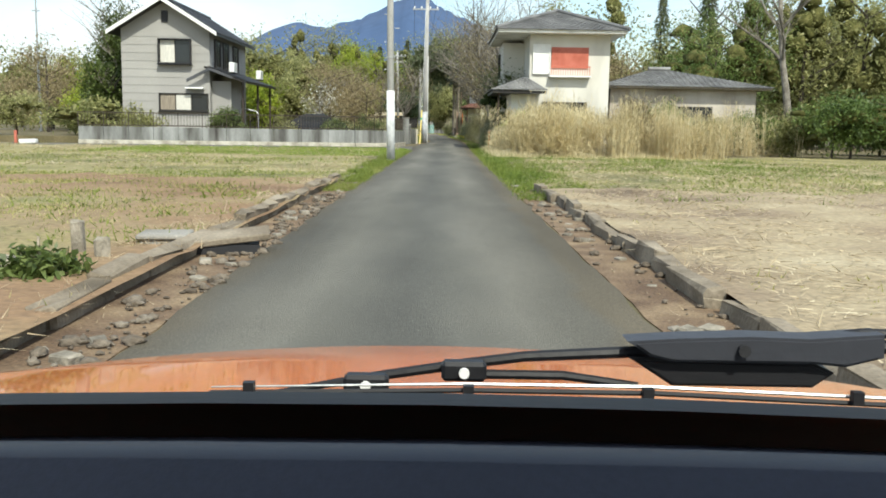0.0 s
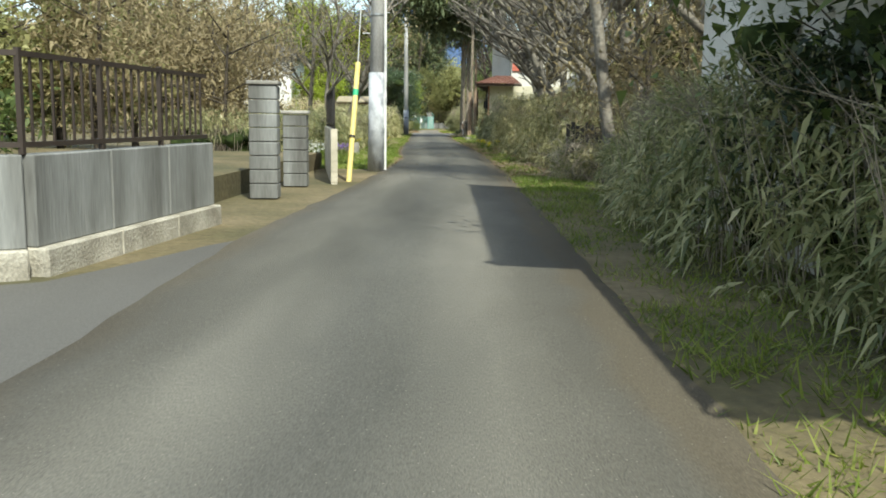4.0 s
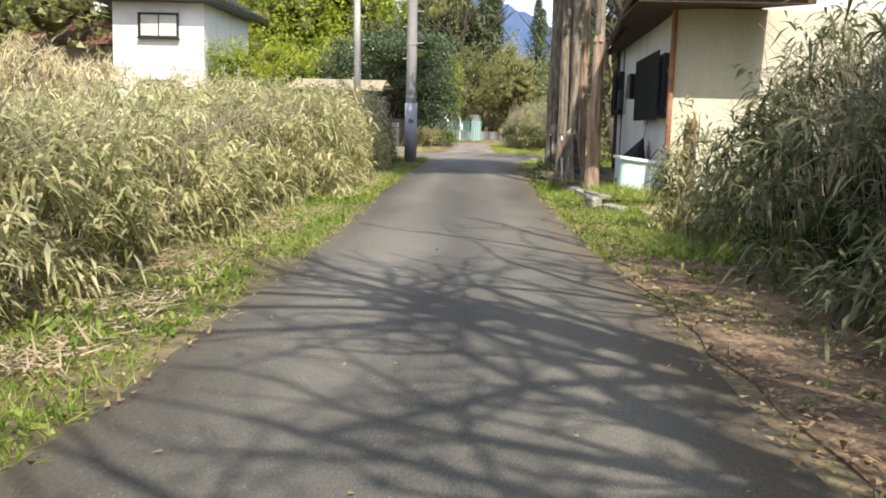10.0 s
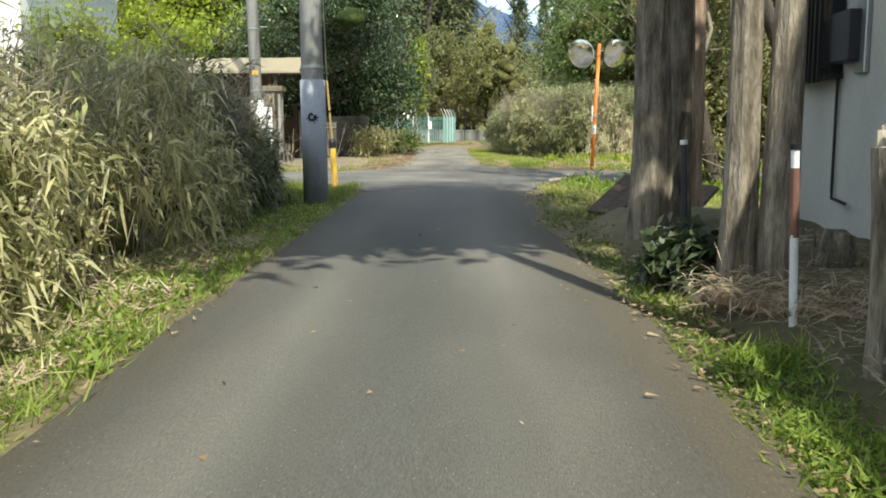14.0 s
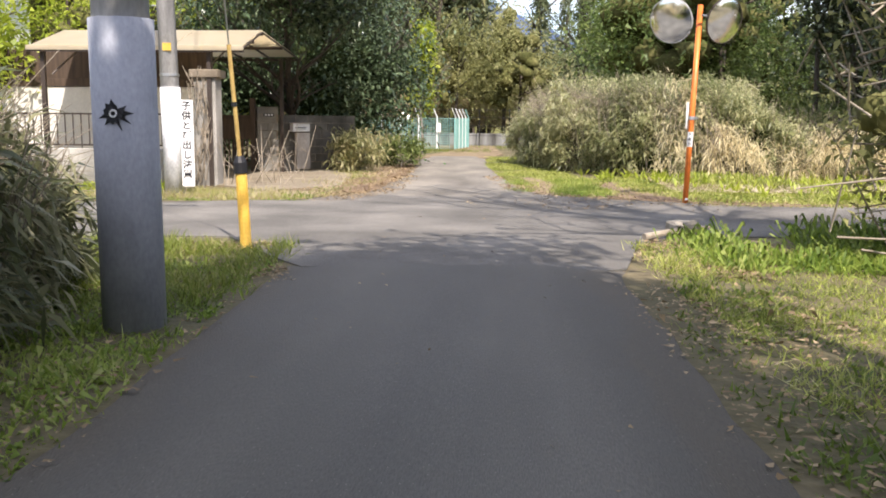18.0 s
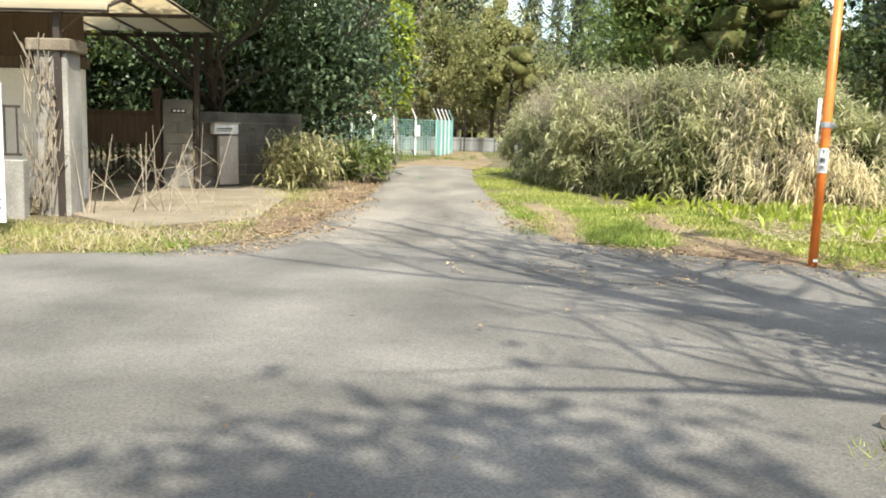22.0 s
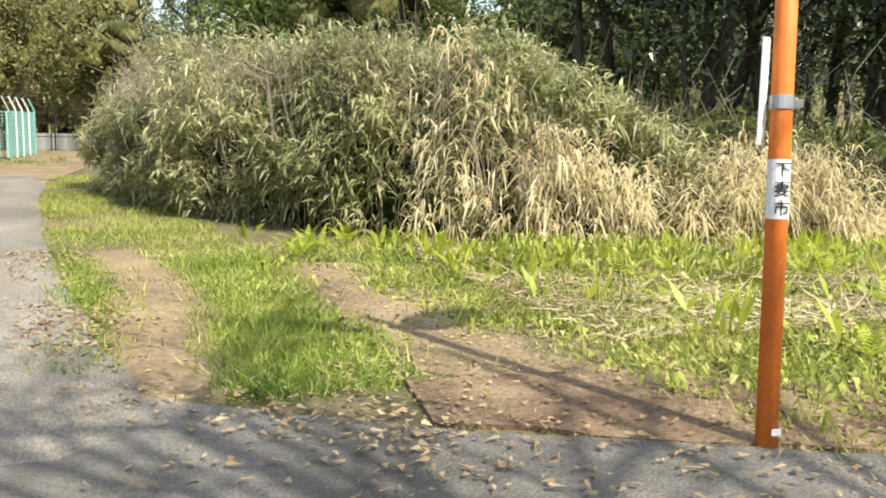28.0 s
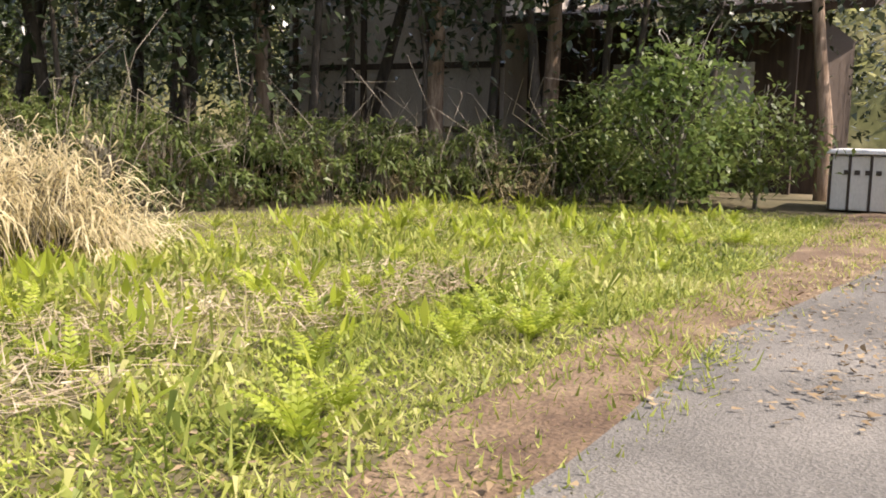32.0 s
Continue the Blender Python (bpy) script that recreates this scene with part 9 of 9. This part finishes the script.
part("post", tube([(0, 0, -0.1), (0.05, 0, 3.6)], 0.045, 12), M["steel"], sp)
part("bracket", tube([(0.03, 0, 2.2), (0.25, -0.1, 2.5)], 0.02, 8), M["steel"], sp)
hr = thing("pipe_rail", -11.6, 54.9, 0, 0, "bent steel pipe rail in the garden", "rail")
part("rail", tube([(-0.5, 0, 0), (-0.5, 0, 1.9), (-0.4, 0, 2.05), (0.4, 0, 1.85), (0.55, 0, 1.7), (0.55, 0, 0)], 0.03, 8), M["steel"], hr)
ms = thing("mast", -39.5, 90, 0, 0, "thin steel mast far beyond the field", "mast")
part("mast", tube([(0, 0, 0), (0, 0, 14)], [0.16, 0.06], 8), M["steel"], ms)
part("antenna", box(-0.4, 0.4, -0.02, 0.02, 11.5, 11.6), M["steel"], ms)

cr = thing("parked_car", -7.7, 54.2, 0.35, 10, "dark parked car behind the garden railing", "car")
b = bmesh.new()
prof = [(-2.0, 0.35), (-1.95, 0.75), (-1.2, 0.92), (-0.6, 1.38), (0.7, 1.42), (1.35, 0.98), (1.95, 0.85), (2.05, 0.4)]
L_ = [b.verts.new((x, -0.78, z)) for x, z in prof]
R_ = [b.verts.new((x, 0.78, z)) for x, z in prof]
b.faces.new(L_)
b.faces.new(R_[::-1])
for i in range(len(prof)):
    j = (i + 1) % len(prof)
    b.faces.new((L_[j], L_[i], R_[i], R_[j]))
bmesh.ops.bevel(b, geom=b.edges[:], offset=0.07, segments=2, affect="EDGES")
part("body", b, M["car_dark"], cr, smooth=False)
part("side_glass", box(-0.75, 0.95, -0.80, -0.785, 0.98, 1.30), M["window_dark"], cr)
for x in (-1.25, 1.25):
    for y in (-0.72, 0.72):
        w_ = new("wheel")
        w_.parent = cr
        w_.matrix_basis = pose(x, y, -0.02)
        part("tyre", tube([(0, -0.1, 0), (0, 0.1, 0)], 0.31, 18), M["black_rubber"], w_)
        part("rim", tube([(0, -0.105, 0), (0, 0.105, 0)], 0.19, 14), M["aluminium"], w_)
patch("garden_ground", [(-23, 46.2), (-9, 49.2), (-3.0, 51.2), (-2.7, 66), (-23, 66)], 0.33, M["soil"], "raised garden earth behind the wall", "garden")

# flowers
def flowers(name, x, y, rx, ry, n, h, petal, label, head=0.05, stem="weed", seed=1):
    g = np.random.default_rng(seed)
    t = thing(name, x, y, 0, 0, label, "flowers", kind="stuff")
    xy = np.column_stack([rx * g.normal(size=n), ry * g.normal(size=n)])
    top = np.column_stack([xy + 0.05 * g.normal(size=(n, 2)), h * (0.6 + 0.5 * g.random(n))])
    bars_mesh("stalks", np.column_stack([xy, np.full(n, -0.04), top, np.full(n, 0.005), np.full(n, 0.003)]), M[stem], t, 4)
    i = np.repeat(np.arange(n), 7)
    blades("petals", top[i] + 0.02 * g.normal(size=(len(i), 3)), ball_dirs(len(i), 0.6), head * (0.7 + 0.6 * g.random(len(i))), head * 0.7 * np.ones(len(i)), M[petal], t, 0.1, 0.5)
    i = np.repeat(np.arange(n), 6)
    b_ = np.column_stack([xy[i], top[i, 2] * g.random(len(i)) * 0.8])
    blades("foliage", b_, np.column_stack([g.normal(size=(len(i), 2)), 0.4 + 0.4 * g.random(len(i))]), 0.16 * (0.6 + 0.7 * g.random(len(i))), 0.035 * np.ones(len(i)), M[stem], t, 0.3)
    return t


flowers("rape_flowers", -2.0, 72.6, 0.3, 1.2, 16, 0.5, "flower_yellow", "yellow rape blossoms in the verge", seed=1)
flowers("rape_flowers", -2.3, 76.0, 0.25, 0.9, 12, 0.45, "flower_yellow", "sparse yellow rape blossoms in the verge", seed=2)
flowers("rape_flowers", 1.72, 81.6, 0.10, 0.22, 14, 0.30, "flower_yellow", "yellow flowering weed at the thicket's foot", seed=3)
flowers("rape_flowers", 1.75, 76.5, 0.14, 0.3, 12, 0.38, "flower_yellow", "yellow flowering weed at the thicket's foot", seed=4)
flowers("iris_flowers", -2.55, 69.6, 0.16, 0.4, 14, 0.42, "flower_purple", "purple blossoms among the grass", 0.06, seed=5)
flowers("daffodils", -3.1, 67.6, 0.25, 0.8, 60, 0.48, "flower_white", "clump of white daffodils by the pole", 0.05, seed=6)

# ferns on the bank
def frond_mesh(seed):
    """One arching fern frond along +x: a thin midrib with paired leaflets."""
    g = np.random.default_rng(seed)
    n = 11
    mid = [Vector((0.30 * u + 0.20 * u * u, 0, 0.42 * u - 0.14 * u * u * u)) for u in [k / n for k in range(n + 1)]]
    b = tube(mid, [0.006 - 0.004 * k / n for k in range(n + 1)], 4)
    for k in range(2, n + 1):
        u = k / n
        L, d = 0.115 * (1.08 - u) + 0.012, (mid[k] - mid[k - 1]).normalized()
        for s_ in (-1, 1):
            o = Vector((0, s_, 0.12)) * L + d * L * 0.5
            p0, p1 = mid[k], mid[k] + o + Vector((0, 0, -0.02))
            w_ = d * 0.018
            b.faces.new([b.verts.new(p) for p in (p0 - w_, p0 + o * 0.5 - w_, p1, p0 + o * 0.5 + w_, p0 + w_)])
    me = bpy.data.meshes.new("frond")
    b.to_mesh(me)
    b.free()
    me.materials.append(M["fern"])
    return me


fronds = [frond_mesh(s) for s in range(2)]
g3 = np.random.default_rng(3)
spots = np.concatenate([area(3.3, 15.2, 118.2, 123.6, 230, 91, -0.1, 0.8), np.column_stack([g3.uniform(1.6, 3.4, 9), g3.uniform(123.0, 124.2, 9)])])[-130:]
for x, y in spots:
    f_ = thing("fern", x, y, -0.03, g3.uniform(0, 360), "bright yellow-green fern on the grassy bank", "fern", "ferns")
    s = g3.uniform(0.35, 0.62)
    for k in range(5):
        piece("frond", fronds[k % 2], f_, pose(0, 0, 0, 0, g3.uniform(-28, 12), k * 72 + g3.uniform(-25, 25)) @ Matrix.Diagonal((s, s, s, 1)))

g13 = np.random.default_rng(413)
xy = np.concatenate([area(2.6, 15, 118.6, 123.6, 330, 411, -0.1, 0.9), area(2.5, 6.5, 121.4, 123.0, 110, 412, -0.3, 0.9)])
xy = xy[off_ruts(xy, g13)]
xy = np.repeat(xy, 3, 0) + 0.04 * g13.normal(size=(3 * len(xy), 2))
k = len(xy)
tagged(blades("broad_leaves", np.column_stack([xy, np.full(k, 0.0)]), np.column_stack([0.4 * g13.normal(size=(k, 2)), np.ones(k)]), g13.uniform(0.14, 0.36, k), g13.uniform(0.025, 0.06, k), M["fern"], None, 0.12, 0.45), "upright pointed yellow-green leaves among the weeds", "weeds", kind="stuff")

# dry canes at the gate and creeper on the pillar
dc = thing("dry_canes", -4.9, 121.0, 0, 0, "tall dry brown weed stalks before the gate", "stalks", kind="stuff")
k = 26
a = np.column_stack([g3.normal(-0.3, 0.45, k), g3.normal(0.6, 0.7, k), np.full(k, -0.03)])
b_ = a + np.column_stack([0.3 * g3.normal(size=(k, 2)), g3.uniform(0.4, 1.15, k)])
side_ = b_ - (b_ - a) * g3.uniform(0.2, 0.6, (k, 1))
bars_mesh("stalks", np.concatenate([np.column_stack([a, b_, np.full(k, 0.009), np.full(k, 0.004)]), np.column_stack([side_, side_ + np.column_stack([0.22 * g3.normal(size=(k, 2)), g3.uniform(0.1, 0.3, k)]), np.full(k, 0.005), np.full(k, 0.002)])]), M["twig"], dc, 5)
cv = thing("creeper", -5.85, 120.5, 0, 0, "dry leafless creeper clinging to the gate pillar", "creeper", kind="stuff")
k = 120
a = np.column_stack([g3.uniform(-0.3, 0.1, k), g3.uniform(-0.06, 0.02, k), g3.uniform(0, 1.8, k)])
bars_mesh("vines", np.column_stack([a, a + np.column_stack([0.06 * g3.normal(size=(k, 2)), g3.uniform(0.15, 0.45, k)]), np.full(k, 0.009), np.full(k, 0.006)]), M["twig"], cv, 4)
vn = thing("woodland_vines", 0, 0, 0, 0, "pale hanging vines and dead canes at the wood's edge", "vines", kind="stuff")
k = 80
xy = np.column_stack([g3.uniform(7.0, 16.5, k), np.zeros(k)])
xy[:, 1] = np.interp(xy[:, 0], [8.5, 11, 13.5, 16.5], [126.6, 125.0, 123.9, 120.8]) + g3.uniform(0, 1.6, k)
a = np.column_stack([xy, np.zeros(k)])
m_ = a + np.column_stack([0.3 * g3.normal(size=(k, 2)), g3.uniform(0.5, 1.1, k)])
e_ = m_ + np.column_stack([0.45 * g3.normal(size=(k, 2)), g3.uniform(-0.2, 1.0, k)])
z_ = e_ + np.column_stack([0.5 * g3.normal(size=(k, 2)), g3.uniform(-0.5, 0.9, k)])
bars_mesh("canes", np.concatenate([np.column_stack([a, m_, np.full(k, 0.008), np.full(k, 0.006)]), np.column_stack([m_, e_, np.full(k, 0.006), np.full(k, 0.005)]), np.column_stack([e_, z_, np.full(k, 0.006), np.full(k, 0.003)])]), M["wood_grey"], vn, 5)

# house in the wood and the tank by the road
hs = thing("house", 20.6, 119.0, 0, 0, "pale old house half hidden in the shady wood", "house", "houses")
# Wall colour is darkened for the wood's shade.
part("wall", box(0, 6, 6.4, 12.5, -0.1, 4.4), M["dingy_shade_wall"], hs)
part("veranda_wall", box(1.2, 6, 0.0, 6.4, -0.1, 3.4), M["wood_dark"], hs)
solid(hs, "eave", [(-0.3, -1.0, 3.55), (6, -1.0, 4.6), (6, 6.6, 4.6), (-0.3, 6.6, 3.55)], 0.16, M["wood_dark"])
for y in (0.3, 2.4, 4.4):
    part("post", box(0.1, 0.24, y, y + 0.14, 0, 3.4), M["wood_dark"], hs)
for y in (1.3, 3.5):
    part("screen", box(1.15, 1.19, y, y + 0.8, 1.3, 2.6), M["curtain"], hs)
for y in (6.5, 8.3, 10.1, 12.2):
    part("timber_post", box(-0.05, 0.0, y, y + 0.16, -0.1, 4.3), M["wood_dark"], hs)
for z in (1.05, 2.5):
    part("timber_rail", box(-0.045, 0.0, 6.4, 12.5, z, z + 0.14), M["wood_dark"], hs)
part("boarding", box(-0.03, 0.0, 8.4, 10.0, 0.0, 1.05), M["wood_dark"], hs)
tk = thing("water_tank", 17.9, 117.75, 0, 0, "pale boxed tank with dark straps at the road's edge", "tank")
for i in range(3):
    part("panel", box(-0.35 + i * 0.56, 0.19 + i * 0.56, -0.45, 0.45, 0.0, 0.84, 0.015), M["white_wall"], tk)
for i in range(4):
    part("strap", box(-0.38 + i * 0.56, -0.34 + i * 0.56, -0.47, -0.44, 0.0, 0.86, 0.006), M["brown_metal"], tk)
for y in (-0.15, 0.15, 0.42):
    part("strap", box(-0.37, -0.345, y - 0.02, y + 0.02, 0.0, 0.86, 0.005), M["brown_metal"], tk)
part("lid", box(-0.42, 1.4, -0.5, 0.5, 0.86, 0.93, 0.012), M["white_paint"], tk)
for k in range(4):
    part("mark", box(-0.366, -0.362, -0.3 + k * 0.15, -0.22 + k * 0.15, 0.55, 0.62), M["brown_metal"], tk)

# far mountain, its distance haze painted as blue
b = bmesh.new()
ridge_ = [(-900, 60), (-640, 110), (-460, 165), (-324, 217), (-255, 208), (-180, 228), (-110, 262), (-70, 282), (-40, 274), (0, 248), (60, 225), (150, 180), (330, 120), (600, 80), (900, 50)]
fine = []
for (x0, z0), (x1, z1) in zip(ridge_, ridge_[1:]):
    for k in range(8):
        t = k / 8
        fine.append((x0 + (x1 - x0) * t, z0 + (z1 - z0) * t + 6 * noise.noise((x0 * 0.05 + t * 3, 0.3, 0))))
prev = None
for x, z in fine:
    row = [b.verts.new((x * 1.25 * (1 + 0.0 * j), 2500 + 260 * j + 30 * noise.noise((x * 0.01, j, 2)), (-1 if j == -2 else z * 1.25 * (1 - 0.28 * abs(j)) if j > -2 else 0))) for j in (-2, -1, 0, 1, 2)]
    if prev:
        for p, q, r, s in zip(prev, prev[1:], row[1:], row):
            b.faces.new((p, q, r, s))
    prev = row
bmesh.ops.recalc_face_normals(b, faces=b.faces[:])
tagged(part("mountain_backdrop", b, M["mountain"], smooth=True), "distant mountain ridge with haze put into its blue colour", "mountain", kind="structure")

# vine-hung thicket at the corner right of the crossing
vt = thing("vine_thicket", 0, 0, 0, 0, "tangled roadside thicket hung with pale vines", "thicket", kind="stuff")
g5 = np.random.default_rng(55)
k = 11000
p = np.concatenate([crown_points(k // 2, (3.5, 112.1, 1.1), (1.0, 0.7, 1.1), 60, 0.3, 56), crown_points(k // 2, (3.4, 112.1, 3.1), (1.3, 0.8, 1.1), 50, 0.3, 57), crown_points(8000, (5.4, 112.2, 1.6), (1.4, 0.8, 1.6), 60, 0.3, 58)])
# Dark lumps added to paint the shade within the thicket.
q = crown_points(40, (4.6, 112.3, 1.4), (1.8, 0.4, 1.2), 40, 0.1, 59)
cores("inside", np.column_stack([q, np.full((40, 3), 0.3)]), M["inner_shade_olive"], vt, 60)
p[:, 2] = np.maximum(p[:, 2], 0.1)
blades("leaves", p, ball_dirs(len(p), 0.2), g5.uniform(0.07, 0.16, len(p)), g5.uniform(0.03, 0.07, len(p)), M["leaf_olive"], vt, 0.3)
a = np.column_stack([g5.uniform(2.3, 4.6, 150), g5.uniform(111.4, 112.6, 150), g5.uniform(0, 2.6, 150)])
b_ = a + np.column_stack([0.5 * g5.normal(size=(150, 2)), g5.uniform(-0.3, 1.2, 150)])
bars_mesh("stems", np.column_stack([a, b_, np.full(150, 0.012), np.full(150, 0.006)]), M["twig"], vt, 5)
hv = thing("hanging_vine", 0, 0, 0, 0, "thick pale vine hanging in a loop", "vine")
part("vine", tube([(3.15, 111.2, 4.2), (3.22, 111.15, 3.2), (3.36, 111.1, 2.6), (3.28, 111.1, 2.25), (3.1, 111.1, 2.0), (2.8, 111.2, 1.92)], 0.035, 8), M["twig"], hv, smooth=True)

# broken stones in the ditches
g12 = np.random.default_rng(212)
rb = thing("ditch_rubble", 0, 0, 0, 0, "grey-brown broken stones lying in the ditch", "rubble", kind="stuff")
n1, n2 = 420, 110
sz = 0.008 + 0.042 * g12.random(n1 + n2) ** 3
cores("stones", np.column_stack([np.concatenate([g12.uniform(-2.02, -1.60, n1), g12.uniform(1.34, 1.80, n2)]), g12.uniform(2.5, 15.6, n1 + n2), -0.02 + 0.25 * sz, sz * g12.uniform(0.8, 1.6, n1 + n2), sz * g12.uniform(0.8, 1.6, n1 + n2), sz * 0.7]), M["ditch_stone"], rb, 213, -1.0, 2)
